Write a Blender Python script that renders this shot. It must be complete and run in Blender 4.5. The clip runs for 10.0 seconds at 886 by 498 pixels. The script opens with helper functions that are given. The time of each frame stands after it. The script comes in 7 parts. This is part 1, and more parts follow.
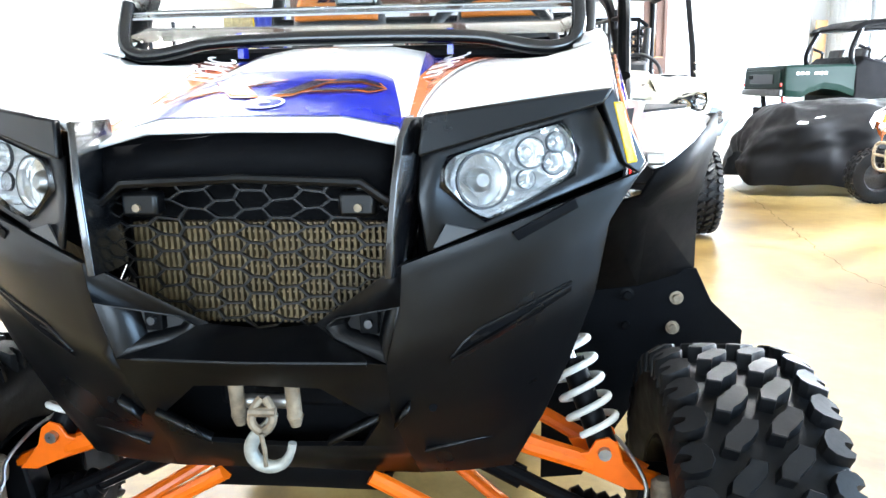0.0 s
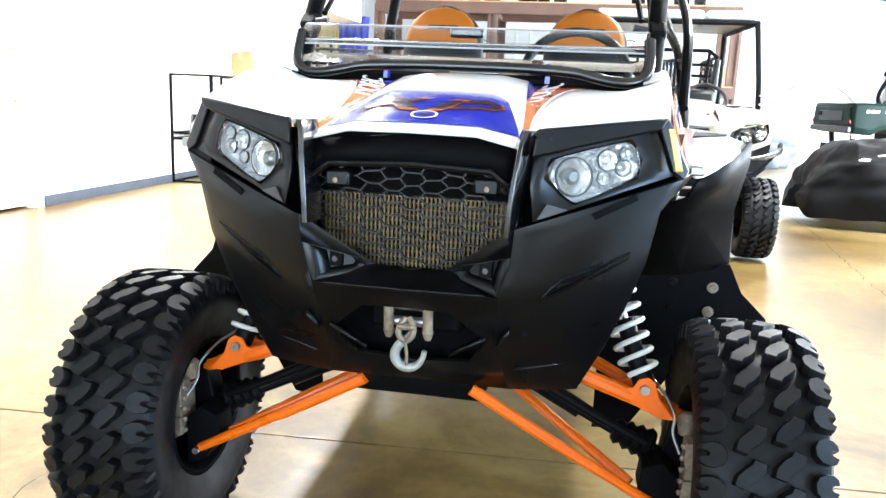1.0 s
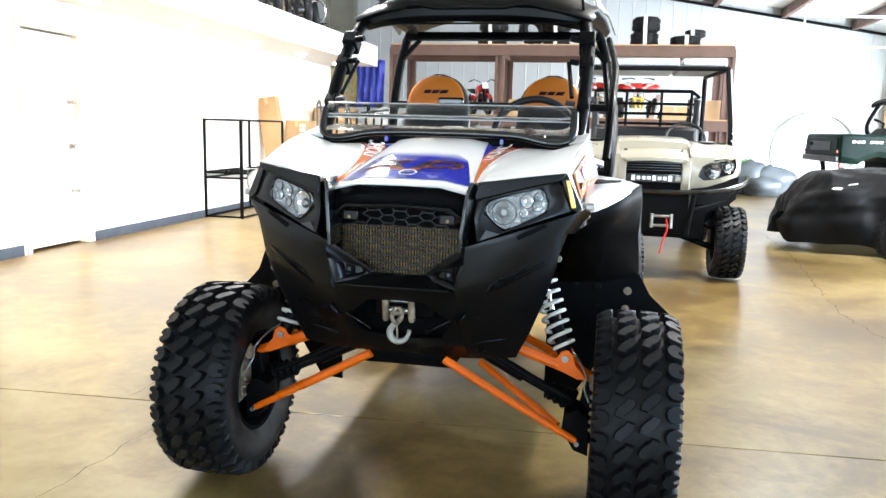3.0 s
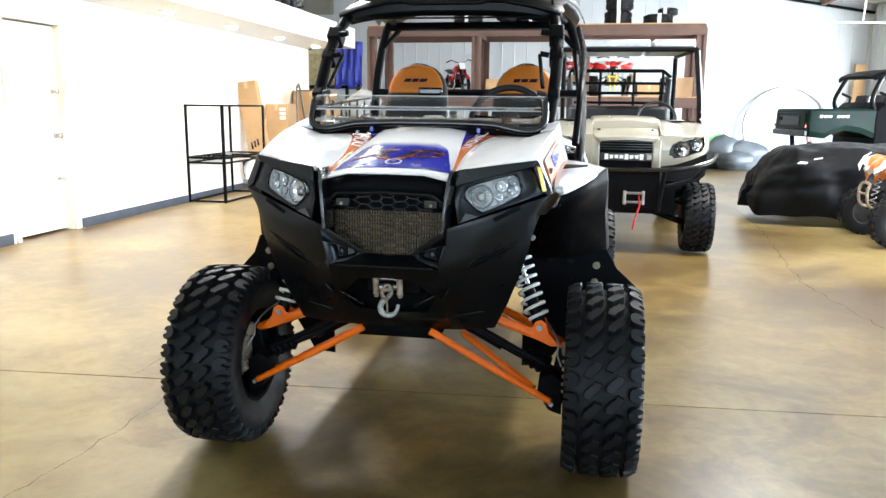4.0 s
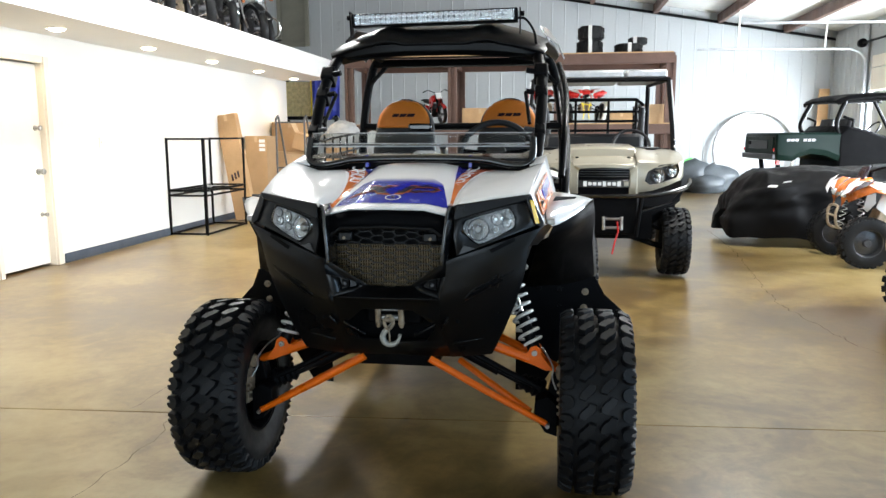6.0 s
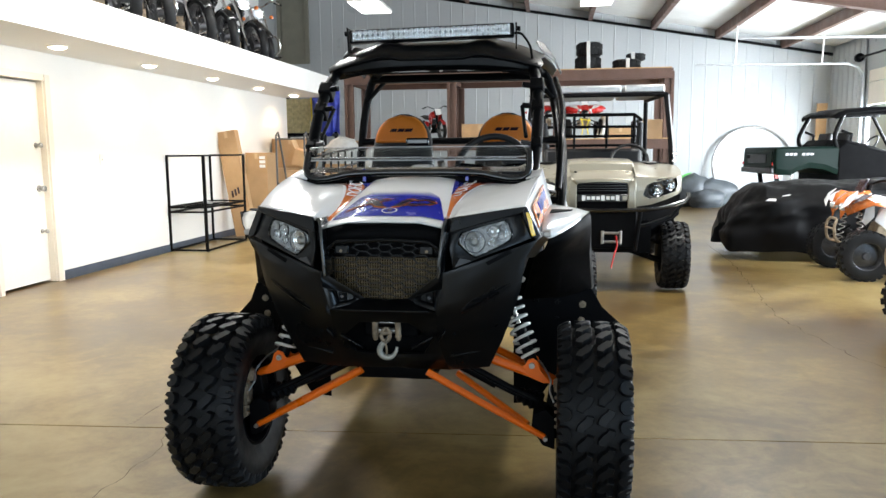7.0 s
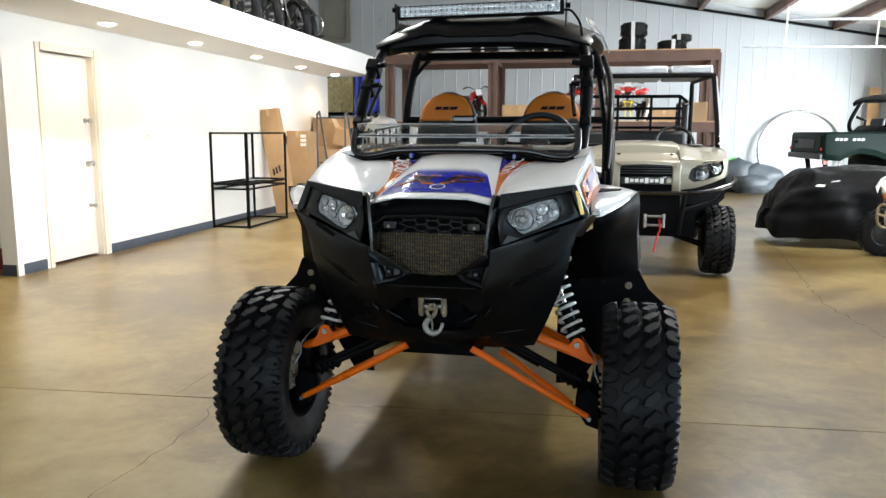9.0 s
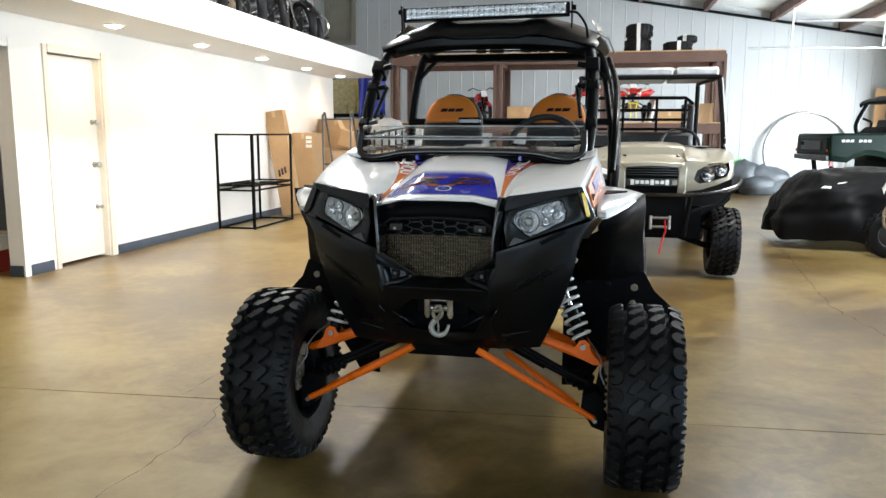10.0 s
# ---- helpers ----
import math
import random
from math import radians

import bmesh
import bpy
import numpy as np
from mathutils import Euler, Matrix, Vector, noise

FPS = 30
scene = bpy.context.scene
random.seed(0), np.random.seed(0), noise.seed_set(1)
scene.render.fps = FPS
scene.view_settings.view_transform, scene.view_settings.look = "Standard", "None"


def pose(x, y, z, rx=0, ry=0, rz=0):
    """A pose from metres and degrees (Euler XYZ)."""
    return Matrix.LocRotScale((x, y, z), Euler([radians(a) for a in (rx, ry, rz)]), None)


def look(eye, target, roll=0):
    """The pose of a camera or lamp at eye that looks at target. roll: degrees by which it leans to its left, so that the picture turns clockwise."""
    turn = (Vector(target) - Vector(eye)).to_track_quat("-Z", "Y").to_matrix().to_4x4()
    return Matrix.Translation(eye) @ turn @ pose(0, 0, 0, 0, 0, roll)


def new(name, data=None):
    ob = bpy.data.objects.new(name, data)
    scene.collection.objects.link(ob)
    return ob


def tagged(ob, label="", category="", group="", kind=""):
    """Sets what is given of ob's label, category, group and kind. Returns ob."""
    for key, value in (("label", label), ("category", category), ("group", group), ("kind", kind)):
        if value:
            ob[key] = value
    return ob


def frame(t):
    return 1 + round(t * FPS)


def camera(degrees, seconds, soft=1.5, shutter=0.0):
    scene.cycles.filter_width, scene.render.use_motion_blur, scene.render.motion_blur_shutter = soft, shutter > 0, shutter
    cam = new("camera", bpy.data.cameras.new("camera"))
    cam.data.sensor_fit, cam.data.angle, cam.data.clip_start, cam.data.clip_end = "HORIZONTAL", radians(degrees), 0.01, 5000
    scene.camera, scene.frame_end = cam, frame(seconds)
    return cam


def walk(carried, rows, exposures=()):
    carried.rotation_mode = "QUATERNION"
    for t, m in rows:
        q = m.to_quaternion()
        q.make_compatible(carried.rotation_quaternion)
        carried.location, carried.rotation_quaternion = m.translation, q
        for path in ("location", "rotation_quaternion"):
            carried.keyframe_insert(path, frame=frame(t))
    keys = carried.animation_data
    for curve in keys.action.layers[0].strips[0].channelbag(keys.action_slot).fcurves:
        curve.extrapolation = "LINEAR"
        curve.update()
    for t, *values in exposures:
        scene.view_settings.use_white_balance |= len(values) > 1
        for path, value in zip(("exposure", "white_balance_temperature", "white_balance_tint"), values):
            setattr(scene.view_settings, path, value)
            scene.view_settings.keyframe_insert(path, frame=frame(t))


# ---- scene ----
cam = camera(60.8, 10.0)
PATH = [
    (0, (0.182, -0.216, 1.138), (-0.017, 1.728, 0.712), -1.0),
    (0.5, (0.108, -0.463, 1.141), (-0.026, 1.495, 0.754), 1.8),
    (1, (0.149, -0.681, 1.153), (-0.194, 1.249, 0.758), 2.5),
    (1.5, (0.272, -0.885, 1.207), (-0.093, 1.043, 0.819), 2.2),
    (2, (0.275, -1.07, 1.23), (-0.05, 0.879, 0.92), 1.8),
    (2.5, (0.309, -1.261, 1.244), (0.048, 0.699, 0.943), 2.2),
    (2.7, (0.35, -1.327, 1.241), (-0.037, 0.612, 0.94), 2.4),
    (3.8, (0.462, -1.542, 1.298), (0.088, 0.387, 0.929), -0.1),
    (4, (0.438, -1.615, 1.297), (0.091, 0.319, 0.926), 0.6),
    (4.5, (0.404, -1.711, 1.325), (0.09, 0.226, 0.938), 0.8),
    (5, (0.383, -1.734, 1.325), (0.094, 0.215, 0.981), 0.6),
    (5.5, (0.372, -1.748, 1.325), (0.076, 0.204, 1.005), 0.3),
    (5.7, (0.375, -1.739, 1.334), (0.079, 0.214, 1.022), 0.0),
    (6.8, (0.395, -1.745, 1.329), (0.125, 0.218, 1.057), -0.5),
    (7, (0.397, -1.746, 1.323), (0.108, 0.216, 1.063), -0.5),
    (7.5, (0.392, -1.744, 1.317), (0.078, 0.216, 1.067), -0.6),
    (8, (0.378, -1.751, 1.314), (0.024, 0.2, 1.053), -0.5),
    (8.5, (0.365, -1.752, 1.306), (-0.027, 0.189, 1.026), -0.3),
    (9, (0.358, -1.752, 1.305), (-0.023, 0.187, 0.998), 0.2),
    (9.5, (0.353, -1.756, 1.309), (-0.039, 0.181, 0.998), 0.2),
    (10, (0.355, -1.758, 1.308), (-0.039, 0.18, 1.004), 0.2),
]
walk(cam, [(t, look(eye, target, roll)) for t, eye, target, roll in PATH],
     exposures=[(0.0, 1.23, 5980, 8), (0.5, 1.11, 6080, 8), (1.0, 0.97, 6120, 8), (1.5, 0.80, 6120, 8), (2.0, 0.62, 6140, 8), (2.7, 0.40, 6200, 8), (4.0, 0.08, 6250, 8),
                (5.0, -0.12, 6290, 8), (5.5, -0.32, 6320, 8), (7.0, -0.60, 6380, 8), (8.0, -0.63, 6400, 8), (10.0, -0.58, 6420, 8)])

# ---- world and daylight ----
world = bpy.data.worlds.new("sky")
scene.world = world
world.use_nodes = True
wn = world.node_tree
sky = wn.nodes.new("ShaderNodeTexSky")
sky.sky_type, sky.sun_disc = "NISHITA", False
sky.sun_elevation, sky.sun_rotation = radians(50), radians(200)
wn.links.new(sky.outputs[0], wn.nodes["Background"].inputs[0])
wn.nodes["Background"].inputs[1].default_value = 0.12


def area_lamp(name, m, sx, sy, watts, colour):
    data = bpy.data.lights.new(name, "AREA")
    data.shape, data.size, data.size_y, data.energy, data.color = "RECTANGLE", sx, sy, watts, colour
    ob = new(name, data)
    ob.matrix_world = m
    return ob


sun = new("sun", bpy.data.lights.new("sun", "SUN"))
sun.data.energy, sun.data.angle, sun.data.color = 3.0, radians(0.5), (1.0, 0.95, 0.88)
sun.matrix_world = look((20, -15, 30), (0, 0, 0))

# daylight in the openings of the front wall, behind the camera, and in the roll-up door
area_lamp("daylight_fill", look((3.6, -6.9, 1.9), (3.6, 0, 1.7)), 3.6, 2.6, 180, (0.70, 0.85, 1.0))
area_lamp("daylight_fill", look((-1.6, -6.9, 1.9), (-1.6, 0, 1.7)), 3.6, 2.6, 130, (0.70, 0.85, 1.0))
area_lamp("daylight_fill", look((6.66, -0.5, 1.6), (0, -0.5, 1.3)), 3.0, 2.5, 250, (0.50, 0.73, 1.0))
# fill from an unseen opening added in the right wall, for the left wall
area_lamp("daylight_fill", look((6.66, 6.9, 1.6), (0, 6.9, 1.3)), 6.6, 2.6, 1400, (0.88, 0.94, 1.0))
area_lamp("daylight_fill", look((6.78, 13.1, 1.08), (0, 13.1, 1.15)), 3.7, 2.1, 1750, (0.86, 0.93, 1.0))


# ---- materials ----
def noise_mix(nt, scale, detail, lo, hi, coord):
    tex = nt.nodes.new("ShaderNodeTexNoise")
    tex.inputs["Scale"].default_value, tex.inputs["Detail"].default_value = scale, detail
    nt.links.new(coord, tex.inputs["Vector"])
    ramp = nt.nodes.new("ShaderNodeMapRange")
    ramp.inputs["From Min"].default_value, ramp.inputs["From Max"].default_value = 0.3, 0.7
    ramp.inputs["To Min"].default_value, ramp.inputs["To Max"].default_value = lo, hi
    nt.links.new(tex.outputs["Fac"], ramp.inputs["Value"])
    return ramp.outputs[0], tex.outputs["Fac"]


def surface(name, colour, rough=0.5, metal=0.0, vary=0.12, coarse=3.0, fine=60.0, bump=0.15, depth=0.002, coat=0.0, spec=0.5, rvary=0.12):
    """A plain surface with coarse stains, fine grain and slight relief."""
    m = bpy.data.materials.new(name)
    m.use_nodes = True
    nt = m.node_tree
    bsdf = nt.nodes["Principled BSDF"]
    coord = nt.nodes.new("ShaderNodeTexCoord").outputs["Object"]
    c_val, _ = noise_mix(nt, coarse, 5.0, 1 - vary, 1 + vary, coord)
    f_val, f_raw = noise_mix(nt, fine, 4.0, 1 - vary * 0.6, 1 + vary * 0.6, coord)
    mul = nt.nodes.new("ShaderNodeMath")
    mul.operation = "MULTIPLY"
    nt.links.new(c_val, mul.inputs[0])
    nt.links.new(f_val, mul.inputs[1])
    scale = nt.nodes.new("ShaderNodeVectorMath")
    scale.operation = "SCALE"
    scale.inputs[0].default_value = colour
    nt.links.new(mul.outputs[0], scale.inputs["Scale"])
    nt.links.new(scale.outputs[0], bsdf.inputs["Base Color"])
    r_val, _ = noise_mix(nt, coarse * 2.3, 6.0, max(0.02, rough - rvary), min(1.0, rough + rvary), coord)
    nt.links.new(r_val, bsdf.inputs["Roughness"])
    bsdf.inputs["Metallic"].default_value = metal
    bsdf.inputs["Specular IOR Level"].default_value = spec
    bsdf.inputs["Coat Weight"].default_value = coat
    bsdf.inputs["Coat Roughness"].default_value = 0.08
    if bump:
        b = nt.nodes.new("ShaderNodeBump")
        b.inputs["Strength"].default_value, b.inputs["Distance"].default_value = bump, depth
        nt.links.new(f_raw, b.inputs["Height"])
        nt.links.new(b.outputs[0], bsdf.inputs["Normal"])
    return m


def glow(name, colour, strength):
    m = bpy.data.materials.new(name)
    m.use_nodes = True
    b = m.node_tree.nodes["Principled BSDF"]
    b.inputs["Base Color"].default_value = (*colour, 1)
    b.inputs["Emission Color"].default_value = (*colour, 1)
    b.inputs["Emission Strength"].default_value = strength
    return m


def clear(name, tint, gloss, rough):
    """Thin clear sheet: it lets light straight through and mirrors a little."""
    m = bpy.data.materials.new(name)
    m.use_nodes = True
    nt = m.node_tree
    nt.nodes.remove(nt.nodes["Principled BSDF"])
    t = nt.nodes.new("ShaderNodeBsdfTransparent")
    t.inputs[0].default_value = (*tint, 1)
    g = nt.nodes.new("ShaderNodeBsdfGlossy")
    g.inputs["Roughness"].default_value = rough
    fr = nt.nodes.new("ShaderNodeFresnel")
    fr.inputs["IOR"].default_value = gloss
    mix = nt.nodes.new("ShaderNodeMixShader")
    nt.links.new(fr.outputs[0], mix.inputs[0])
    nt.links.new(t.outputs[0], mix.inputs[1])
    nt.links.new(g.outputs[0], mix.inputs[2])
    nt.links.new(mix.outputs[0], nt.nodes["Material Output"].inputs[0])
    return m


def faceted(name, colour, scale):
    """Bright metallised plastic pressed into small facets."""
    m = surface(name, colour, 0.10, 0.72, vary=0.05, coarse=20, fine=40, bump=0.0, rvary=0.02)
    nt = m.node_tree
    tex = nt.nodes.new("ShaderNodeTexVoronoi")
    tex.inputs["Scale"].default_value = scale
    nt.links.new(nt.nodes.new("ShaderNodeTexCoord").outputs["Object"], tex.inputs["Vector"])
    bp = nt.nodes.new("ShaderNodeBump")
    bp.inputs["Strength"].default_value, bp.inputs["Distance"].default_value = 0.9, 0.006
    nt.links.new(tex.outputs["Distance"], bp.inputs["Height"])
    nt.links.new(bp.outputs[0], nt.nodes["Principled BSDF"].inputs["Normal"])
    return m


def concrete():
    """Stained, sealed and polished concrete: tan and brown clouds under a glossy coat."""
    m = bpy.data.materials.new("stained_concrete")
    m.use_nodes = True
    nt = m.node_tree
    bsdf = nt.nodes["Principled BSDF"]
    coord = nt.nodes.new("ShaderNodeTexCoord").outputs["Object"]

    def tex(scale, detail, rough, dist=0.0):
        n = nt.nodes.new("ShaderNodeTexNoise")
        n.inputs["Scale"].default_value, n.inputs["Detail"].default_value = scale, detail
        n.inputs["Roughness"].default_value, n.inputs["Distortion"].default_value = rough, dist
        nt.links.new(coord, n.inputs["Vector"])
        return n.outputs["Fac"]

    big, mid, fine = tex(0.42, 5, 0.52, 0.4), tex(1.7, 7, 0.66, 1.1), tex(11, 6, 0.68, 0.5)
    add = nt.nodes.new("ShaderNodeMath")
    add.operation = "MULTIPLY_ADD"
    nt.links.new(mid, add.inputs[0])
    add.inputs[1].default_value = 0.50
    nt.links.new(big, add.inputs[2])
    add2 = nt.nodes.new("ShaderNodeMath")
    add2.operation = "MULTIPLY_ADD"
    nt.links.new(fine, add2.inputs[0])
    add2.inputs[1].default_value = 0.24
    nt.links.new(add.outputs[0], add2.inputs[2])
    ramp = nt.nodes.new("ShaderNodeValToRGB")
    stops = ((0.45, (0.066, 0.038, 0.011)), (0.52, (0.112, 0.071, 0.021)), (0.57, (0.174, 0.118, 0.039)), (0.62, (0.232, 0.170, 0.066)), (0.73, (0.32, 0.254, 0.120)))
    el = ramp.color_ramp.elements
    el[0].position, el[0].color = stops[0][0], (*stops[0][1], 1)
    el[1].position, el[1].color = stops[-1][0], (*stops[-1][1], 1)
    for at, c in stops[1:-1]:
        e = el.new(at)
        e.color = (*c, 1)
    low = nt.nodes.new("ShaderNodeMath")
    low.operation = "MULTIPLY"
    low.inputs[1].default_value = 0.65
    nt.links.new(add2.outputs[0], low.inputs[0])
    nt.links.new(low.outputs[0], ramp.inputs[0])
    nt.links.new(ramp.outputs[0], bsdf.inputs["Base Color"])
    rr = nt.nodes.new("ShaderNodeMapRange")
    rr.inputs["From Min"].default_value, rr.inputs["From Max"].default_value = 0.35, 0.7
    rr.inputs["To Min"].default_value, rr.inputs["To Max"].default_value = 0.282, 0.32
    nt.links.new(mid, rr.inputs["Value"])
    nt.links.new(rr.outputs[0], bsdf.inputs["Roughness"])
    bsdf.inputs["Specular IOR Level"].default_value = 0.62
    return m


def faded_blue():
    """Blue print that runs out into the white hood towards the rear."""
    m = surface("faded_blue_graphic", (0.012, 0.020, 0.36), 0.18, vary=0.06, bump=0.0, coat=0.5)
    nt = m.node_tree
    bsdf = nt.nodes["Principled BSDF"]
    old = bsdf.inputs["Base Color"].links[0].from_socket
    coord = nt.nodes.new("ShaderNodeTexCoord").outputs["Object"]
    sep = nt.nodes.new("ShaderNodeSeparateXYZ")
    nt.links.new(coord, sep.inputs[0])
    tex = nt.nodes.new("ShaderNodeTexNoise")
    tex.inputs["Scale"].default_value, tex.inputs["Detail"].default_value = 14, 3
    nt.links.new(coord, tex.inputs["Vector"])
    add = nt.nodes.new("ShaderNodeMath")
    add.operation = "MULTIPLY_ADD"
    nt.links.new(tex.outputs["Fac"], add.inputs[0])
    add.inputs[1].default_value = 0.03
    nt.links.new(sep.outputs["Y"], add.inputs[2])
    ramp = nt.nodes.new("ShaderNodeMapRange")
    ramp.interpolation_type = "SMOOTHSTEP"
    ramp.inputs["From Min"].default_value, ramp.inputs["From Max"].default_value = 0.0, 0.085
    nt.links.new(add.outputs[0], ramp.inputs["Value"])
    mix = nt.nodes.new("ShaderNodeMix")
    mix.data_type = "RGBA"
    nt.links.new(ramp.outputs[0], mix.inputs["Factor"])
    nt.links.new(old, mix.inputs[6])
    mix.inputs[7].default_value = (0.80, 0.80, 0.79, 1)
    nt.links.new(mix.outputs[2], bsdf.inputs["Base Color"])
    return m


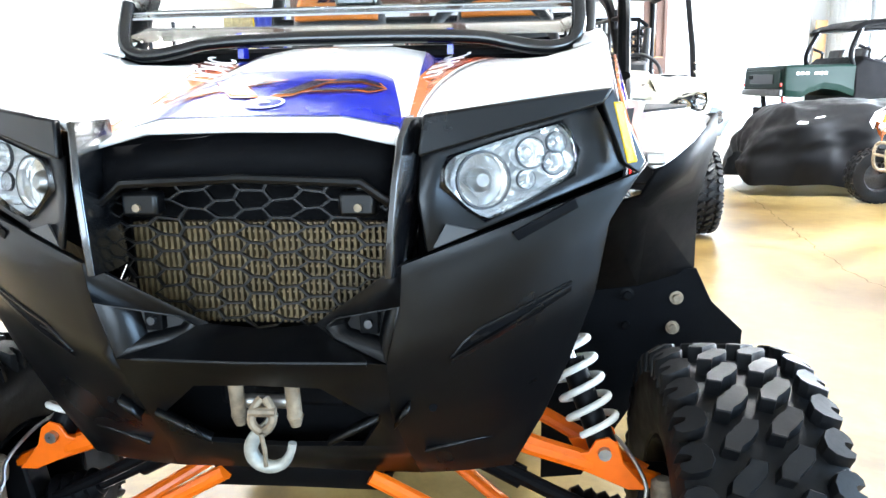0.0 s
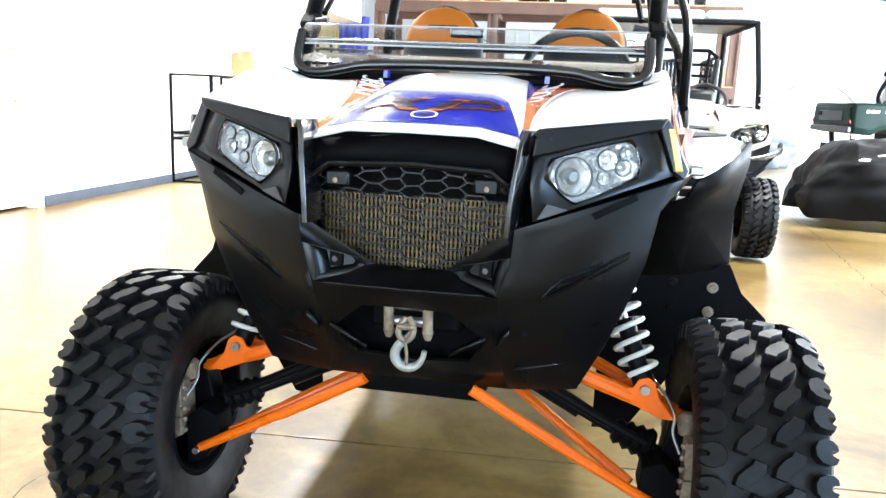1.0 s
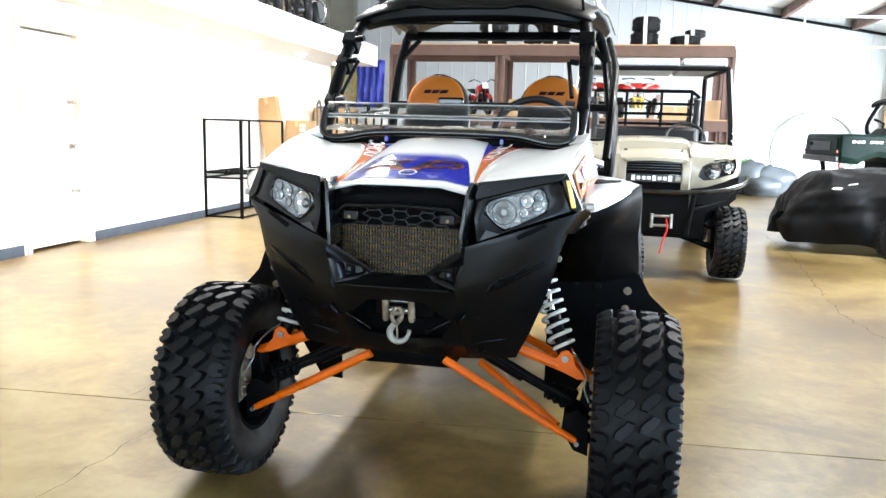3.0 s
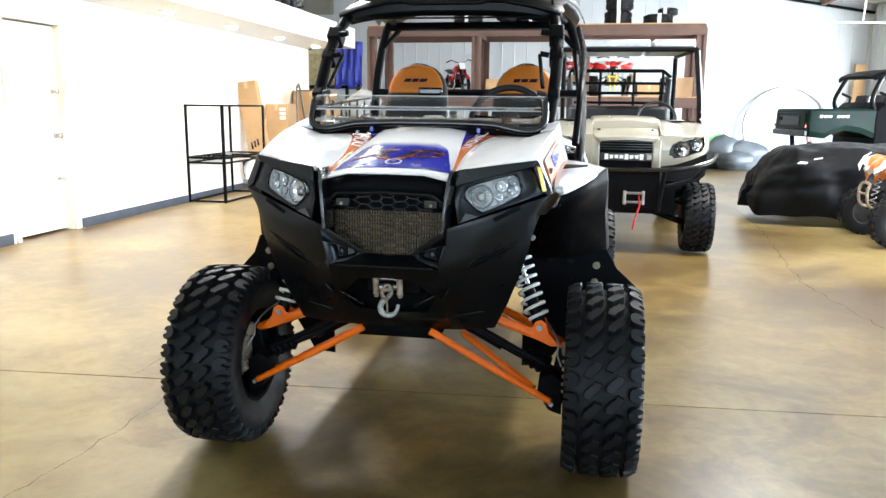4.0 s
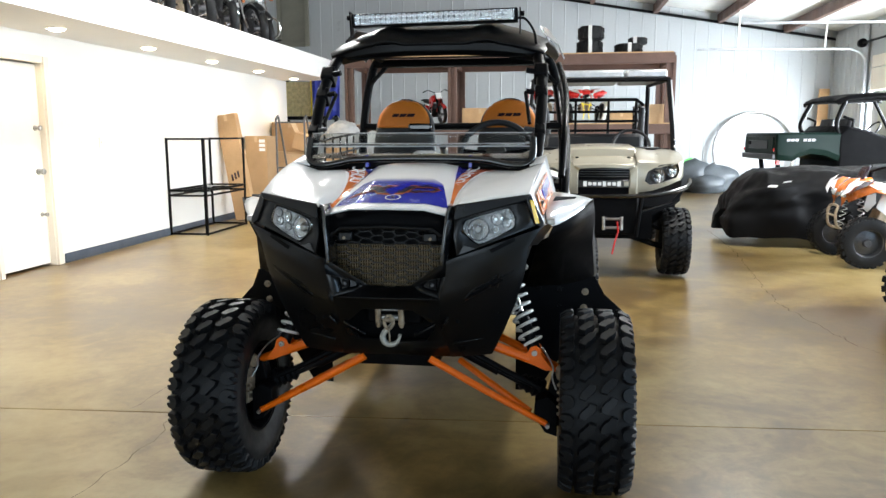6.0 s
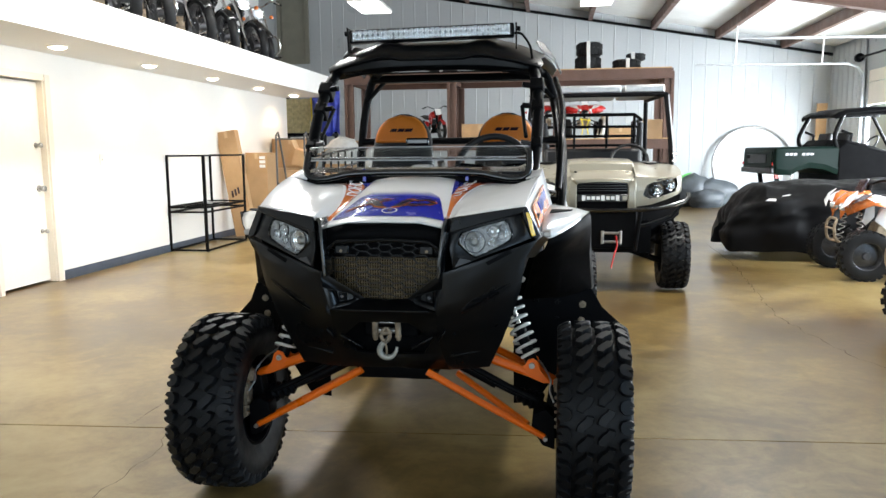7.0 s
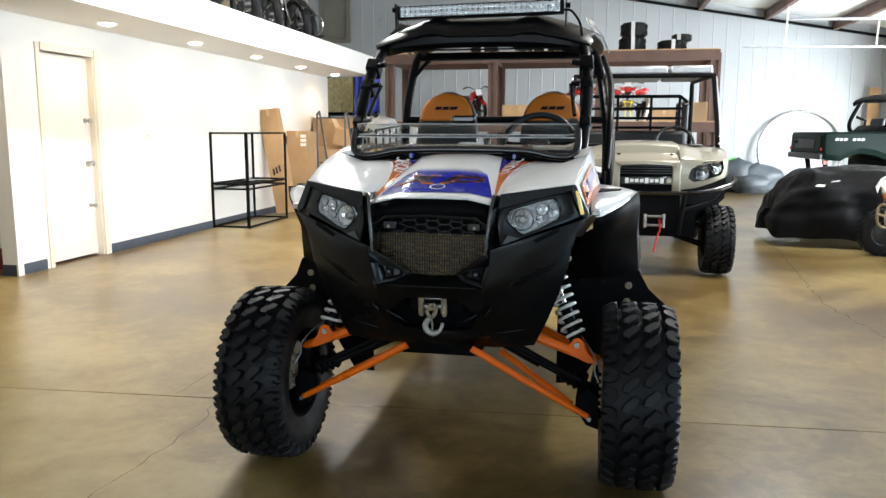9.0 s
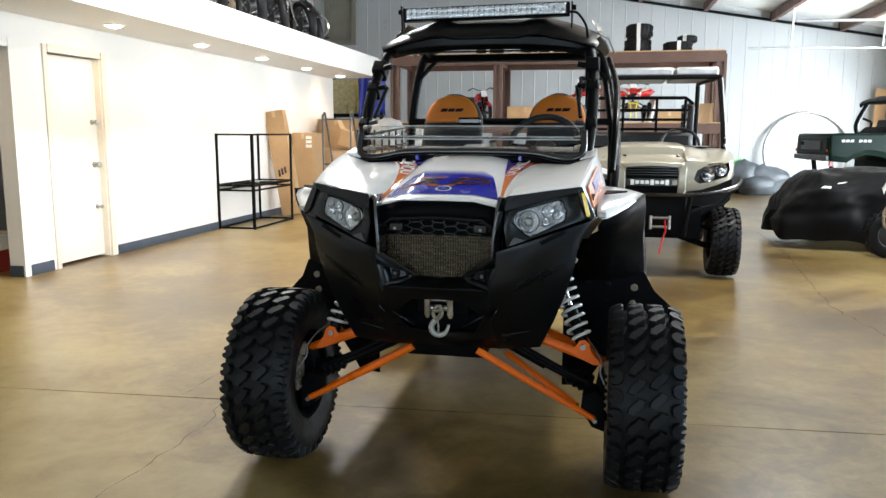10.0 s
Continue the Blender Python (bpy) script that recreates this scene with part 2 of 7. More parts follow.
M = dict(
    blue_fade=faded_blue(),
    straw=surface("straw_bundle", (0.62, 0.53, 0.29), 0.8, vary=0.2, coarse=14, fine=70, bump=0.4, depth=0.004),
    blind=surface("beige_blind", (0.20, 0.19, 0.15), 0.6, vary=0.1),
    cast_dark=surface("dark_cast_metal", (0.09, 0.09, 0.095), 0.4, 0.8, vary=0.25, coarse=12),
    concrete=concrete(),
    joint=surface("joint_dark", (0.05, 0.035, 0.02), 0.8),
    wall=surface("white_wall_paint", (0.80, 0.79, 0.76), 0.55, vary=0.03, coarse=0.8, fine=90, bump=0.08, rvary=0.05),
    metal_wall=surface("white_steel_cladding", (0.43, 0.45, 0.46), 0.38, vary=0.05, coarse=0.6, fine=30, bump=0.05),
    base=surface("blue_grey_vinyl_base", (0.045, 0.06, 0.085), 0.45, vary=0.1),
    door=surface("white_door_paint", (0.80, 0.77, 0.70), 0.4, vary=0.03, bump=0.03),
    trim=surface("cream_frame_paint", (0.78, 0.72, 0.62), 0.4, vary=0.04, bump=0.03),
    insul=surface("white_insulation_sheet", (0.78, 0.78, 0.76), 0.5, vary=0.05, coarse=1.2, fine=8, bump=0.5, depth=0.02),
    rust=surface("red_oxide_steel", (0.115, 0.062, 0.045), 0.6, vary=0.2, coarse=2, fine=40),
    black=surface("black_plastic", (0.0030, 0.0030, 0.0034), 0.29, vary=0.08, coarse=3, fine=420, bump=0.05, depth=0.0004, spec=0.36, rvary=0.02),
    pillar_black=surface("smooth_black_plastic", (0.0030, 0.0030, 0.0036), 0.22, vary=0.08, coarse=3, bump=0.0, spec=1.0, coat=1.0, rvary=0.02),
    black_gloss=surface("black_gloss_plastic", (0.004, 0.004, 0.005), 0.16, vary=0.15, bump=0.02, spec=0.9),
    roof_black=surface("black_roof_plastic", (0.003, 0.003, 0.0035), 0.34, vary=0.1, coarse=4, fine=300, bump=0.06, depth=0.0004, spec=0.2, rvary=0.04),
    liner=surface("black_liner_plastic", (0.003, 0.003, 0.0036), 0.6, vary=0.25, coarse=5, fine=200, spec=0.07),
    steel_black=surface("black_powder_coat", (0.004, 0.004, 0.0045), 0.42, vary=0.2, coarse=8, fine=250, bump=0.1, depth=0.0005, spec=0.07),
    rubber=surface("tyre_rubber", (0.0062, 0.0062, 0.0068), 0.52, vary=0.3, coarse=9, fine=140, bump=0.35, depth=0.001, spec=0.24),
    white=surface("white_gloss_plastic", (0.80, 0.80, 0.79), 0.22, vary=0.02, bump=0.02, coat=0.4, rvary=0.04),
    orange=surface("orange_powder_coat", (0.86, 0.145, 0.001), 0.34, vary=0.08, coarse=6, bump=0.05, rvary=0.08),
    orange_seat=surface("orange_vinyl", (0.66, 0.19, 0.016), 0.5, vary=0.08, fine=160, bump=0.3, depth=0.0008),
    vinyl=surface("black_vinyl", (0.006, 0.006, 0.007), 0.55, fine=160, bump=0.3, depth=0.0008),
    spring=surface("white_spring_paint", (0.68, 0.65, 0.60), 0.4, vary=0.12, coarse=20, bump=0.05),
    chrome=surface("chrome", (0.80, 0.80, 0.81), 0.12, 1.0, vary=0.06, bump=0.03, rvary=0.06),
    steel=surface("zinc_plated_steel", (0.42, 0.41, 0.39), 0.38, 1.0, vary=0.2, coarse=25, bump=0.1),
    cast=surface("dirty_cast_aluminium", (0.33, 0.26, 0.18), 0.6, 0.45, vary=0.35, coarse=18, fine=90, bump=0.3),
    hook=surface("galvanised_hook", (0.42, 0.41, 0.36), 0.45, 0.35, vary=0.2, coarse=30, bump=0.15),
    radiator=surface("dusty_radiator_fins", (0.165, 0.118, 0.055), 0.5, 0.3, vary=0.25, coarse=12, fine=120),
    blue=surface("blue_vinyl_graphic", (0.012, 0.020, 0.36), 0.18, vary=0.06, bump=0.0, coat=0.5),
    decal_orange=surface("orange_vinyl_graphic", (0.62, 0.16, 0.03), 0.2, vary=0.12, coarse=14, bump=0.0, coat=0.4),
    decal_red=surface("red_vinyl_graphic", (0.45, 0.07, 0.02), 0.2, vary=0.1, bump=0.0),
    decal_dark=surface("dark_vinyl_graphic", (0.03, 0.015, 0.02), 0.22, vary=0.1, bump=0.0),
    decal_white=surface("white_vinyl_graphic", (0.78, 0.78, 0.78), 0.25, vary=0.02, bump=0.0),
    decal_grey=surface("grey_graphic", (0.34, 0.35, 0.36), 0.3, vary=0.04, bump=0.0),
    amber=surface("amber_reflector", (0.95, 0.60, 0.01), 0.15, vary=0.05, fine=300, bump=0.2, depth=0.0008, coat=0.6),
    lens=clear("headlight_lens", (0.97, 0.98, 0.98), 1.22, 0.01),
    band=clear("polycarbonate_fold", (0.95, 0.96, 0.96), 1.22, 0.03),
    shield=clear("polycarbonate", (0.96, 0.97, 0.97), 1.14, 0.02),
    mirror_bowl=faceted("reflector_bowl", (1.0, 1.0, 1.0), 50.0),
    silver_bowl=surface("aluminised_bowl", (1.0, 1.0, 1.0), 0.10, 0.75, vary=0.04, bump=0.0, rvary=0.04),
    silver=surface("champagne_metallic_paint", (0.33, 0.305, 0.24), 0.30, 0.35, vary=0.015, fine=300, bump=0.0, coat=0.5, rvary=0.03),
    green=surface("dark_green_plastic", (0.003, 0.012, 0.009), 0.40, vary=0.06, bump=0.02, spec=0.10, rvary=0.04),
    red=surface("red_plastic", (0.50, 0.018, 0.016), 0.28, vary=0.08, bump=0.02, coat=0.3),
    cloth=surface("black_cover_cloth", (0.0035, 0.0035, 0.0042), 0.55, vary=0.2, coarse=5, fine=240, bump=0.2, depth=0.001, spec=0.12),
    card=surface("cardboard", (0.43, 0.27, 0.135), 0.8, vary=0.1, coarse=3, fine=70, bump=0.12),
    card_light=surface("pale_cardboard", (0.55, 0.38, 0.22), 0.8, vary=0.1, coarse=3, fine=70, bump=0.12),
    insert_grey=surface("grey_plastic_insert", (0.07, 0.07, 0.072), 0.4),
    edge_clear=surface("polycarbonate_edge", (0.50, 0.51, 0.52), 0.15, vary=0.1, bump=0.0, spec=0.8),
    tape=surface("white_label_paper", (0.75, 0.75, 0.73), 0.6, vary=0.03),
    wood=surface("pale_pine", (0.50, 0.31, 0.15), 0.65, vary=0.15, coarse=4, fine=60),
    tarp=surface("blue_tarp", (0.03, 0.05, 0.42), 0.5, vary=0.15, coarse=6, fine=60, bump=0.3, depth=0.004),
    bag=surface("grey_woven_bag", (0.05, 0.058, 0.066), 0.5, vary=0.25, coarse=6, fine=90, bump=0.4, depth=0.004),
    film=surface("cloudy_plastic_wrap", (0.42, 0.43, 0.43), 0.35, vary=0.1, coarse=8, fine=20, bump=0.9, depth=0.01),
    lime=surface("green_strap", (0.08, 0.36, 0.07), 0.5),
    yellow=surface("yellow_strap", (0.80, 0.62, 0.02), 0.5),
    maroon=surface("red_cardboard", (0.30, 0.03, 0.02), 0.6),
    tank=surface("silver_tank_paint", (0.50, 0.52, 0.53), 0.2, 0.3, vary=0.05, bump=0.0, coat=0.5),
    galv=surface("galvanised_rail", (0.46, 0.47, 0.48), 0.4, 0.8, vary=0.12, coarse=12),
    led_panel=glow("led_panel", (1.0, 0.98, 0.95), 10.0),
    downlight=glow("downlight", (1.0, 0.84, 0.62), 40.0),
)


# ---- building helpers ----
def smooth_path(pts, n=6, closed=False):
    """A Catmull-Rom path through points."""
    p = [Vector(q) for q in pts]
    k = len(p)
    out = []
    for i in range(k if closed else k - 1):
        a = p[(i - 1) % k] if closed or i else p[0] * 2 - p[1]
        b, c = p[i], p[(i + 1) % k]
        d = p[(i + 2) % k] if closed or i + 2 < k else c * 2 - b
        for j in range(n):
            t = j / n
            out.append(0.5 * ((2 * b) + (c - a) * t + (2 * a - 5 * b + 4 * c - d) * t * t + (3 * b - a - 3 * c + d) * t ** 3))
    if not closed:
        out.append(p[-1])
    return out


def loft(bm, rows, close=False, caps=False):
    """Skin between rows of points; close joins each row's ends."""
    vs = [[bm.verts.new(q) for q in row] for row in rows]
    n = len(vs[0])
    for a, b in zip(vs, vs[1:]):
        for i in range(n if close else n - 1):
            j = (i + 1) % n
            bm.faces.new((a[i], a[j], b[j], b[i]))
    if caps:
        bm.faces.new(vs[0])
        bm.faces.new(vs[-1])
    return bm


def tube(bm, pts, r, seg=10, closed=False, smooth=0):
    """A round bar along points; r is one radius or one for each point."""
    p = smooth_path(pts, smooth, closed) if smooth else [Vector(q) for q in pts]
    n = len(p)
    rad = r if isinstance(r, (list, tuple)) else [r] * n
    rows, side = [], None
    for i in range(n):
        a = p[(i - 1) % n] if closed or i else p[0]
        b = p[(i + 1) % n] if closed or i + 1 < n else p[-1]
        d = (b - a).normalized()
        if side is None:
            side = d.orthogonal().normalized()
        side = (side - d * side.dot(d)).normalized()
        up = d.cross(side)
        rows.append([p[i] + rad[min(i, len(rad) - 1)] * (side * math.cos(w) + up * math.sin(w)) for w in (2 * math.pi * k / seg for k in range(seg))])
    if closed:
        rows.append(rows[0])
    return loft(bm, rows, True, not closed)


def box(bm, c, s, m=None, taper=1.0):
    """A box with its centre and sizes; taper shrinks its top."""
    hx, hy, hz = s[0] / 2, s[1] / 2, s[2] / 2
    pts = [Vector((x * hx * (taper if z > 0 else 1), y * hy * (taper if z > 0 else 1), z * hz)) for z in (-1, 1) for x, y in ((-1, -1), (1, -1), (1, 1), (-1, 1))]
    if m is not None:
        pts = [m @ q for q in pts]
    v = [bm.verts.new(q + Vector(c)) for q in pts]
    for f in ((3, 2, 1, 0), (4, 5, 6, 7), (0, 1, 5, 4), (1, 2, 6, 5), (2, 3, 7, 6), (3, 0, 4, 7)):
        bm.faces.new([v[i] for i in f])
    return bm


def plate(bm, pts, off):
    """A flat plate: an outline and the way by which it is thick."""
    o = Vector(off)
    return loft(bm, [[Vector(q) for q in pts], [Vector(q) + o for q in pts]], True, True)


def lathe(bm, profile, m, seg=24, caps=False):
    """Turn a profile of (radius, height) round z, placed by m."""
    rows = [[m @ Vector((r * math.cos(w), r * math.sin(w), h)) for w in (2 * math.pi * k / seg for k in range(seg))] for r, h in profile]
    return loft(bm, rows, True, caps)


def ball(bm, c, r, seg=12, m=None):
    rows = []
    for i in range(1, seg // 2):
        a = math.pi * i / (seg // 2)
        rows.append([Vector((r[0] * math.sin(a) * math.cos(w), r[1] * math.sin(a) * math.sin(w), -r[2] * math.cos(a))) for w in (2 * math.pi * k / seg for k in range(seg))])
    rows = [[(m @ q if m is not None else q) + Vector(c) for q in row] for row in rows]
    return loft(bm, rows, True, True)


def axis_to(p0, p1):
    """The pose that puts z along the way from p0 to p1."""
    d = Vector(p1) - Vector(p0)
    return Matrix.Translation(p0) @ d.to_track_quat("Z", "Y").to_matrix().to_4x4()


def rod(bm, p0, p1, r, seg=10, r1=None):
    h = (Vector(p1) - Vector(p0)).length
    return lathe(bm, [(r, 0), (r if r1 is None else r1, h)], axis_to(p0, p1), seg, True)


def part(name, bm, material, parent=None, label="", bevel=0.0, thick=0.0, sharp=35, offset=-1.0, subsurf=0):
    """Link a bmesh as one mesh object under a thing or a part."""
    bmesh.ops.remove_doubles(bm, verts=bm.verts, dist=1e-5)
    bmesh.ops.recalc_face_normals(bm, faces=bm.faces)
    for f in bm.faces:
        f.smooth = True
    for e in bm.edges:
        e.smooth = e.calc_face_angle(0.0) < radians(sharp)
    me = bpy.data.meshes.new(name)
    bm.to_mesh(me)
    bm.free()
    me.materials.append(material)
    ob = new(name, me)
    ob.parent = parent
    if subsurf:
        md = ob.modifiers.new("round", "SUBSURF")
        md.levels = md.render_levels = subsurf
    if thick:
        md = ob.modifiers.new("thickness", "SOLIDIFY")
        md.thickness, md.offset = thick, offset
    if bevel:
        md = ob.modifiers.new("edges", "BEVEL")
        md.width, md.segments, md.limit_method, md.angle_limit = bevel, 2, "ANGLE", radians(30)
    if label:
        ob["label"] = label
    return ob


def thing(name, at, label, category, group="", turn=0.0):
    """An Empty at a thing's base, which carries its parts."""
    ob = new(name)
    ob.empty_display_size = 0.1
    ob.matrix_world = pose(*at, 0, 0, turn)
    return tagged(ob, label, category, group)


def lettering(name, words, size, m, material, parent, label=""):
    cu = bpy.data.curves.new(name, "FONT")
    cu.body, cu.size, cu.align_x, cu.align_y, cu.extrude = words, size, "CENTER", "CENTER", 0.0006
    cu.materials.append(material)
    ob = new(name, cu)
    ob.parent, ob.matrix_basis = parent, m
    if label:
        ob["label"] = label
    return ob


B = bmesh.new


# ---- the building ----
WX, BY, RX, FY = -4.70, 17.0, 6.70, -7.0     # left wall, back wall, right wall, front wall
SOF, FAS, LEDGE = 2.33, -3.75, 2.69          # soffit height, its front edge, ledge top


def roof_z(x):
    return 4.52 - 0.172 * x


def slab(name, cuts, label):
    """One floor slab from its outline."""
    bm = B()
    plate(bm, [(x, y, 0.0) for x, y in cuts], (0, 0, -0.12))
    return tagged(part(name, bm, M["concrete"], None, bevel=0.003), label, "floor", kind="structure")


def joint_y(x):
    return 1.63 + 0.064 * x


g = 0.0025
slab("floor", [(-9, -9), (8, -9), (8, joint_y(8) - g), (-9, joint_y(-9) - g)], "tan stained and sealed concrete floor slab")
slab("floor", [(-9, joint_y(-9) + g), (8, joint_y(8) + g), (8, 18), (-9, 18)], "tan stained and sealed concrete floor slab")
tagged(part("floor_base", plate(B(), [(-9, -9, -0.008), (8, -9, -0.008), (8, 18, -0.008), (-9, 18, -0.008)], (0, 0, -0.2)), M["joint"]), "dark bed under the concrete floor joints", "floor", kind="structure")


def crack(pts, width, seed):
    """A jagged hairline crack in the floor."""
    rnd = random.Random(seed)
    left, right = [], []
    fine = []
    for a, b in zip(pts, pts[1:]):
        n = max(2, int(math.dist(a, b) / 0.06))
        fine += [(a[0] + (b[0] - a[0]) * i / n, a[1] + (b[1] - a[1]) * i / n) for i in range(n)]
    fine.append(pts[-1])
    for i, (x, y) in enumerate(fine):
        a, b = fine[max(0, i - 1)], fine[min(len(fine) - 1, i + 1)]
        d = Vector((b[0] - a[0], b[1] - a[1])).normalized()
        k = rnd.uniform(-0.018, 0.018)
        w = width * rnd.uniform(0.3, 1.0)
        cx, cy = x - d.y * k, y + d.x * k
        left.append((cx - d.y * w, cy + d.x * w, 0.0008))
        right.append((cx + d.y * w, cy - d.x * w, 0.0008))
    return tagged(part("floor_crack", loft(B(), [left, right]), M["joint"]), "dark hairline crack in the concrete floor", "crack", kind="structure")


crack([(-1.62, 2.3), (-1.65, 1.98), (-1.655, 1.55)], 0.002, 3)
crack([(-1.41, 1.53), (-1.34, 1.19), (-1.377, 0.62), (-1.5, -0.1), (-1.7, -1.0)], 0.0022, 4)
crack([(2.30, 3.2), (2.20, 3.9), (2.15, 4.4), (2.22, 5.2), (2.33, 6.2), (2.44, 7.2), (2.5, 9.0)], 0.003, 5)
crack([(2.30, 3.2), (2.6, 2.6), (2.9, 1.9)], 0.002, 7)


def wall_run(name, axis, at, thick, spans, top, label, material, low=0.0):
    """A straight wall of boxes; spans are (from, to, bottom, top) with openings left out."""
    bm = B()
    for a, b, z0, z1 in spans:
        if axis == "x":
            box(bm, (at + thick / 2, (a + b) / 2, (z0 + z1) / 2), (abs(thick), b - a, z1 - z0))
        else:
            box(bm, ((a + b) / 2, at + thick / 2, (z0 + z1) / 2), (b - a, abs(thick), z1 - z0))
    return tagged(part(name, bm, material), label, "wall", kind="structure")


DOOR_A, DOOR_B, DOOR_H = 4.55, 5.36, 2.05
GAP_A, GAP_B, GAP_H = 2.95, 4.10, 2.05
wall_run("wall_west", "x", WX, -0.16, [(FY, GAP_A, 0, SOF), (GAP_A, GAP_B, GAP_H, SOF), (GAP_B, DOOR_A, 0, SOF), (DOOR_A, DOOR_B, DOOR_H, SOF), (DOOR_B, 12.4, 0, SOF)], SOF, "smooth white painted showroom wall", M["wall"])
wall_run("wall_closet", "x", -7.0, -0.15, [(FY, 17, 0, roof_z(-7))], 3, "plain white wall of the side rooms", M["wall"])
wall_run("wall_closet_end", "y", 12.3, 0.1, [(-7.0, WX - 0.16, 0, SOF)], SOF, "plain white end wall of the side room", M["wall"])
wall_run("wall_mezzanine", "x", -6.3, -0.1, [(FY, 12.4, LEDGE - 0.14, roof_z(-6.3))], 5, "plain white wall behind the motorcycle ledge", M["wall"])
wall_run("wall_south", "y", FY, -0.2, [(-7, -3.4, 0, 5.6), (-3.4, 0.2, 0, 0.6), (-3.4, 0.2, 3.2, 5.6), (0.2, 1.8, 0, 5.6), (1.8, 5.4, 0, 0.6), (1.8, 5.4, 3.2, 5.6), (5.4, 6.7, 0, 5.6)], 5, "white front wall with two large window openings", M["wall"])
GDA, GDB = 11.2, 15.0
# the opening from y 3.6 to 10.2 is added, unseen, for the fill lamp
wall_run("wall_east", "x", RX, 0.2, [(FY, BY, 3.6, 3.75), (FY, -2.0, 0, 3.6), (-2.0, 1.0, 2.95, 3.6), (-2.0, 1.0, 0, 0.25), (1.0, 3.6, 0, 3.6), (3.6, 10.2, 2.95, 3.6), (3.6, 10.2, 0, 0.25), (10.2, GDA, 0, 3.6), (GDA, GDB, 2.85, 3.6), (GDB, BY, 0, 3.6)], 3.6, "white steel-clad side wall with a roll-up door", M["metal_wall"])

bm = B()
plate(bm, [(-7.0, FY, SOF), (FAS, FY, SOF), (FAS, FY, LEDGE), (FAS - 0.09, FY, LEDGE), (FAS - 0.09, FY, LEDGE - 0.14), (-7.0, FY, LEDGE - 0.14)], (0, 12.3 - FY, 0))
tagged(part("ceiling_soffit", bm, M["wall"], bevel=0.004), "white dropped soffit and ledge with recessed lamps", "soffit", kind="structure")

# ribbed cladding of the back wall: proud ribs on a sheet
bm = B()
pitch, row = 0.30, []
x = -7.2
while x < RX:
    row += [(x, 0), (x + pitch - 0.032, 0), (x + pitch - 0.024, -0.007), (x + pitch - 0.010, -0.007)]
    x += pitch
row.append((x, 0))
loft(bm, [[(a, BY + b, 0) for a, b in row], [(a, BY + b, roof_z(a) + 0.24) for a, b in row]])
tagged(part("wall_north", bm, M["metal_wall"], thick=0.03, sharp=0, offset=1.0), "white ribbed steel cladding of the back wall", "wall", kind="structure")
bm = B()
row = []
y = GDB + 0.1
while y < BY:
    row += [(y, 0), (y + pitch - 0.05, 0), (y + pitch - 0.038, 0.014), (y + pitch - 0.012, 0.022)]
    y += pitch
loft(bm, [[(RX - 0.03 - b, a, 0) for a, b in row], [(RX - 0.03 - b, a, 3.5) for a, b in row]])
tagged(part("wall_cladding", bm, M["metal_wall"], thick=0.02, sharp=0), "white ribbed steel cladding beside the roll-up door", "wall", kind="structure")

# roof: insulation sheet, purlins, one main rafter, eave angle
bm = B()
plate(bm, [(-7.3, FY - 0.2, roof_z(-7.3) + 0.22), (RX + 0.2, FY - 0.2, roof_z(RX + 0.2) + 0.22), (RX + 0.2, BY + 0.2, roof_z(RX + 0.2) + 0.22), (-7.3, BY + 0.2, roof_z(-7.3) + 0.22)], (0, 0, 0.1))
tagged(part("ceiling", bm, M["insul"]), "white sheet insulation under the sloping roof", "ceiling", kind="structure")
for i in range(9):
    x = 5.54 - 1.45 * i
    bm = B()
    z = roof_z(x)
    plate(bm, [(x - 0.035, FY, z + 0.2), (x + 0.035, FY, z + 0.2), (x + 0.035, FY, z + 0.015), (x + 0.06, FY, z + 0.0), (x - 0.035, FY, z)], (0, BY - FY, 0))
    tagged(part("purlin", bm, M["rust"]), "red-oxide steel roof purlin", "beam", "roof purlins", "structure")
for y in (10.4, 3.0):
    bm = B()
    for top, low, wide in ((0.0, -0.02, 0.16), (-0.02, -0.36, 0.02), (-0.36, -0.38, 0.16)):
        plate(bm, [(-7, y - wide / 2, roof_z(-7) + top), (RX, y - wide / 2, roof_z(RX) + top), (RX, y - wide / 2, roof_z(RX) + low), (-7, y - wide / 2, roof_z(-7) + low)], (0, wide, 0))
    tagged(part("rafter", bm, M["rust"]), "red-oxide steel main rafter under the roof", "beam", "main rafters", "structure")
bm = B()
plate(bm, [(-7, BY - 0.10, roof_z(-7) + 0.05), (RX, BY - 0.10, roof_z(RX) + 0.05), (RX, BY - 0.10, roof_z(RX) - 0.005), (-7, BY - 0.10, roof_z(-7) - 0.005)], (0, 0.08, 0))
tagged(part("trim", bm, M["steel_black"]), "dark steel angle along the top of the back wall", "trim", kind="structure")


def baseboard(a, b):
    bm = B()
    plate(bm, [(WX + 0.001, a, 0), (WX + 0.012, a, 0), (WX + 0.012, a, 0.088), (WX + 0.006, a, 0.1), (WX + 0.001, a, 0.1)], (0, b - a, 0))
    tagged(part("baseboard", bm, M["base"]), "dark blue-grey vinyl baseboard", "baseboard", kind="structure")


baseboard(DOOR_B + 0.10, 12.4)
baseboard(GAP_B, DOOR_A - 0.09)
baseboard(FY, GAP_A)
bm = B()
box(bm, (WX - 0.08, GAP_B - 0.006, 0.05), (0.16, 0.01, 0.1))
tagged(part("baseboard", bm, M["base"]), "dark blue-grey vinyl baseboard", "baseboard", kind="structure")

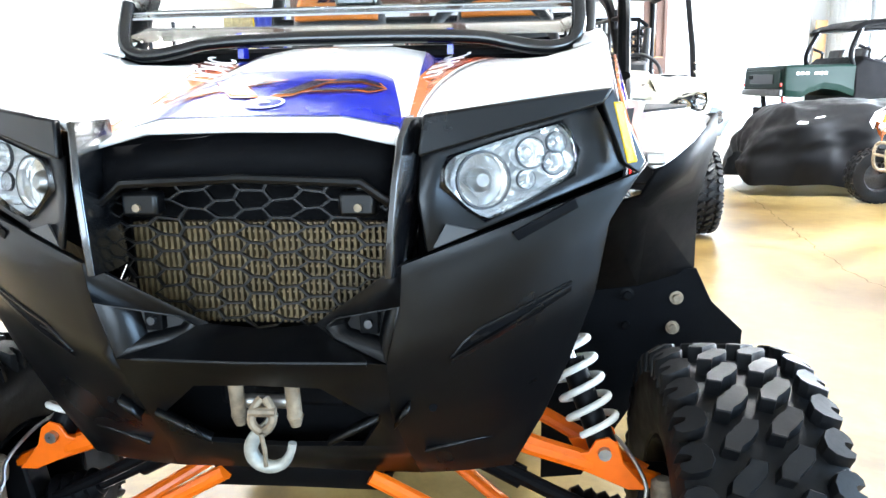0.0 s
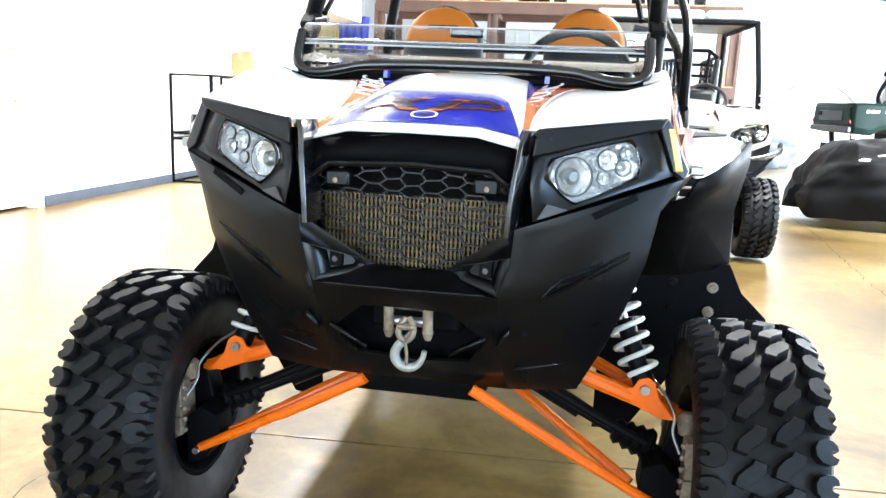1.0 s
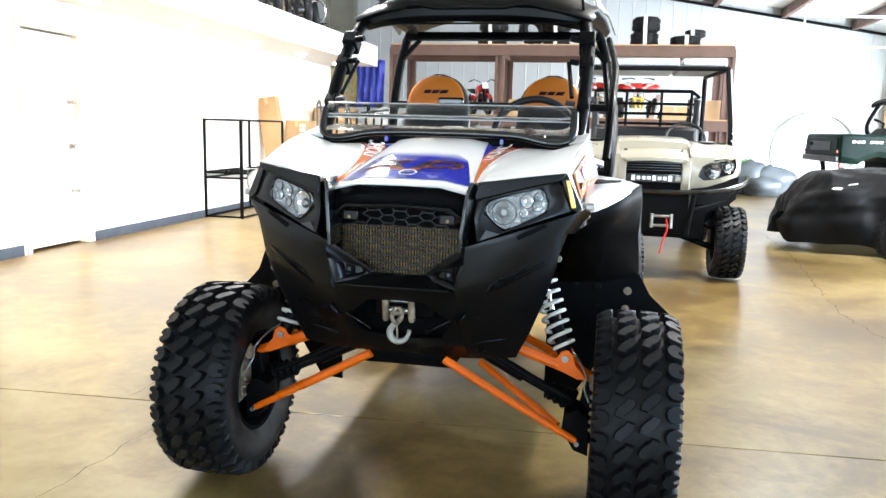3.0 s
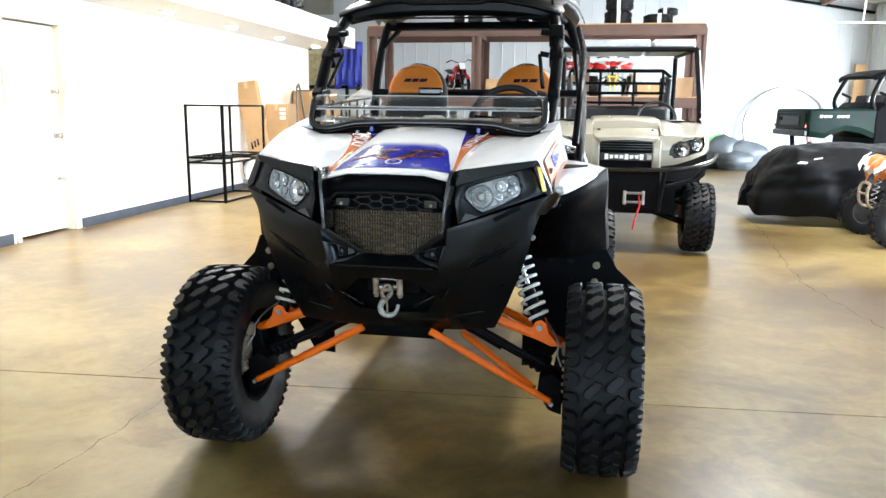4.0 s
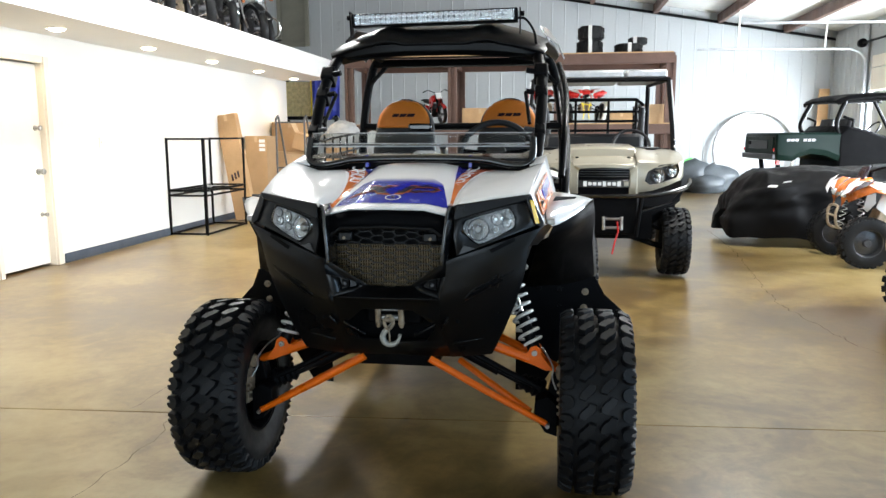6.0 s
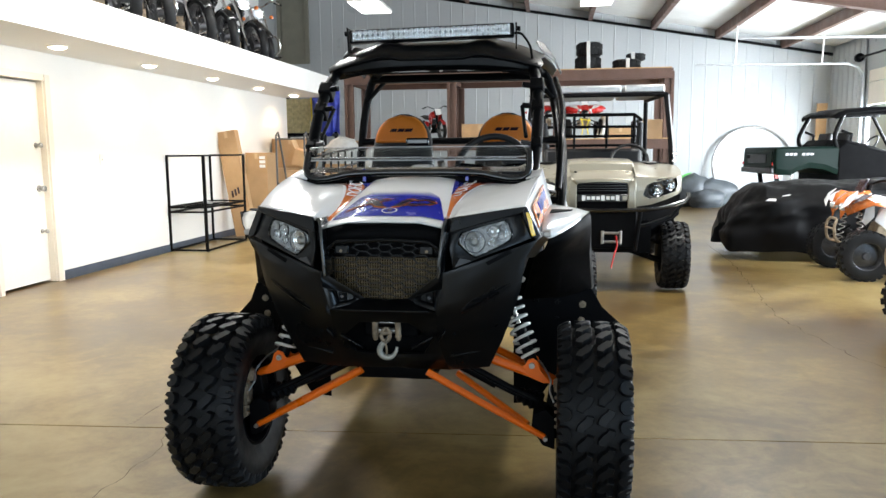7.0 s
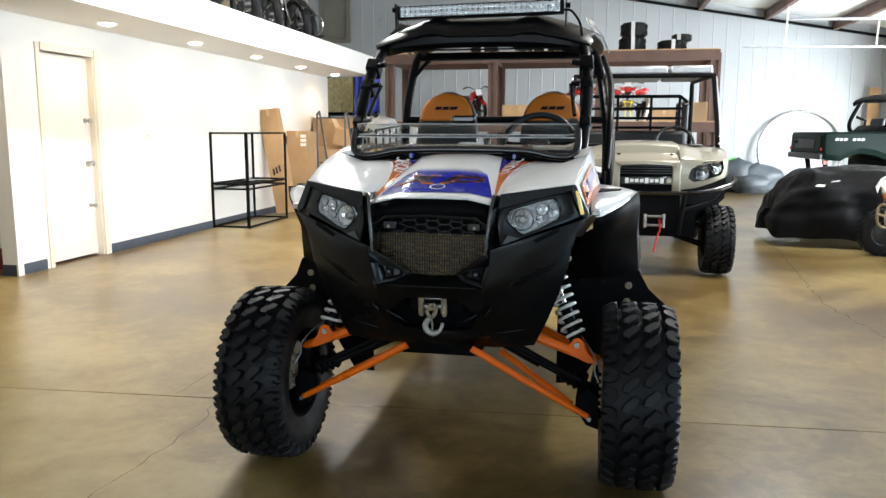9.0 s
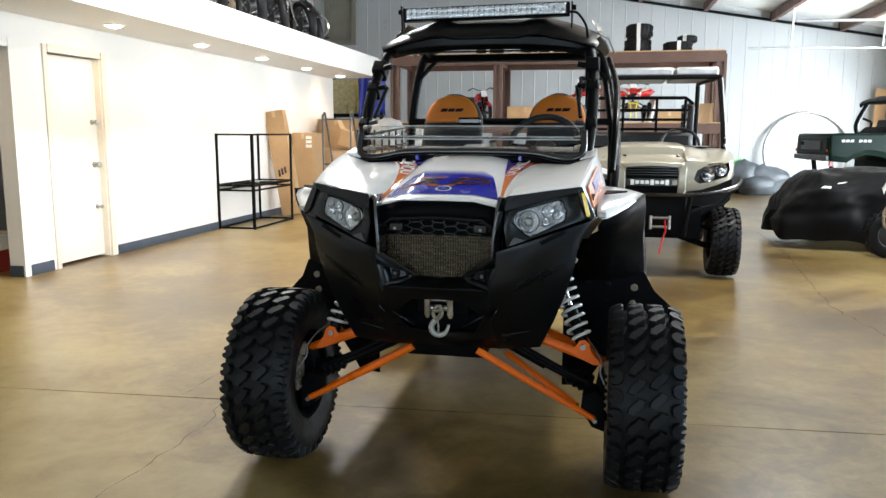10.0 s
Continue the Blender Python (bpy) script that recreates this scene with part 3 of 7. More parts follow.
# door and its frame
door = thing("door_1", (WX - 0.10, DOOR_A, 0), "closed white steel door with two knobs in a cream frame", "door")
door["kind"] = "structure"
w = DOOR_B - DOOR_A
part("leaf", box(B(), (0.0, w / 2, DOOR_H / 2 + 0.004), (0.045, w - 0.03, DOOR_H - 0.04)), M["door"], door, bevel=0.002)
bm = B()
for y0, y1 in ((-0.045, 0.010), (w - 0.010, w + 0.065)):
    box(bm, (0.085, (y0 + y1) / 2, DOOR_H / 2 + 0.03), (0.06, y1 - y0, DOOR_H + 0.06))
    box(bm, (0.01, 0.011 if y0 < 0 else w - 0.011, DOOR_H / 2), (0.16, 0.022, DOOR_H))
part("frame", bm, M["trim"], door, bevel=0.003)
part("head", box(B(), (0.085, w / 2, DOOR_H + 0.03), (0.058, w - 0.05, 0.07)), M["trim"], door, bevel=0.003)
for z, r in ((1.405, 0.026), (0.97, 0.032), (0.535, 0.022)):
    bm = B()
    lathe(bm, [(0.0, 0.0), (r, 0.0), (r, 0.012), (r * 0.5, 0.016), (r * 0.5, 0.04), (r * 0.95, 0.05), (r * 0.95, 0.07), (0.0, 0.078)], Matrix.Translation((0.022, w - 0.10, z)) @ pose(0, 0, 0, 0, 90, 0), 16)
    part("knob" if z < 1.2 else "deadbolt", bm, M["steel"], door, "satin steel knob")
bm = B()
for y0, y1 in ((GAP_A - 0.08, GAP_A + 0.02), (GAP_B - 0.02, GAP_B + 0.05)):
    box(bm, (WX + 0.006, (y0 + y1) / 2, 1.06), (0.02, y1 - y0, 2.12))
box(bm, (WX + 0.006, (GAP_A + GAP_B) / 2, GAP_H + 0.03), (0.018, GAP_B - GAP_A - 0.05, 0.09))
tagged(part("trim", bm, M["wall"]), "white painted casing round an open doorway", "trim", kind="structure")
for y, z in ((6.25, 1.25),):
    sw = thing("light_switch", (WX, y, z), "white light switch plate on the wall", "switch")
    part("cover", box(B(), (0.004, 0, 0), (0.008, 0.075, 0.12)), M["door"], sw, bevel=0.003)
    part("toggle", box(B(), (0.012, 0, 0), (0.012, 0.01, 0.025)), M["door"], sw)

# recessed downlights in the soffit
for i in range(7):
    y = 4.98 + 1.65 * (i - 2)
    dl = thing("downlight", (-4.26, y, SOF), "lit round recessed downlight with a white ring", "lamp", "soffit downlights")
    part("ring", lathe(B(), [(0.082, -0.001), (0.098, -0.002), (0.101, -0.008), (0.086, -0.014), (0.080, -0.004)], Matrix(), 24), M["wall"], dl)
    part("bulb", lathe(B(), [(0.080, -0.006), (0.062, -0.024), (0.03, -0.034), (0.0, -0.036)], Matrix(), 20), M["downlight"], dl)
    lamp = new("downlight_light", bpy.data.lights.new("downlight_light", "SPOT"))
    lamp.data.energy, lamp.data.color, lamp.data.spot_size, lamp.data.spot_blend, lamp.data.shadow_soft_size = 130, (1.0, 0.72, 0.42), radians(158), 1.0, 0.08
    lamp.matrix_world = pose(-4.26, y, SOF - 0.02)

# panel lights hanging under the roof; the four before y 10 are added fill
for x, y in ((-3.35, 13.8), (1.2, 13.8), (-2.2, 7.2), (2.6, 7.2), (-2.2, 4.3), (2.3, 4.2)):
    z = 4.22
    pl = thing("ceiling_or_fill_light", (x, y, z), "lit white panel light under the roof, added as fill before y 10", "lamp", "panel lights")
    part("housing", box(B(), (0, 0, 0.035), (0.64, 1.26, 0.05)), M["wall"], pl, bevel=0.006)
    part("diffuser", box(B(), (0, 0, 0.0), (0.60, 1.22, 0.03)), M["led_panel"], pl)
    for sx in (-0.25, 0.25):
        part("hanger", rod(B(), (sx, 0, 0.06), (sx, 0, roof_z(x + sx) - z + 0.22), 0.004, 6), M["galv"], pl)
    area_lamp("panel_or_fill_light", pose(x, y, z - 0.018), 0.58, 1.2, (12 if y > 10 else 140) if y > 5 else (390 if x < 0 else 240), (1.0, 0.98, 0.95))

# roll-up door in the side wall, raised half way, with its tracks
rd = thing("door_2", (RX, (GDA + GDB) / 2, 0), "cream sectional roll-up door, raised above head height", "door")
rd["kind"] = "structure"
L = GDB - GDA
for i in range(2):
    part("panel", box(B(), (0.03, 0, 2.38 + 0.46 * i), (0.045, L, 0.45)), M["trim"], rd, bevel=0.008)
for sy in (-1, 1):
    yy = sy * (L / 2 + 0.04)
    bm = B()
    tube(bm, [(-0.10, yy, 0.02), (-0.10, yy, 2.6), (-0.13, yy, 2.8), (-0.22, yy, 2.93), (-0.40, yy, 3.0), (-3.4, yy, 3.04)], 0.026, 8)
    part("track", bm, M["galv"], rd, "galvanised curved door track")
bm = B()
for xx in (-2.6, -0.9):
    tube(bm, [(xx, L / 2 + 0.04, 3.03), (xx + 0.03, L / 2 + 0.04, roof_z(RX + xx) + 0.2)], 0.018, 6)
part("strap", bm, M["wall"], rd, "white punched hanging strap")
bm = B()
rod(bm, (-0.15, -L / 2 - 0.25, 3.12), (-0.15, L / 2 + 0.25, 3.12), 0.022)
rod(bm, (-0.15, L / 2 + 0.1, 3.12), (-0.15, L / 2 + 0.18, 3.12), 0.09, 16)
part("torsion_bar", bm, M["steel_black"], rd)
tagged(part("ground", plate(B(), [(7.0, -60, -0.03), (90, -60, -0.03), (90, 60, -0.03), (7.0, 60, -0.03)], (0, 0, -0.1)), M["concrete"]), "pale concrete yard outside the roll-up door", "ground", kind="structure")
# pipe under the roof
bm = B()
rod(bm, (2.9, 9.2, 3.35), (RX, 9.2, 3.18), 0.016)
rod(bm, (4.2, 9.2, 3.32), (4.25, 9.2, roof_z(4.2) + 0.2), 0.012)
tagged(part("pipe", bm, M["rust"]), "thin dark pipe hanging under the roof", "pipe", kind="structure")


# ---- the white, blue and orange side-by-side ----
NOSE = 1.0                                   # the thing's origin lies below the front axle
rzr = thing("side_by_side", (-0.17, NOSE, 0), "white off-road side-by-side with blue and orange graphics on big mud tyres", "vehicle")


def V(x, y, z):
    return Vector((x, y - NOSE, z))


def both(faces):
    """Plates given for one side, and their mirror images."""
    bm = B()
    for f in faces:
        for s in (1, -1):
            q = [V(s * x, y, z) for x, y, z in f]
            bm.faces.new([bm.verts.new(v) for v in (q if s > 0 else q[::-1])])
    return bm


# hood: columns from the middle to the fender, each from front to rear
HOOD = [((0.0, 0.712, 1.088), (0.0, 1.34, 1.216)),
        ((0.125, 0.716, 1.086), (0.10, 1.34, 1.214)),
        ((0.206, 0.732, 1.066), (0.165, 1.34, 1.203)),
        ((0.222, 0.735, 1.078), (0.185, 1.34, 1.190)),
        ((0.240, 0.722, 1.100), (0.29, 1.34, 1.188)),
        ((0.350, 0.770, 1.119), (0.42, 1.33, 1.184)),
        ((0.474, 0.826, 1.131), (0.515, 1.28, 1.222))]
BOW = (0.010, 0.010, 0.004, 0.0, 0.008, 0.022, 0.014)


def hood_pt(c, v, lift=0.0):
    """A point of the hood: c runs over the columns, negative on the other side; v from front to rear."""
    s, c = (1 if c >= 0 else -1), min(abs(c), len(HOOD) - 1.001)
    i, k = int(c), c - int(c)
    a = [Vector(HOOD[j][0]).lerp(Vector(HOOD[j][1]), v) + Vector((0, 0, BOW[j] * 4 * v * (1 - v))) for j in (i, i + 1)]
    p = a[0].lerp(a[1], k)
    return V(s * p.x, p.y, p.z + lift)


bm = B()
cols = [i / 2 for i in range(-12, 13)]
loft(bm, [[hood_pt(c, v / 14) for c in cols] for v in range(15)])
hood = part("hood", bm, M["white"], rzr, "glossy white plastic hood", bevel=0.003, thick=0.006, sharp=22)


def decal(name, material, cs, vs, lift=0.0018, label=""):
    """A vinyl patch: cs(v) gives its two columns at v, vs its run."""
    n = 12
    rows = []
    for i in range(n + 1):
        v = vs[0] + (vs[1] - vs[0]) * i / n
        a, b = cs(i / n)
        rows.append([hood_pt(a + (b - a) * j / 16, v, lift) for j in range(17)])
    return part(name, loft(B(), rows), material, hood, label)


bm = B()
rows = []
for i in range(13):
    k = i / 12
    row = []
    for j in range(33):
        c = (j / 16 - 1) * (1.93 - 0.42 * k ** 1.5)
        front = 0.078 + 0.020 * max(0, abs(c) - 1.0)
        rear = 0.59 - 0.05 * c * c
        row.append(hood_pt(c, front + (rear - front) * k, 0.0018))
    rows.append(row)
part("blue_graphic", loft(bm, rows), M["blue_fade"], hood, "glossy blue hood graphic fading to white")


def stroke(name, quads, material, lift):
    bm = B()
    for q in quads:
        n, k = 14, 8
        rows = []
        for j in range(k + 1):
            f = j / k
            a = [q[0][e] + (q[3][e] - q[0][e]) * f for e in (0, 1)]
            z = [q[1][e] + (q[2][e] - q[1][e]) * f for e in (0, 1)]
            rows.append([hood_pt(a[0] + (z[0] - a[0]) * i / n, a[1] + (z[1] - a[1]) * i / n, lift) for i in range(n + 1)])
        loft(bm, rows)
    return part(name, bm, material, hood)


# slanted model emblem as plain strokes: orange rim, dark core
EMB = [((-1.60, 0.190), (-1.10, 0.205), (0.00, 0.375), (-0.36, 0.375)),
       ((-0.48, 0.210), (-0.10, 0.200), (-0.62, 0.375), (-1.02, 0.375)),
       ((-0.02, 0.200), (0.26, 0.212), (0.66, 0.375), (0.36, 0.375)),
       ((0.52, 0.335), (1.50, 0.345), (1.34, 0.382), (0.62, 0.375)),
       ((0.36, 0.245), (0.98, 0.258), (1.12, 0.290), (0.44, 0.278)),
       ((0.95, 0.258), (1.22, 0.272), (1.50, 0.345), (1.26, 0.345))]
stroke("emblem_rim", EMB, M["decal_orange"], 0.0042)


def shrunk(q, k=0.78):
    cx, cy = sum(p[0] for p in q) / 4, sum(p[1] for p in q) / 4
    return [(cx + (p[0] - cx) * 0.86, cy + (p[1] - cy) * k) for p in q]


stroke("emblem", [shrunk(q) for q in EMB], M["decal_dark"], 0.0054)
bm = B()
loft(bm, [[hood_pt(0.03 + r * 0.23 * math.cos(a), 0.158 + r * 0.044 * math.sin(a), 0.0045) for a in (2 * math.pi * i / 32 for i in range(33))] for r in (1.0, 0.84)])
part("badge_ring", bm, M["decal_white"], hood, "white oval badge ring")
bm = B()
loft(bm, [[hood_pt(0.03 + r * 0.23 * math.cos(a), 0.158 + r * 0.044 * math.sin(a), 0.004) for a in (2 * math.pi * i / 32 for i in range(33))] for r in (0.84, 0.02)])
part("badge_field", bm, M["blue"], hood)
bm = B()
loft(bm, [[hood_pt(0.03 + r * 0.07 * math.cos(a), 0.158 + r * 0.014 * math.sin(a), 0.0055) for a in (2 * math.pi * i / 12 for i in range(13))] for r in (1.0, 0.02)])
part("badge_star", bm, M["decal_dark"], hood)
for s in (1, -1):
    decal("orange_graphic", M["decal_orange"], lambda k: (s * (2.05 + 0.1 * k), s * (2.7 + 1.45 * k)), (0.04, 0.97), 0.0016, "orange side flash on the hood")
    decal("blue_flash", M["blue"], lambda k: (s * 2.10, s * (2.2 + 1.2 * k)), (0.60, 0.98), 0.0028)
    decal("red_flash", M["decal_red"], lambda k: (s * (3.3 + 0.2 * k), s * (3.5 + 0.75 * k)), (0.72, 0.96), 0.0032)
    decal("white_edge", M["decal_white"], lambda k: (s * (2.62 + 1.42 * k), s * (2.74 + 1.46 * k)), (0.04, 0.97), 0.0030)
    p, q, r = hood_pt(s * 3.15, 0.60, 0.006), hood_pt(s * 3.15, 0.80, 0.006), hood_pt(s * 3.75, 0.60, 0.006)
    along = (hood_pt(s * 3.45, 0.90) - hood_pt(s * 3.05, 0.66)).normalized()
    up = (r - p).cross(q - p)
    up = up.normalized() * (1 if up.z > 0 else -1)
    m = Matrix((along, up.cross(along), up)).transposed().to_4x4()
    lettering("lettering", "DOHC", 0.078, Matrix.Translation(hood_pt(s * 3.27, 0.765, 0.0065)) @ m, M["decal_white"], hood, "white engine-type lettering")
for s in (1, -1):
    part("hood_latch", box(B(), V(s * 0.215, 1.345, 1.222), (0.012, 0.03, 0.05)), M["blue"], hood)

# white post beside the windshield, hood sides
SIDE = [[(0.474, 0.826, 1.131), (0.515, 1.28, 1.222), (0.55, 1.28, 1.07), (0.516, 0.86, 1.028)],
        [(0.515, 1.28, 1.222), (0.520, 1.42, 1.245), (0.57, 1.46, 1.06), (0.55, 1.28, 1.07)],
        [(0.455, 1.31, 1.208), (0.47, 1.42, 1.25), (0.520, 1.42, 1.245), (0.515, 1.28, 1.222)]]
for s in (1, -1):
    bm = B()
    for f in SIDE:
        bm.faces.new([bm.verts.new(V(s * x, y, z)) for x, y, z in (f if s > 0 else f[::-1])])
    part("hood_side", bm, M["white"], rzr, "white hood side panel", thick=0.006, bevel=0.004)
    bm = B()
    q = [V(s * x, y, z) for x, y, z in ((0.492, 0.90, 1.125), (0.522, 1.22, 1.185), (0.548, 1.22, 1.10), (0.515, 0.90, 1.05))]
    plate(bm, q, (s * 0.004, 0, 0.001))
    part("side_graphic", bm, M["decal_orange"], rzr, "orange and white side graphic")
    bm = B()
    plate(bm, [V(s * 0.506, 1.00, 1.135), V(s * 0.523, 1.21, 1.172), V(s * 0.530, 1.21, 1.150), V(s * 0.520, 1.02, 1.085)], (s * 0.006, 0, 0.001))
    part("side_graphic_blue", bm, M["blue"], rzr)

# black front fascia: a bowed side panel between the inner fold and the outer edge
FOLD = [(0.208, 0.680, 0.920), (0.204, 0.686, 0.866), (0.184, 0.690, 0.787), (0.178, 0.738, 0.700), (0.186, 0.812, 0.612), (0.200, 0.864, 0.540)]
OUTER = [(0.514, 0.820, 1.018), (0.474, 0.802, 0.955), (0.458, 0.815, 0.850), (0.426, 0.834, 0.745), (0.390, 0.854, 0.650), (0.345, 0.878, 0.552)]


def panel_pt(u, v):
    """A point of the fascia's side panel: u from the fold outwards, v from the crease down."""
    i = min(int(v * 5), 4)
    k = v * 5 - i
    a = Vector(FOLD[i]).lerp(Vector(FOLD[i + 1]), k)
    b = Vector(OUTER[i]).lerp(Vector(OUTER[i + 1]), k)
    return a.lerp(b, u) + Vector((0, -0.016 * math.sin(math.pi * u) * (0.35 + 0.65 * math.sin(math.pi * min(1, v * 1.1))), 0))


def on_panel(x, z, lift=0.0):
    """The panel's point nearest to x, z seen from ahead."""
    def miss(q):
        p = panel_pt(q[0], q[1])
        return (p.x - x) ** 2 + (p.z - z) ** 2

    at, step = (0.5, 0.5), 0.25
    for _ in range(16):
        near = [(min(1, max(0, at[0] + a * step)), min(0.999, max(0, at[1] + b * step))) for a in (-1, 0, 1) for b in (-1, 0, 1)]
        at = min(near, key=miss)
        step *= 0.68
    return Vector((x, panel_pt(*at).y - lift, z))


bm = both([
    # strap between grille and lamp pocket, step under the grille
    [(0.208, 0.680, 0.920), (0.204, 0.686, 0.866), (0.108, 0.732, 0.836), (0.090, 0.744, 0.818), (0.074, 0.748, 0.820), (0.182, 0.690, 0.904)],
    [(0.0, 0.752, 0.812), (0.074, 0.748, 0.820), (0.090, 0.744, 0.818), (0.104, 0.736, 0.803), (0.155, 0.690, 0.787), (0.0, 0.680, 0.788)],
    [(0.104, 0.736, 0.803), (0.184, 0.690, 0.787), (0.155, 0.690, 0.787)],
    # face below the lip, winch opening
    [(0.0, 0.680, 0.788), (0.155, 0.690, 0.787), (0.088, 0.712, 0.742), (0.0, 0.710, 0.745)],
    [(0.155, 0.690, 0.787), (0.184, 0.690, 0.787), (0.178, 0.738, 0.700), (0.160, 0.752, 0.678), (0.088, 0.712, 0.742)],
    [(0.160, 0.752, 0.678), (0.178, 0.738, 0.700), (0.186, 0.812, 0.612), (0.122, 0.806, 0.612)],
    [(0.122, 0.806, 0.612), (0.186, 0.812, 0.612), (0.200, 0.864, 0.540), (0.0, 0.864, 0.540), (0.0, 0.822, 0.600)],
    # return of the outer edge
    [(0.345, 0.878, 0.552), (0.390, 0.854, 0.650), (0.426, 0.834, 0.745), (0.458, 0.815, 0.850), (0.474, 0.802, 0.955), (0.482, 1.02, 0.94), (0.372, 1.02, 0.60)],
    [(0.345, 0.878, 0.552), (0.200, 0.864, 0.540), (0.215, 0.93, 0.545), (0.350, 0.95, 0.565)],
])
for s in (1, -1):
    loft(bm, [[V(s * q.x, q.y, q.z) for q in (panel_pt(u / 12, v / 15) for u in range(13))] for v in range(16)])
bumper = part("bumper", bm, M["black"], rzr, "matt black plastic front bumper", thick=0.008, bevel=0.0028, sharp=24)
part("winch_cavity", box(B(), V(0, 0.905, 0.67), (0.56, 0.02, 0.24)), M["liner"], bumper)
for s in (1, -1):
    # slot: a dark hollow over a proud wedge-shaped ledge
    lowline = [(0.264 + 0.160 * k / 8, 0.784 + 0.086 * k / 8) for k in range(9)]
    upline = [(0.264 + 0.026 * min(1, k / 1.5) + 0.134 * max(0, k - 1.5) / 6.5, 0.784 + 0.036 * min(1, k / 1.5) + 0.054 * max(0, k - 1.5) / 6.5) for k in range(9)]
    side = lambda q: V(s * q.x, q.y, q.z)
    sc = part("scoop", loft(B(), [[side(on_panel(x, z, 0.0012)) for x, z in lowline], [side(on_panel(x, z, 0.0012)) for x, z in upline]]), M["liner"], bumper, "dark slot in the bumper")
    rows = []
    for d, h in ((-0.010, 0.0), (-0.003, 0.007), (0.001, 0.0075), (0.004, 0.0005)):
        rows.append([side(on_panel(x, z + d, h * (1 - 0.7 * k / 8))) for k, (x, z) in enumerate(lowline)])
    part("scoop_ledge", loft(B(), rows), M["black"], sc, sharp=20)
    part("scoop_edge", tube(B(), [side(on_panel(x, z, 0.001)) for x, z in upline], 0.0022, 6), M["black"], sc)
    part("panel_bolt", rod(B(), side(on_panel(0.235, 0.70, 0.004)), side(on_panel(0.235, 0.70, -0.002)), 0.006, 8), M["liner"], bumper)
bm = B()
tube(bm, [V(-0.158, 0.688, 0.788), V(0, 0.679, 0.789), V(0.158, 0.688, 0.788)], 0.0036, 8)
part("lip", bm, M["black"], bumper)
# ribs below the winch
for s in (1, -1):
    for a, b, w in (((0.160, 0.742, 0.690), (0.085, 0.752, 0.645), 0.006), ((0.205, 0.728, 0.712), (0.182, 0.744, 0.680), 0.007), ((0.215, 0.818, 0.604), (0.315, 0.846, 0.620), 0.004)):
        pa, pb = V(s * a[0], a[1], a[2]), V(s * b[0], b[1], b[2])
        up = Vector((0, 0.006, w))
        out = Vector((0, -0.007, 0.001))
        part("rib", loft(B(), [[pa - up, pb - up], [pa + out, pb + out], [pa + up, pb + up]]), M["black"], rzr, thick=0.003, sharp=20)
bm = both([[(0.138, 0.868, 0.548), (0.0, 0.866, 0.548), (0.0, 0.888, 0.500), (0.143, 0.886, 0.500)], [(0.143, 0.886, 0.500), (0.0, 0.888, 0.500), (0.0, 1.6, 0.46), (0.143, 1.6, 0.46)]])
part("skid_plate", bm, M["steel_black"], rzr, "black steel skid plate", thick=0.006, bevel=0.002)

# fog pockets
for s in (1, -1):
    bm = B()
    mouth = [V(s * x, y, z) for x, y, z in ((0.204, 0.687, 0.866), (0.184, 0.691, 0.787), (0.104, 0.737, 0.803), (0.090, 0.745, 0.818), (0.108, 0.733, 0.836))]
    rear = [V(s * x, y, z) for x, y, z in ((0.178, 0.752, 0.852), (0.166, 0.750, 0.803), (0.122, 0.764, 0.810), (0.116, 0.768, 0.818), (0.124, 0.764, 0.832))]
    loft(bm, [mouth, rear], True)
    bm.faces.new([bm.verts.new(q) for q in rear])
    pk = part("fog_pocket", bm, M["black"], rzr, "empty fog-lamp pocket", thick=0.004)
    bm = B()
    rod(bm, V(s * 0.152, 0.752, 0.826), V(s * 0.152, 0.734, 0.826), 0.006, 10)
    part("bolt", bm, M["cast_dark"], pk)
    part("bracket", box(B(), V(s * 0.152, 0.750, 0.828), (0.026, 0.016, 0.036)), M["steel_black"], pk, bevel=0.002)

# pillars beside the grille, upper rim, dark panel under the hood edge
for s in (1, -1):
    rows = []
    for z0, xi, xo, yi, yo in ((0.905, 0.180, 0.206, 0.676, 0.690), (0.96, 0.184, 0.216, 0.678, 0.698), (1.02, 0.190, 0.227, 0.684, 0.708), (1.075, 0.197, 0.236, 0.698, 0.722), (1.100, 0.206, 0.240, 0.712, 0.732)):
        rows.append([V(s * (xi + 0.004), yi + 0.080, z0), V(s * xi, yi + 0.030, z0), V(s * (xi + 0.008), yi - 0.004, z0), V(s * (xi + 0.016), yi - 0.006, z0), V(s * xo, yo + 0.004, z0), V(s * (xo + 0.004), yo + 0.07, z0)])
    part("pillar", loft(B(), rows), M["pillar_black"], rzr, "smooth black pillar beside the grille", thick=0.004, bevel=0.002, sharp=28)
bm = both([[(0.0, 0.722, 1.083), (0.125, 0.728, 1.080), (0.205, 0.742, 1.062), (0.192, 0.716, 1.000), (0.156, 0.712, 1.021), (0.0, 0.706, 1.027)]])
part("grille_header", bm, M["liner"], rzr, "matt black panel under the hood edge", thick=0.006)
bm = B()
tube(bm, [V(x, y, z) for x, y, z in ((-0.190, 0.710, 0.994), (-0.156, 0.704, 1.020), (0, 0.698, 1.027), (0.156, 0.704, 1.020), (0.190, 0.710, 0.994))], 0.0062, 8)
part("grille_rim", bm, M["black"], rzr)
for s in (1, -1):
    br = part("grille_bracket", box(B(), V(s * 0.146, 0.738, 0.990), (0.05, 0.03, 0.034)), M["black"], rzr, bevel=0.006)
    part("bolt", rod(B(), V(s * 0.148, 0.726, 0.986), V(s * 0.148, 0.718, 0.986), 0.0055, 8), M["cast"], br)

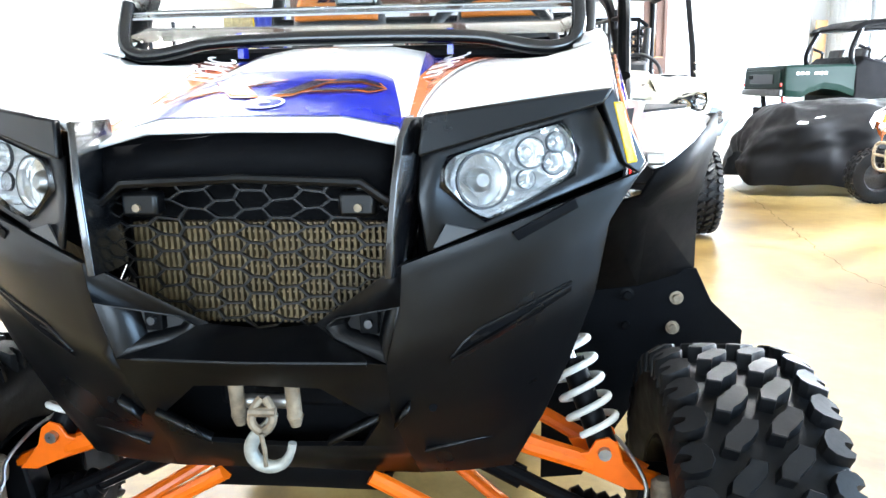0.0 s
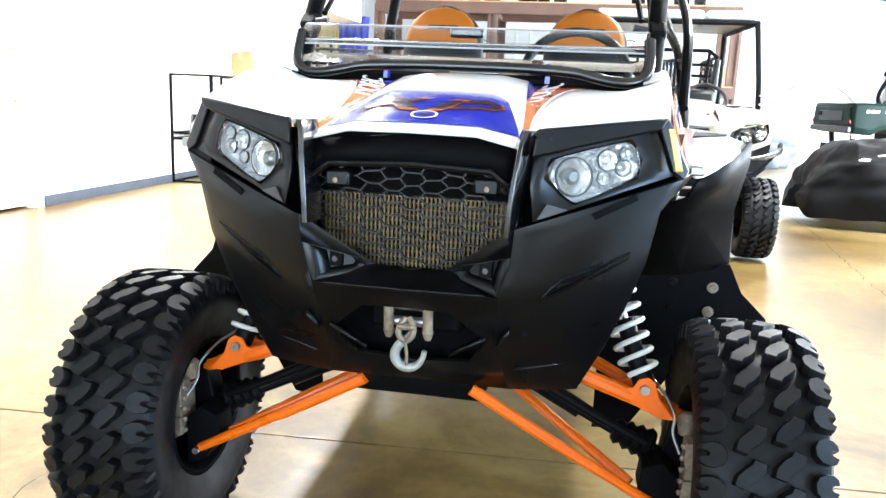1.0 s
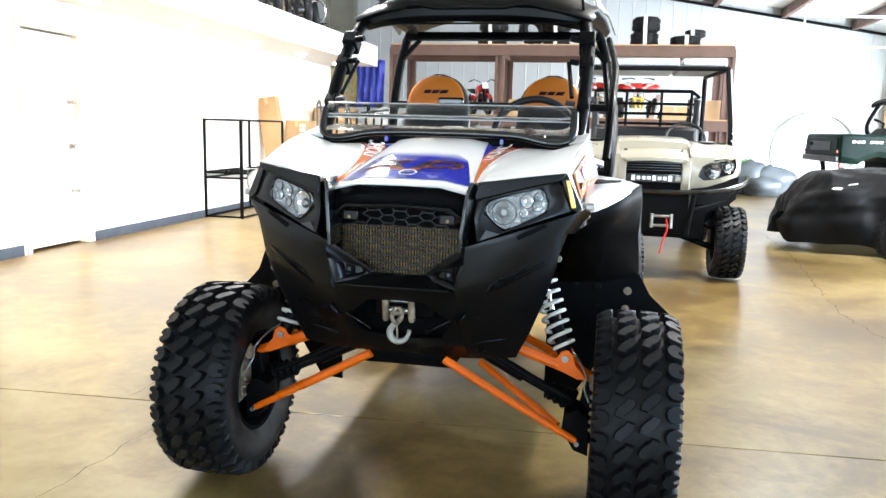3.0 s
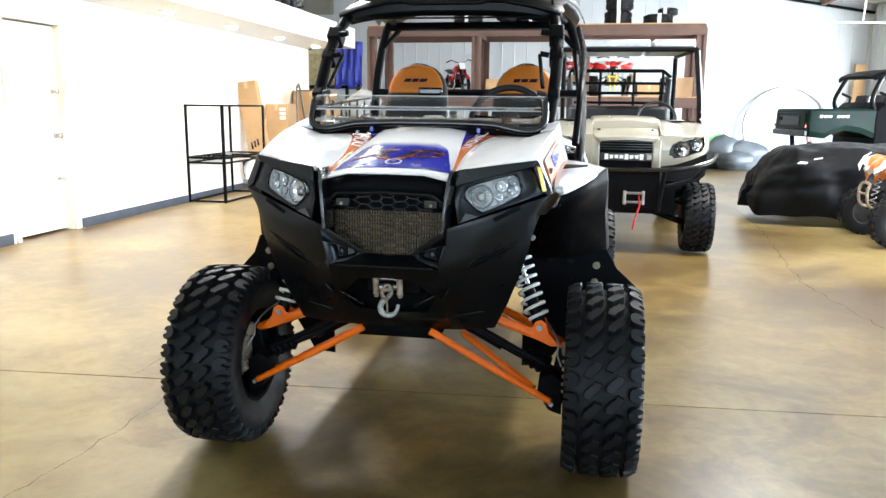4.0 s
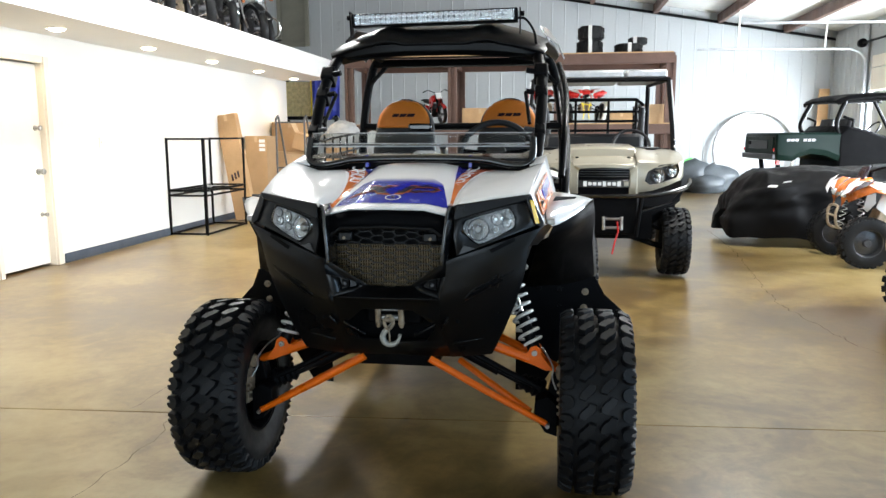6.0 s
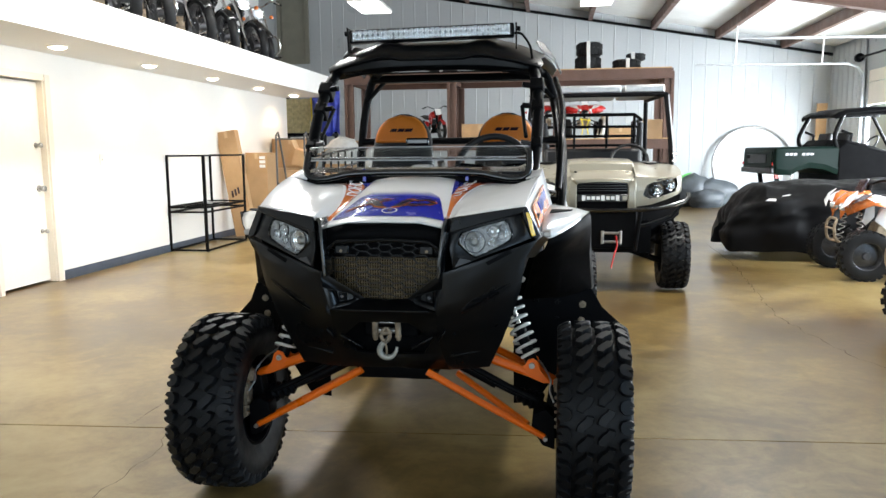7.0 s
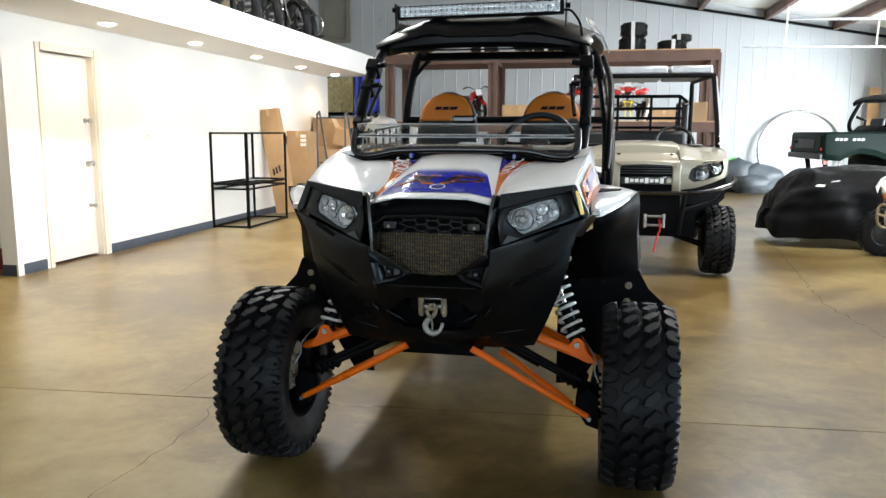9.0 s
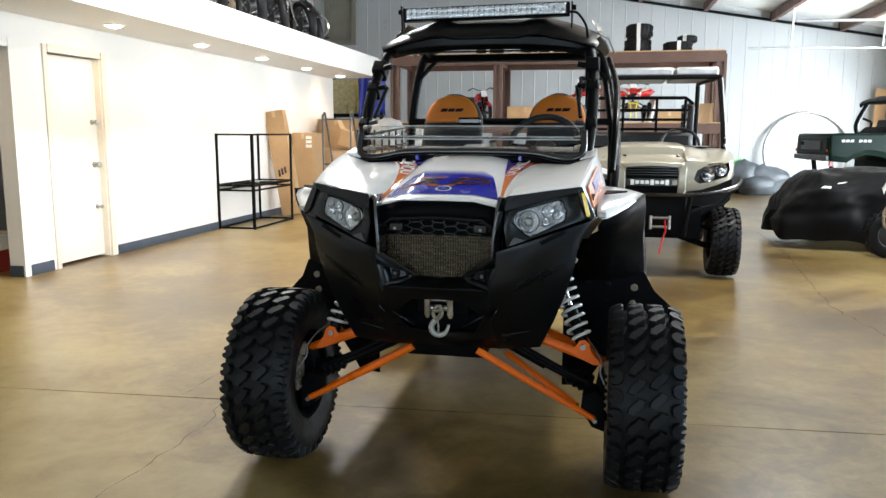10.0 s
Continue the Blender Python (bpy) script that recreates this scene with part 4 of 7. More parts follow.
# honeycomb grille on a slanting plane, radiator behind it
def grille_outline(z):
    if z > 0.905:
        return 0.180
    return 0.180 - (0.905 - z) * 1.22


bm = B()
rnd = random.Random(11)
cw, ch = 0.082, 0.0122
j = 0
z = 0.822
node = {}
while z < 1.020:
    for i in range(-4, 5):
        cx = i * cw + (cw / 2 if j % 2 else 0)
        if abs(cx) > grille_outline(z) + 0.006:
            continue
        ring = []
        for hx, hz in ((-2, 0), (-1, -1), (1, -1), (2, 0), (1, 1), (-1, 1)):
            key = (6 * i + (3 if j % 2 else 0) + hx, j + hz)
            d = node.setdefault(key, (rnd.uniform(-0.005, 0.005), rnd.uniform(-0.0028, 0.0028)))
            ring.append((cx + hx * cw / 6 + d[0], z + hz * ch + d[1]))
        yy = 0.762 - (z - 0.82) * 0.10
        mx, mz = sum(q[0] for q in ring) / 6, sum(q[1] for q in ring) / 6
        outer = [V(p, yy, q) for p, q in ring]
        inner = [V(mx + (p - mx) * 0.925, yy, mz + (q - mz) * 0.86) for p, q in ring]
        back = [V(mx + (p - mx) * 0.935, yy + 0.008, mz + (q - mz) * 0.88) for p, q in ring]
        loft(bm, [outer, inner, back], True)
    z += ch
    j += 1
part("grille", bm, M["black"], rzr, "black honeycomb grille")
# fins end low; the black core above them stands in for shade
bm = B()
i = -0.19
while i < 0.19:
    box(bm, V(i, 0.800, 0.882), (0.0040, 0.02, 0.145))
    i += 0.0088
rad = part("radiator", bm, M["radiator"], rzr, "dusty gold radiator fins")
rad["kind"] = "stuff"
bm = B()
for k in range(12):
    box(bm, V(0, 0.803, 0.815 + 0.0125 * k), (0.39, 0.010, 0.0028))
part("tube", bm, M["cast"], rad)
part("core", box(B(), V(0, 0.83, 0.915), (0.42, 0.03, 0.26)), M["liner"], rad)

# headlights
LENS = [(0.258, 0.716, 1.014), (0.268, 0.724, 1.050), (0.405, 0.788, 1.087), (0.428, 0.794, 1.050), (0.422, 0.788, 1.018), (0.312, 0.735, 0.968)]
EYE_RIM = [(0.230, 0.696, 1.000), (0.234, 0.708, 1.056), (0.452, 0.812, 1.110), (0.486, 0.824, 1.052), (0.498, 0.824, 1.024), (0.240, 0.692, 0.935)]
for s in (1, -1):
    lamp = thing("headlight", (0, 0, 0), "", "")
    for key in list(lamp.keys()):
        del lamp[key]
    lamp.parent = rzr
    lamp.matrix_world = Matrix.Identity(4)
    lamp.matrix_basis = Matrix.Identity(4)
    c = sum((Vector(p) for p in LENS), Vector()) / 6
    out = [Vector(p) for p in LENS]
    dense = smooth_path(out, 6, True)
    sharp_ring = []
    for i in range(6):
        for k in range(6):
            sharp_ring.append(out[i].lerp(out[(i + 1) % 6], k / 6).lerp(dense[i * 6 + k], 0.55))
    n = (out[2] - out[0]).cross(out[4] - out[0]).normalized()
    if n.y > 0:
        n = -n

    def P(q):
        return V(s * q.x, q.y, q.z)
    ring = lambda k, d: [P(c + (q - c) * k + n * d) for q in sharp_ring]
    bm = loft(B(), [ring(1.0, 0.002), ring(0.93, 0.010), ring(0.7, 0.017), ring(0.35, 0.021), ring(0.01, 0.022)], True)
    lens = part("lens", bm, M["lens"], lamp, "clear headlight lens", sharp=80)
    lens.visible_shadow = False
    bm = loft(B(), [ring(1.04, -0.002), ring(0.97, 0.004), ring(0.95, -0.01)], True)
    part("seal", bm, M["black_gloss"], lamp)
    bm = loft(B(), [ring(0.96, -0.004), ring(0.86, -0.030), ring(0.6, -0.045), ring(0.01, -0.050)], True)
    part("reflector", bm, M["mirror_bowl"], lamp, "bright faceted reflector", sharp=50)
    face = Matrix.Translation(P(c)) @ (Vector((s * n.x, n.y, n.z))).to_track_quat("Z", "Y").to_matrix().to_4x4()
    inv = face.inverted()
    for (ax, az), r in (((0.312, 1.018), 0.034), ((0.372, 1.050), 0.019), ((0.405, 1.062), 0.013), ((0.402, 1.036), 0.015), ((0.366, 1.016), 0.012)):
        q = Vector((ax, 0, az))
        q.y = c.y - ((q.x - c.x) * n.x + (q.z - c.z) * n.z) / n.y
        at = inv @ P(q)
        m = face @ Matrix.Translation((at.x, at.y, -0.034))
        bm = lathe(B(), [(r, 0.018), (r * 1.02, 0.024), (r * 1.12, 0.020), (r * 1.12, 0.0), (r, 0.0), (r * 0.7, -0.008), (0.002, -0.012)], m, 20)
        bowl = part("projector", bm, M["silver_bowl"], lamp, "chrome lamp bowl")
        part("shadow_ring", lathe(B(), [(r * 1.02, 0.0245), (r * 1.10, 0.0245), (r * 1.13, 0.020)], m, 20), M["cast_dark"], bowl)
        bm = ball(B(), (0, 0, 0), (r * 0.52, r * 0.52, r * 0.45), 12, None)
        bmesh.ops.transform(bm, matrix=m @ Matrix.Translation((0, 0, 0.006)), verts=bm.verts)
        part("bulb", bm, M["steel"] if r > 0.03 else M["mirror_bowl"], bowl)
    # surround, brow and outer cap
    rim = [Vector(p) for p in EYE_RIM]
    bm = loft(B(), [[P(q) for q in rim], [P(c + (q - c) * 1.05 + n * 0.000) for q in out]], True)
    part("surround", bm, M["black"], lamp, "black headlight surround", thick=0.006, bevel=0.002)
    bm = B()
    lo0, lo1, hi1, hi0 = (Vector(p) for p in ((0.230, 0.706, 1.052), (0.462, 0.814, 1.110), (0.476, 0.824, 1.132), (0.236, 0.718, 1.103)))
    plate(bm, [P(q) for q in (lo0, lo1, hi1, hi0)], V(0, NOSE - 0.016, 0))
    part("brow", bm, M["black"], lamp, bevel=0.004)
    bm = B()
    f = [P(Vector(p)) for p in ((0.460, 0.812, 1.112), (0.476, 0.822, 1.132), (0.526, 0.838, 1.030), (0.514, 0.818, 1.016), (0.490, 0.818, 1.030))]
    plate(bm, f, V(s * -0.006, NOSE + 0.05, 0))
    part("outer_cap", bm, M["black"], lamp, bevel=0.004)
    bm = B()
    plate(bm, [P(Vector(p)) for p in ((0.2455, 0.700, 0.938), (0.262, 0.706, 0.968), (0.300, 0.722, 0.957))], V(0, NOSE - 0.004, 0))
    part("corner_insert", bm, M["insert_grey"], lamp)
    bm = B()
    plate(bm, [P(Vector(p)) for p in ((0.345, 0.738, 0.952), (0.425, 0.776, 0.990), (0.430, 0.778, 0.978), (0.352, 0.744, 0.940))], V(0, NOSE - 0.006, 0))
    part("slot_trim", bm, M["liner"], lamp)
    amb = B()
    plate(amb, [P(Vector(p)) for p in ((0.474, 0.806, 1.112), (0.486, 0.808, 1.112), (0.508, 0.808, 1.034), (0.494, 0.804, 1.032))], V(0, NOSE - 0.008, 0))
    if s > 0:
        part("reflector_strip", amb, M["amber"], rzr, "amber side reflector", bevel=0.002)
    bm = B()
    plate(bm, [P(Vector(p)) for p in ((0.474, 0.800, 0.956), (0.514, 0.820, 1.018), (0.530, 0.845, 1.028), (0.565, 1.02, 1.02), (0.500, 1.02, 0.93))], (-0.006 * s, 0.004, 0))
    part("wing", bm, M["black"], rzr, "black fascia wing", bevel=0.003)
    part("clip", box(B(), V(s * 0.545, 0.905, 1.030), (0.03, 0.05, 0.02)), M["steel"], rzr, bevel=0.004)

for s in (1, -1):
    bm = B()
    bm.faces.new([bm.verts.new(V(s * x, y, z)) for x, y, z in ((0.215, 0.775, 0.890), (0.500, 0.900, 0.985), (0.520, 0.930, 1.100), (0.225, 0.790, 1.075))])
    part("lamp_backing", bm, M["liner"], rzr, "black shell behind the headlight", thick=0.006)

# winch with fairlead, shackle and hook
winch = part("winch", box(B(), V(0, 0.86, 0.70), (0.20, 0.08, 0.07)), M["liner"], rzr, bevel=0.01)
for s in (1, -1):
    bm = B()
    rod(bm, V(s * 0.040 + 0.004, 0.727, 0.752), V(s * 0.040 + 0.004, 0.735, 0.690), 0.0105, 14)
    rod(bm, V(s * 0.040 + 0.004, 0.735, 0.692), V(s * 0.040 + 0.004, 0.737, 0.676), 0.012, 14, 0.007)
    part("roller", bm, M["cast"], winch, "worn steel fairlead roller", sharp=50)
bm = B()
rod(bm, V(-0.03, 0.745, 0.708), V(0.04, 0.745, 0.708), 0.010, 12)
rod(bm, V(-0.03, 0.75, 0.735), V(0.04, 0.75, 0.735), 0.006, 12)
part("cross_roller", bm, M["steel"], winch)
bm = B()
tube(bm, [V(0.002, 0.722, 0.722), V(-0.008, 0.715, 0.708), V(-0.010, 0.712, 0.690), V(0.004, 0.710, 0.678), V(0.018, 0.712, 0.690), V(0.018, 0.715, 0.708), V(0.008, 0.722, 0.722)], 0.0065, 8, smooth=4)
rod(bm, V(-0.013, 0.713, 0.706), V(0.024, 0.713, 0.706), 0.007, 10)
part("clevis", bm, M["cast"], winch)
path = [V(0.004, 0.710, 0.684), V(-0.008, 0.708, 0.665), V(-0.026, 0.706, 0.648), V(-0.034, 0.706, 0.628), V(-0.026, 0.706, 0.609), V(-0.006, 0.706, 0.601), V(0.014, 0.706, 0.608), V(0.025, 0.706, 0.624), V(0.029, 0.706, 0.640)]
path = [p0 + (q - p0) * 0.96 + Vector((0.012, 0.022, 0.012)) for p0 in path[:1] for q in path]
sm = smooth_path(path, 5)
bm = B()
tube(bm, sm, [0.006 + 0.0045 * math.sin(math.pi * min(1, i / (len(sm) - 1) * 1.15)) if i < len(sm) - 3 else 0.006 for i in range(len(sm))], 10)
part("hook", bm, M["hook"], winch, "galvanised steel winch hook", sharp=60)
bm = B()
tube(bm, [V(0.006, 0.700, 0.680), V(0.010, 0.700, 0.655), V(0.010, 0.700, 0.632)], 0.0035, 6)
part("safety_latch", bm, M["cast"], winch)

# inner frame behind the fascia
bm = B()
box(bm, V(0, 1.45, 0.86), (0.62, 1.10, 0.44), taper=0.8)
box(bm, V(0, 2.5, 0.70), (1.0, 1.6, 0.40))
box(bm, V(0, 1.25, 0.58), (0.34, 0.7, 0.10))
part("tub", bm, M["liner"], rzr, "black plastic tub and inner frame", bevel=0.02)

# fenders: white top, black flare, liner and mud flap
for s in (1, -1):
    bm = B()
    rows = [[V(s * x, y, z) for x, y, z in r] for r in (
        ((0.528, 0.875, 1.034), (0.545, 0.90, 1.020), (0.556, 0.92, 1.006)),
        ((0.530, 1.02, 1.076), (0.600, 1.04, 1.064), (0.640, 1.06, 1.040)),
        ((0.540, 1.16, 1.104), (0.640, 1.17, 1.096), (0.705, 1.19, 1.082)),
        ((0.560, 1.34, 1.110), (0.650, 1.38, 1.100), (0.715, 1.42, 1.070)),
        ((0.570, 1.50, 1.06), (0.640, 1.54, 1.04), (0.690, 1.58, 1.00)))]
    fen = part("fender", loft(B(), rows), M["white"], rzr, "white plastic front fender", thick=0.006, sharp=40, subsurf=1)
    bm = B()
    plate(bm, [V(s * x, y, z) for x, y, z in ((0.552, 1.05, 1.088), (0.632, 1.115, 1.092), (0.638, 1.135, 1.094), (0.560, 1.085, 1.098))], (0, 0, 0.004))
    part("slot", bm, M["liner"], fen)
    bm = B()
    loft(bm, [[V(s * x, y, z) for x, y, z in ((0.556, 0.92, 1.005), (0.640, 1.06, 1.039), (0.705, 1.19, 1.080), (0.715, 1.42, 1.068))],
              [V(s * x, y, z) for x, y, z in ((0.540, 0.95, 0.965), (0.640, 1.10, 0.985), (0.712, 1.22, 1.030), (0.722, 1.44, 1.02))],
              [V(s * x, y, z) for x, y, z in ((0.500, 1.12, 0.92), (0.600, 1.24, 0.90), (0.712, 1.34, 0.90), (0.724, 1.44, 0.92))],
              [V(s * x, y, z) for x, y, z in ((0.450, 1.28, 0.72), (0.600, 1.34, 0.72), (0.726, 1.40, 0.742), (0.740, 1.46, 0.745))]])
    part("flare", bm, M["liner"], rzr, "black wheel-arch flare", thick=0.006, sharp=30)
    bm = B()
    plate(bm, [V(s * x, y, z) for x, y, z in ((0.40, 1.30, 0.985), (0.50, 1.13, 0.93), (0.47, 1.30, 0.72), (0.38, 1.36, 0.70))], (0, 0.006, 0))
    part("liner", bm, M["liner"], rzr, bevel=0.002)
    bm = B()
    plate(bm, [V(s * x, y, z) for x, y, z in ((0.405, 1.365, 0.735), (0.728, 1.385, 0.748), (0.772, 1.42, 0.665), (0.850, 1.45, 0.590), (0.850, 1.46, 0.50), (0.62, 1.44, 0.42), (0.50, 1.42, 0.24), (0.405, 1.40, 0.24))], (0, 0.008, 0))
    flap = part("mud_flap", bm, M["liner"], rzr, "bolted black mud flap", bevel=0.002)
    for x, z in ((0.690, 0.682), (0.686, 0.612), (0.585, 0.690), (0.585, 0.620), (0.50, 0.70)):
        yy = 1.365 + (0.735 - z) * 0.12 + (x - 0.4) * 0.06
        bm = lathe(B(), [(0.0, 0.010), (0.008, 0.010), (0.009, 0.004), (0.015, 0.003), (0.015, 0.0)], axis_to(V(s * x, yy, z), V(s * x, yy - 1, z)), 12)
        part("bolt", bm, M["cast"] if x > 0.6 else M["steel_black"], flap, sharp=50)
    bm = B()
    tube(bm, [V(s * 0.47, 1.05, 0.96), V(s * 0.43, 1.10, 0.85), V(s * 0.40, 1.14, 0.70)], 0.016, 8)
    tube(bm, [V(s * 0.42, 1.20, 0.96), V(s * 0.37, 1.22, 0.70)], 0.014, 8)
    part("shock_tower", bm, M["steel_black"], rzr)
    part("tower_bolt", rod(B(), V(s * 0.455, 1.04, 0.845), V(s * 0.455, 1.02, 0.845), 0.010, 8), M["steel"], rzr)


# wheels with lugged tyres
def crown(v):
    """Tyre radius at the distance v from its middle plane."""
    a = abs(v)
    return 0.325 - 0.006 * (a / 0.10) ** 2 if a < 0.10 else 0.319 - (a - 0.10) * 0.62


def tyre_mesh(bm, seg=72):
    """The smooth casing of the tyre."""
    prof = [(0.172, -0.100), (0.180, -0.112), (0.205, -0.120), (0.25, -0.128), (0.285, -0.127), (0.300, -0.118), (0.307, -0.104), (0.312, -0.07), (0.314, 0.0)]
    prof = prof + [(r, -h) for r, h in prof[-2::-1]]
    turn = pose(0, 0, 0, 0, 90, 0)
    lathe(bm, prof, turn, seg)
    lathe(bm, [(0.172, -0.100), (0.165, -0.06), (0.165, 0.06), (0.172, 0.100)], turn, seg)
    return bm


def tread_mesh(bm):
    """Chunky shoulder lugs and slanting centre blocks."""
    def lug(outline, u0, height, flip=1):
        cu, cv = sum(p[0] for p in outline) / len(outline), sum(p[1] for p in outline) / len(outline)
        rows = []
        for k, h in ((0.96, -0.016), (0.92, height * 0.86), (0.87, height)):
            row = []
            for u, v in outline:
                uu, vv = cu + (u - cu) * k, cv + (v - cv) * k
                r, th = crown(vv) + h, (u0 + flip * uu) / 0.34
                row.append(Vector((flip * vv, r * math.sin(th), r * math.cos(th))))
            rows.append(row)
        loft(bm, rows, True)
        bm.faces.new([bm.verts.new(q) for q in rows[-1]])

    n = 32
    pitch_u = 2 * math.pi * 0.34 / n
    # rounded shoulder lug with a notch at its outer edge
    shoulder = [(-0.012, 0.129), (-0.023, 0.123), (-0.0275, 0.106), (-0.024, 0.089), (-0.012, 0.078), (0.006, 0.076), (0.020, 0.083), (0.027, 0.098),
                (0.026, 0.116), (0.018, 0.127), (0.007, 0.129), (0.004, 0.112), (-0.003, 0.109), (-0.007, 0.114)]
    # curved slanting centre block
    spine = [(-0.032, 0.016), (-0.018, 0.020), (-0.003, 0.034), (0.011, 0.050), (0.026, 0.055)]
    up, down = [], []
    for i, (u, v) in enumerate(spine):
        d = Vector(spine[min(i + 1, 4)]) - Vector(spine[max(i - 1, 0)])
        d = Vector((-d.y, d.x)).normalized() * (0.0125, 0.0150, 0.0165, 0.0150, 0.0125)[i]
        up.append((u + d.x, v + d.y))
        down.append((u - d.x, v - d.y))
    block = up + down[::-1]
    for k in range(n):
        u = k * pitch_u
        for f, uu in ((1, u), (-1, u + pitch_u * 0.55)):
            lug(shoulder, uu, 0.0175, flip=f)
            lug(block, uu + pitch_u * 0.5, 0.0165, flip=f)
    return bm


def wheel(parent, at, s, rim_material=None):
    """A wheel whose outer face looks to the side s."""
    hub = part("wheel", tyre_mesh(B()), M["rubber"], parent, "aggressive black mud tyre", sharp=32)
    hub.location = at
    tr = part("tread", tread_mesh(B()), M["rubber"], hub, "chunky tyre tread blocks", sharp=32)
    tr["kind"] = "stuff"
    turn = pose(0, 0, 0, 0, 90 * s, 0)
    bm = lathe(B(), [(0.176, 0.108), (0.170, 0.112), (0.160, 0.095), (0.150, 0.03), (0.075, 0.02), (0.05, 0.035), (0.0, 0.035)], turn, 36)
    lathe(bm, [(0.176, -0.108), (0.168, -0.110), (0.158, -0.09), (0.158, 0.05)], turn, 36)
    part("rim", bm, rim_material or M["steel_black"], hub, "black wheel rim", thick=0.004)
    bm = lathe(B(), [(0.0, 0.0), (0.095, 0.0), (0.098, -0.004), (0.098, -0.008), (0.03, -0.010)], turn @ Matrix.Translation((0, 0, -0.02)), 30)
    part("brake_disc", bm, M["steel"], hub)
    return hub


for s in (1, -1):
    wheel(rzr, V(s * 0.703 + 0.010, 1.025, 0.346), s)
    wheel(rzr, V(s * 0.704, 3.10, 0.346), s)

# front suspension on both sides
for s in (1, -1):
    OFF = Vector((0.014, 0.045, -0.014))
    bm = B()
    tube(bm, [V(s * 0.24, 0.90, 0.610), V(s * 0.36, 0.895, 0.570), V(s * 0.52, 0.93, 0.505), V(s * 0.59, 0.955, 0.475)], [0.017, 0.018, 0.018, 0.014], 10)
    tube(bm, [V(s * 0.24, 1.14, 0.590), V(s * 0.40, 1.05, 0.545), V(s * 0.56, 0.97, 0.485)], 0.015, 10)
    bmesh.ops.translate(bm, vec=OFF, verts=bm.verts)
    arm = part("upper_arm", bm, M["orange"], rzr, "orange suspension arm")
    for dy in (-0.025, 0.035):
        bm = B()
        plate(bm, [OFF + V(s * x, 0.925 + dy, z) for x, z in ((0.425, 0.550), (0.455, 0.556), (0.466, 0.576), (0.486, 0.582), (0.502, 0.570), (0.512, 0.538), (0.552, 0.490), (0.52, 0.490), (0.44, 0.525))], (0, 0.007, 0))
        part("bracket", bm, M["orange"], arm, bevel=0.002)
    part("bolt", rod(B(), OFF + V(s * 0.480, 0.890, 0.556), OFF + V(s * 0.480, 0.97, 0.556), 0.011, 8), M["steel"], arm)
    part("ball_joint", lathe(B(), [(0.0, -0.03), (0.016, -0.03), (0.020, -0.01), (0.020, 0.012), (0.012, 0.02), (0.0, 0.022)], Matrix.Translation(V(s * 0.592, 0.955, 0.474)), 12), M["cast"], arm)
    bm = B()
    tube(bm, [V(s * 0.12, 0.865, 0.530), V(s * 0.30, 0.880, 0.425), V(s * 0.542, 0.90, 0.290)], [0.0135, 0.0135, 0.011], 10)
    tube(bm, [V(s * 0.20, 1.12, 0.450), V(s * 0.33, 1.03, 0.392), V(s * 0.48, 0.935, 0.322)], 0.013, 10)
    low = part("lower_arm", bm, M["orange"], rzr, "orange lower suspension arm")
    part("pivot_bolt", rod(B(), V(s * 0.545, 0.878, 0.288), V(s * 0.545, 0.93, 0.288), 0.008, 8), M["steel"], low)
    bm = B()
    tube(bm, [V(s * 0.18, 1.00, 0.560), V(s * 0.40, 1.00, 0.445), V(s * 0.57, 1.00, 0.365)], [0.013, 0.012, 0.010], 10)
    part("tie_rod", bm, M["steel_black"], rzr, "black steering tie rod")
    bm = B()
    tube(bm, [V(s * 0.20, 1.05, 0.52), V(s * 0.36, 1.04, 0.44)], 0.022, 12)
    rows = [(0.022 + (0.009 if k % 2 else 0.0) + 0.012 * k / 8, 0.012 * k) for k in range(9)]
    lathe(bm, rows, axis_to(V(s * 0.44, 1.03, 0.405), V(s * 0.60, 1.02, 0.35)), 18, True)
    tube(bm, [V(s * 0.36, 1.04, 0.44), V(s * 0.46, 1.03, 0.395)], 0.014, 10)
    part("drive_shaft", bm, M["steel_black"], rzr, "drive shaft with a rubber boot")
    bm = B()
    plate(bm, [V(s * x, 0.985, z) for x, z in ((0.565, 0.480), (0.615, 0.480), (0.612, 0.36), (0.60, 0.25), (0.56, 0.25), (0.53, 0.29), (0.545, 0.37))], (0, 0.06, 0))
    kn = part("knuckle", bm, M["steel_black"], rzr, "black steering knuckle", bevel=0.006)
    bm = B()
    plate(bm, [V(s * x, 0.905, z) for x, z in ((0.500, 0.372), (0.545, 0.392), (0.580, 0.360), (0.580, 0.240), (0.535, 0.255), (0.495, 0.320))], (0, 0.075, 0))
    part("guard", bm, M["liner"], kn, "black knuckle guard", bevel=0.004)
    bm = B()
    box(bm, V(s * 0.612, 0.935, 0.382), (0.045, 0.07, 0.10))
    box(bm, V(s * 0.600, 0.915, 0.425), (0.03, 0.05, 0.05))
    box(bm, V(s * 0.600, 0.915, 0.340), (0.03, 0.05, 0.045))
    for k in range(5):
        rod(bm, V(s * 0.590, 0.905, 0.330 + 0.027 * k), V(s * 0.578, 0.900, 0.330 + 0.027 * k), 0.007, 8)
    part("brake_caliper", bm, M["cast"], kn, "dusty cast brake caliper", bevel=0.006)
    bm = B()
    tube(bm, [V(s * 0.500, 1.03, 0.555), V(s * 0.535, 0.985, 0.530), V(s * 0.562, 0.945, 0.490), V(s * 0.560, 0.925, 0.455), V(s * 0.575, 0.900, 0.42)], 0.0036, 6, smooth=5)
    part("brake_hose", bm, M["steel"], kn)
    # shock absorber
    a, b = OFF + V(s * 0.480, 0.928, 0.556), OFF + V(s * 0.374, 1.03, 0.835)
    d = b - a
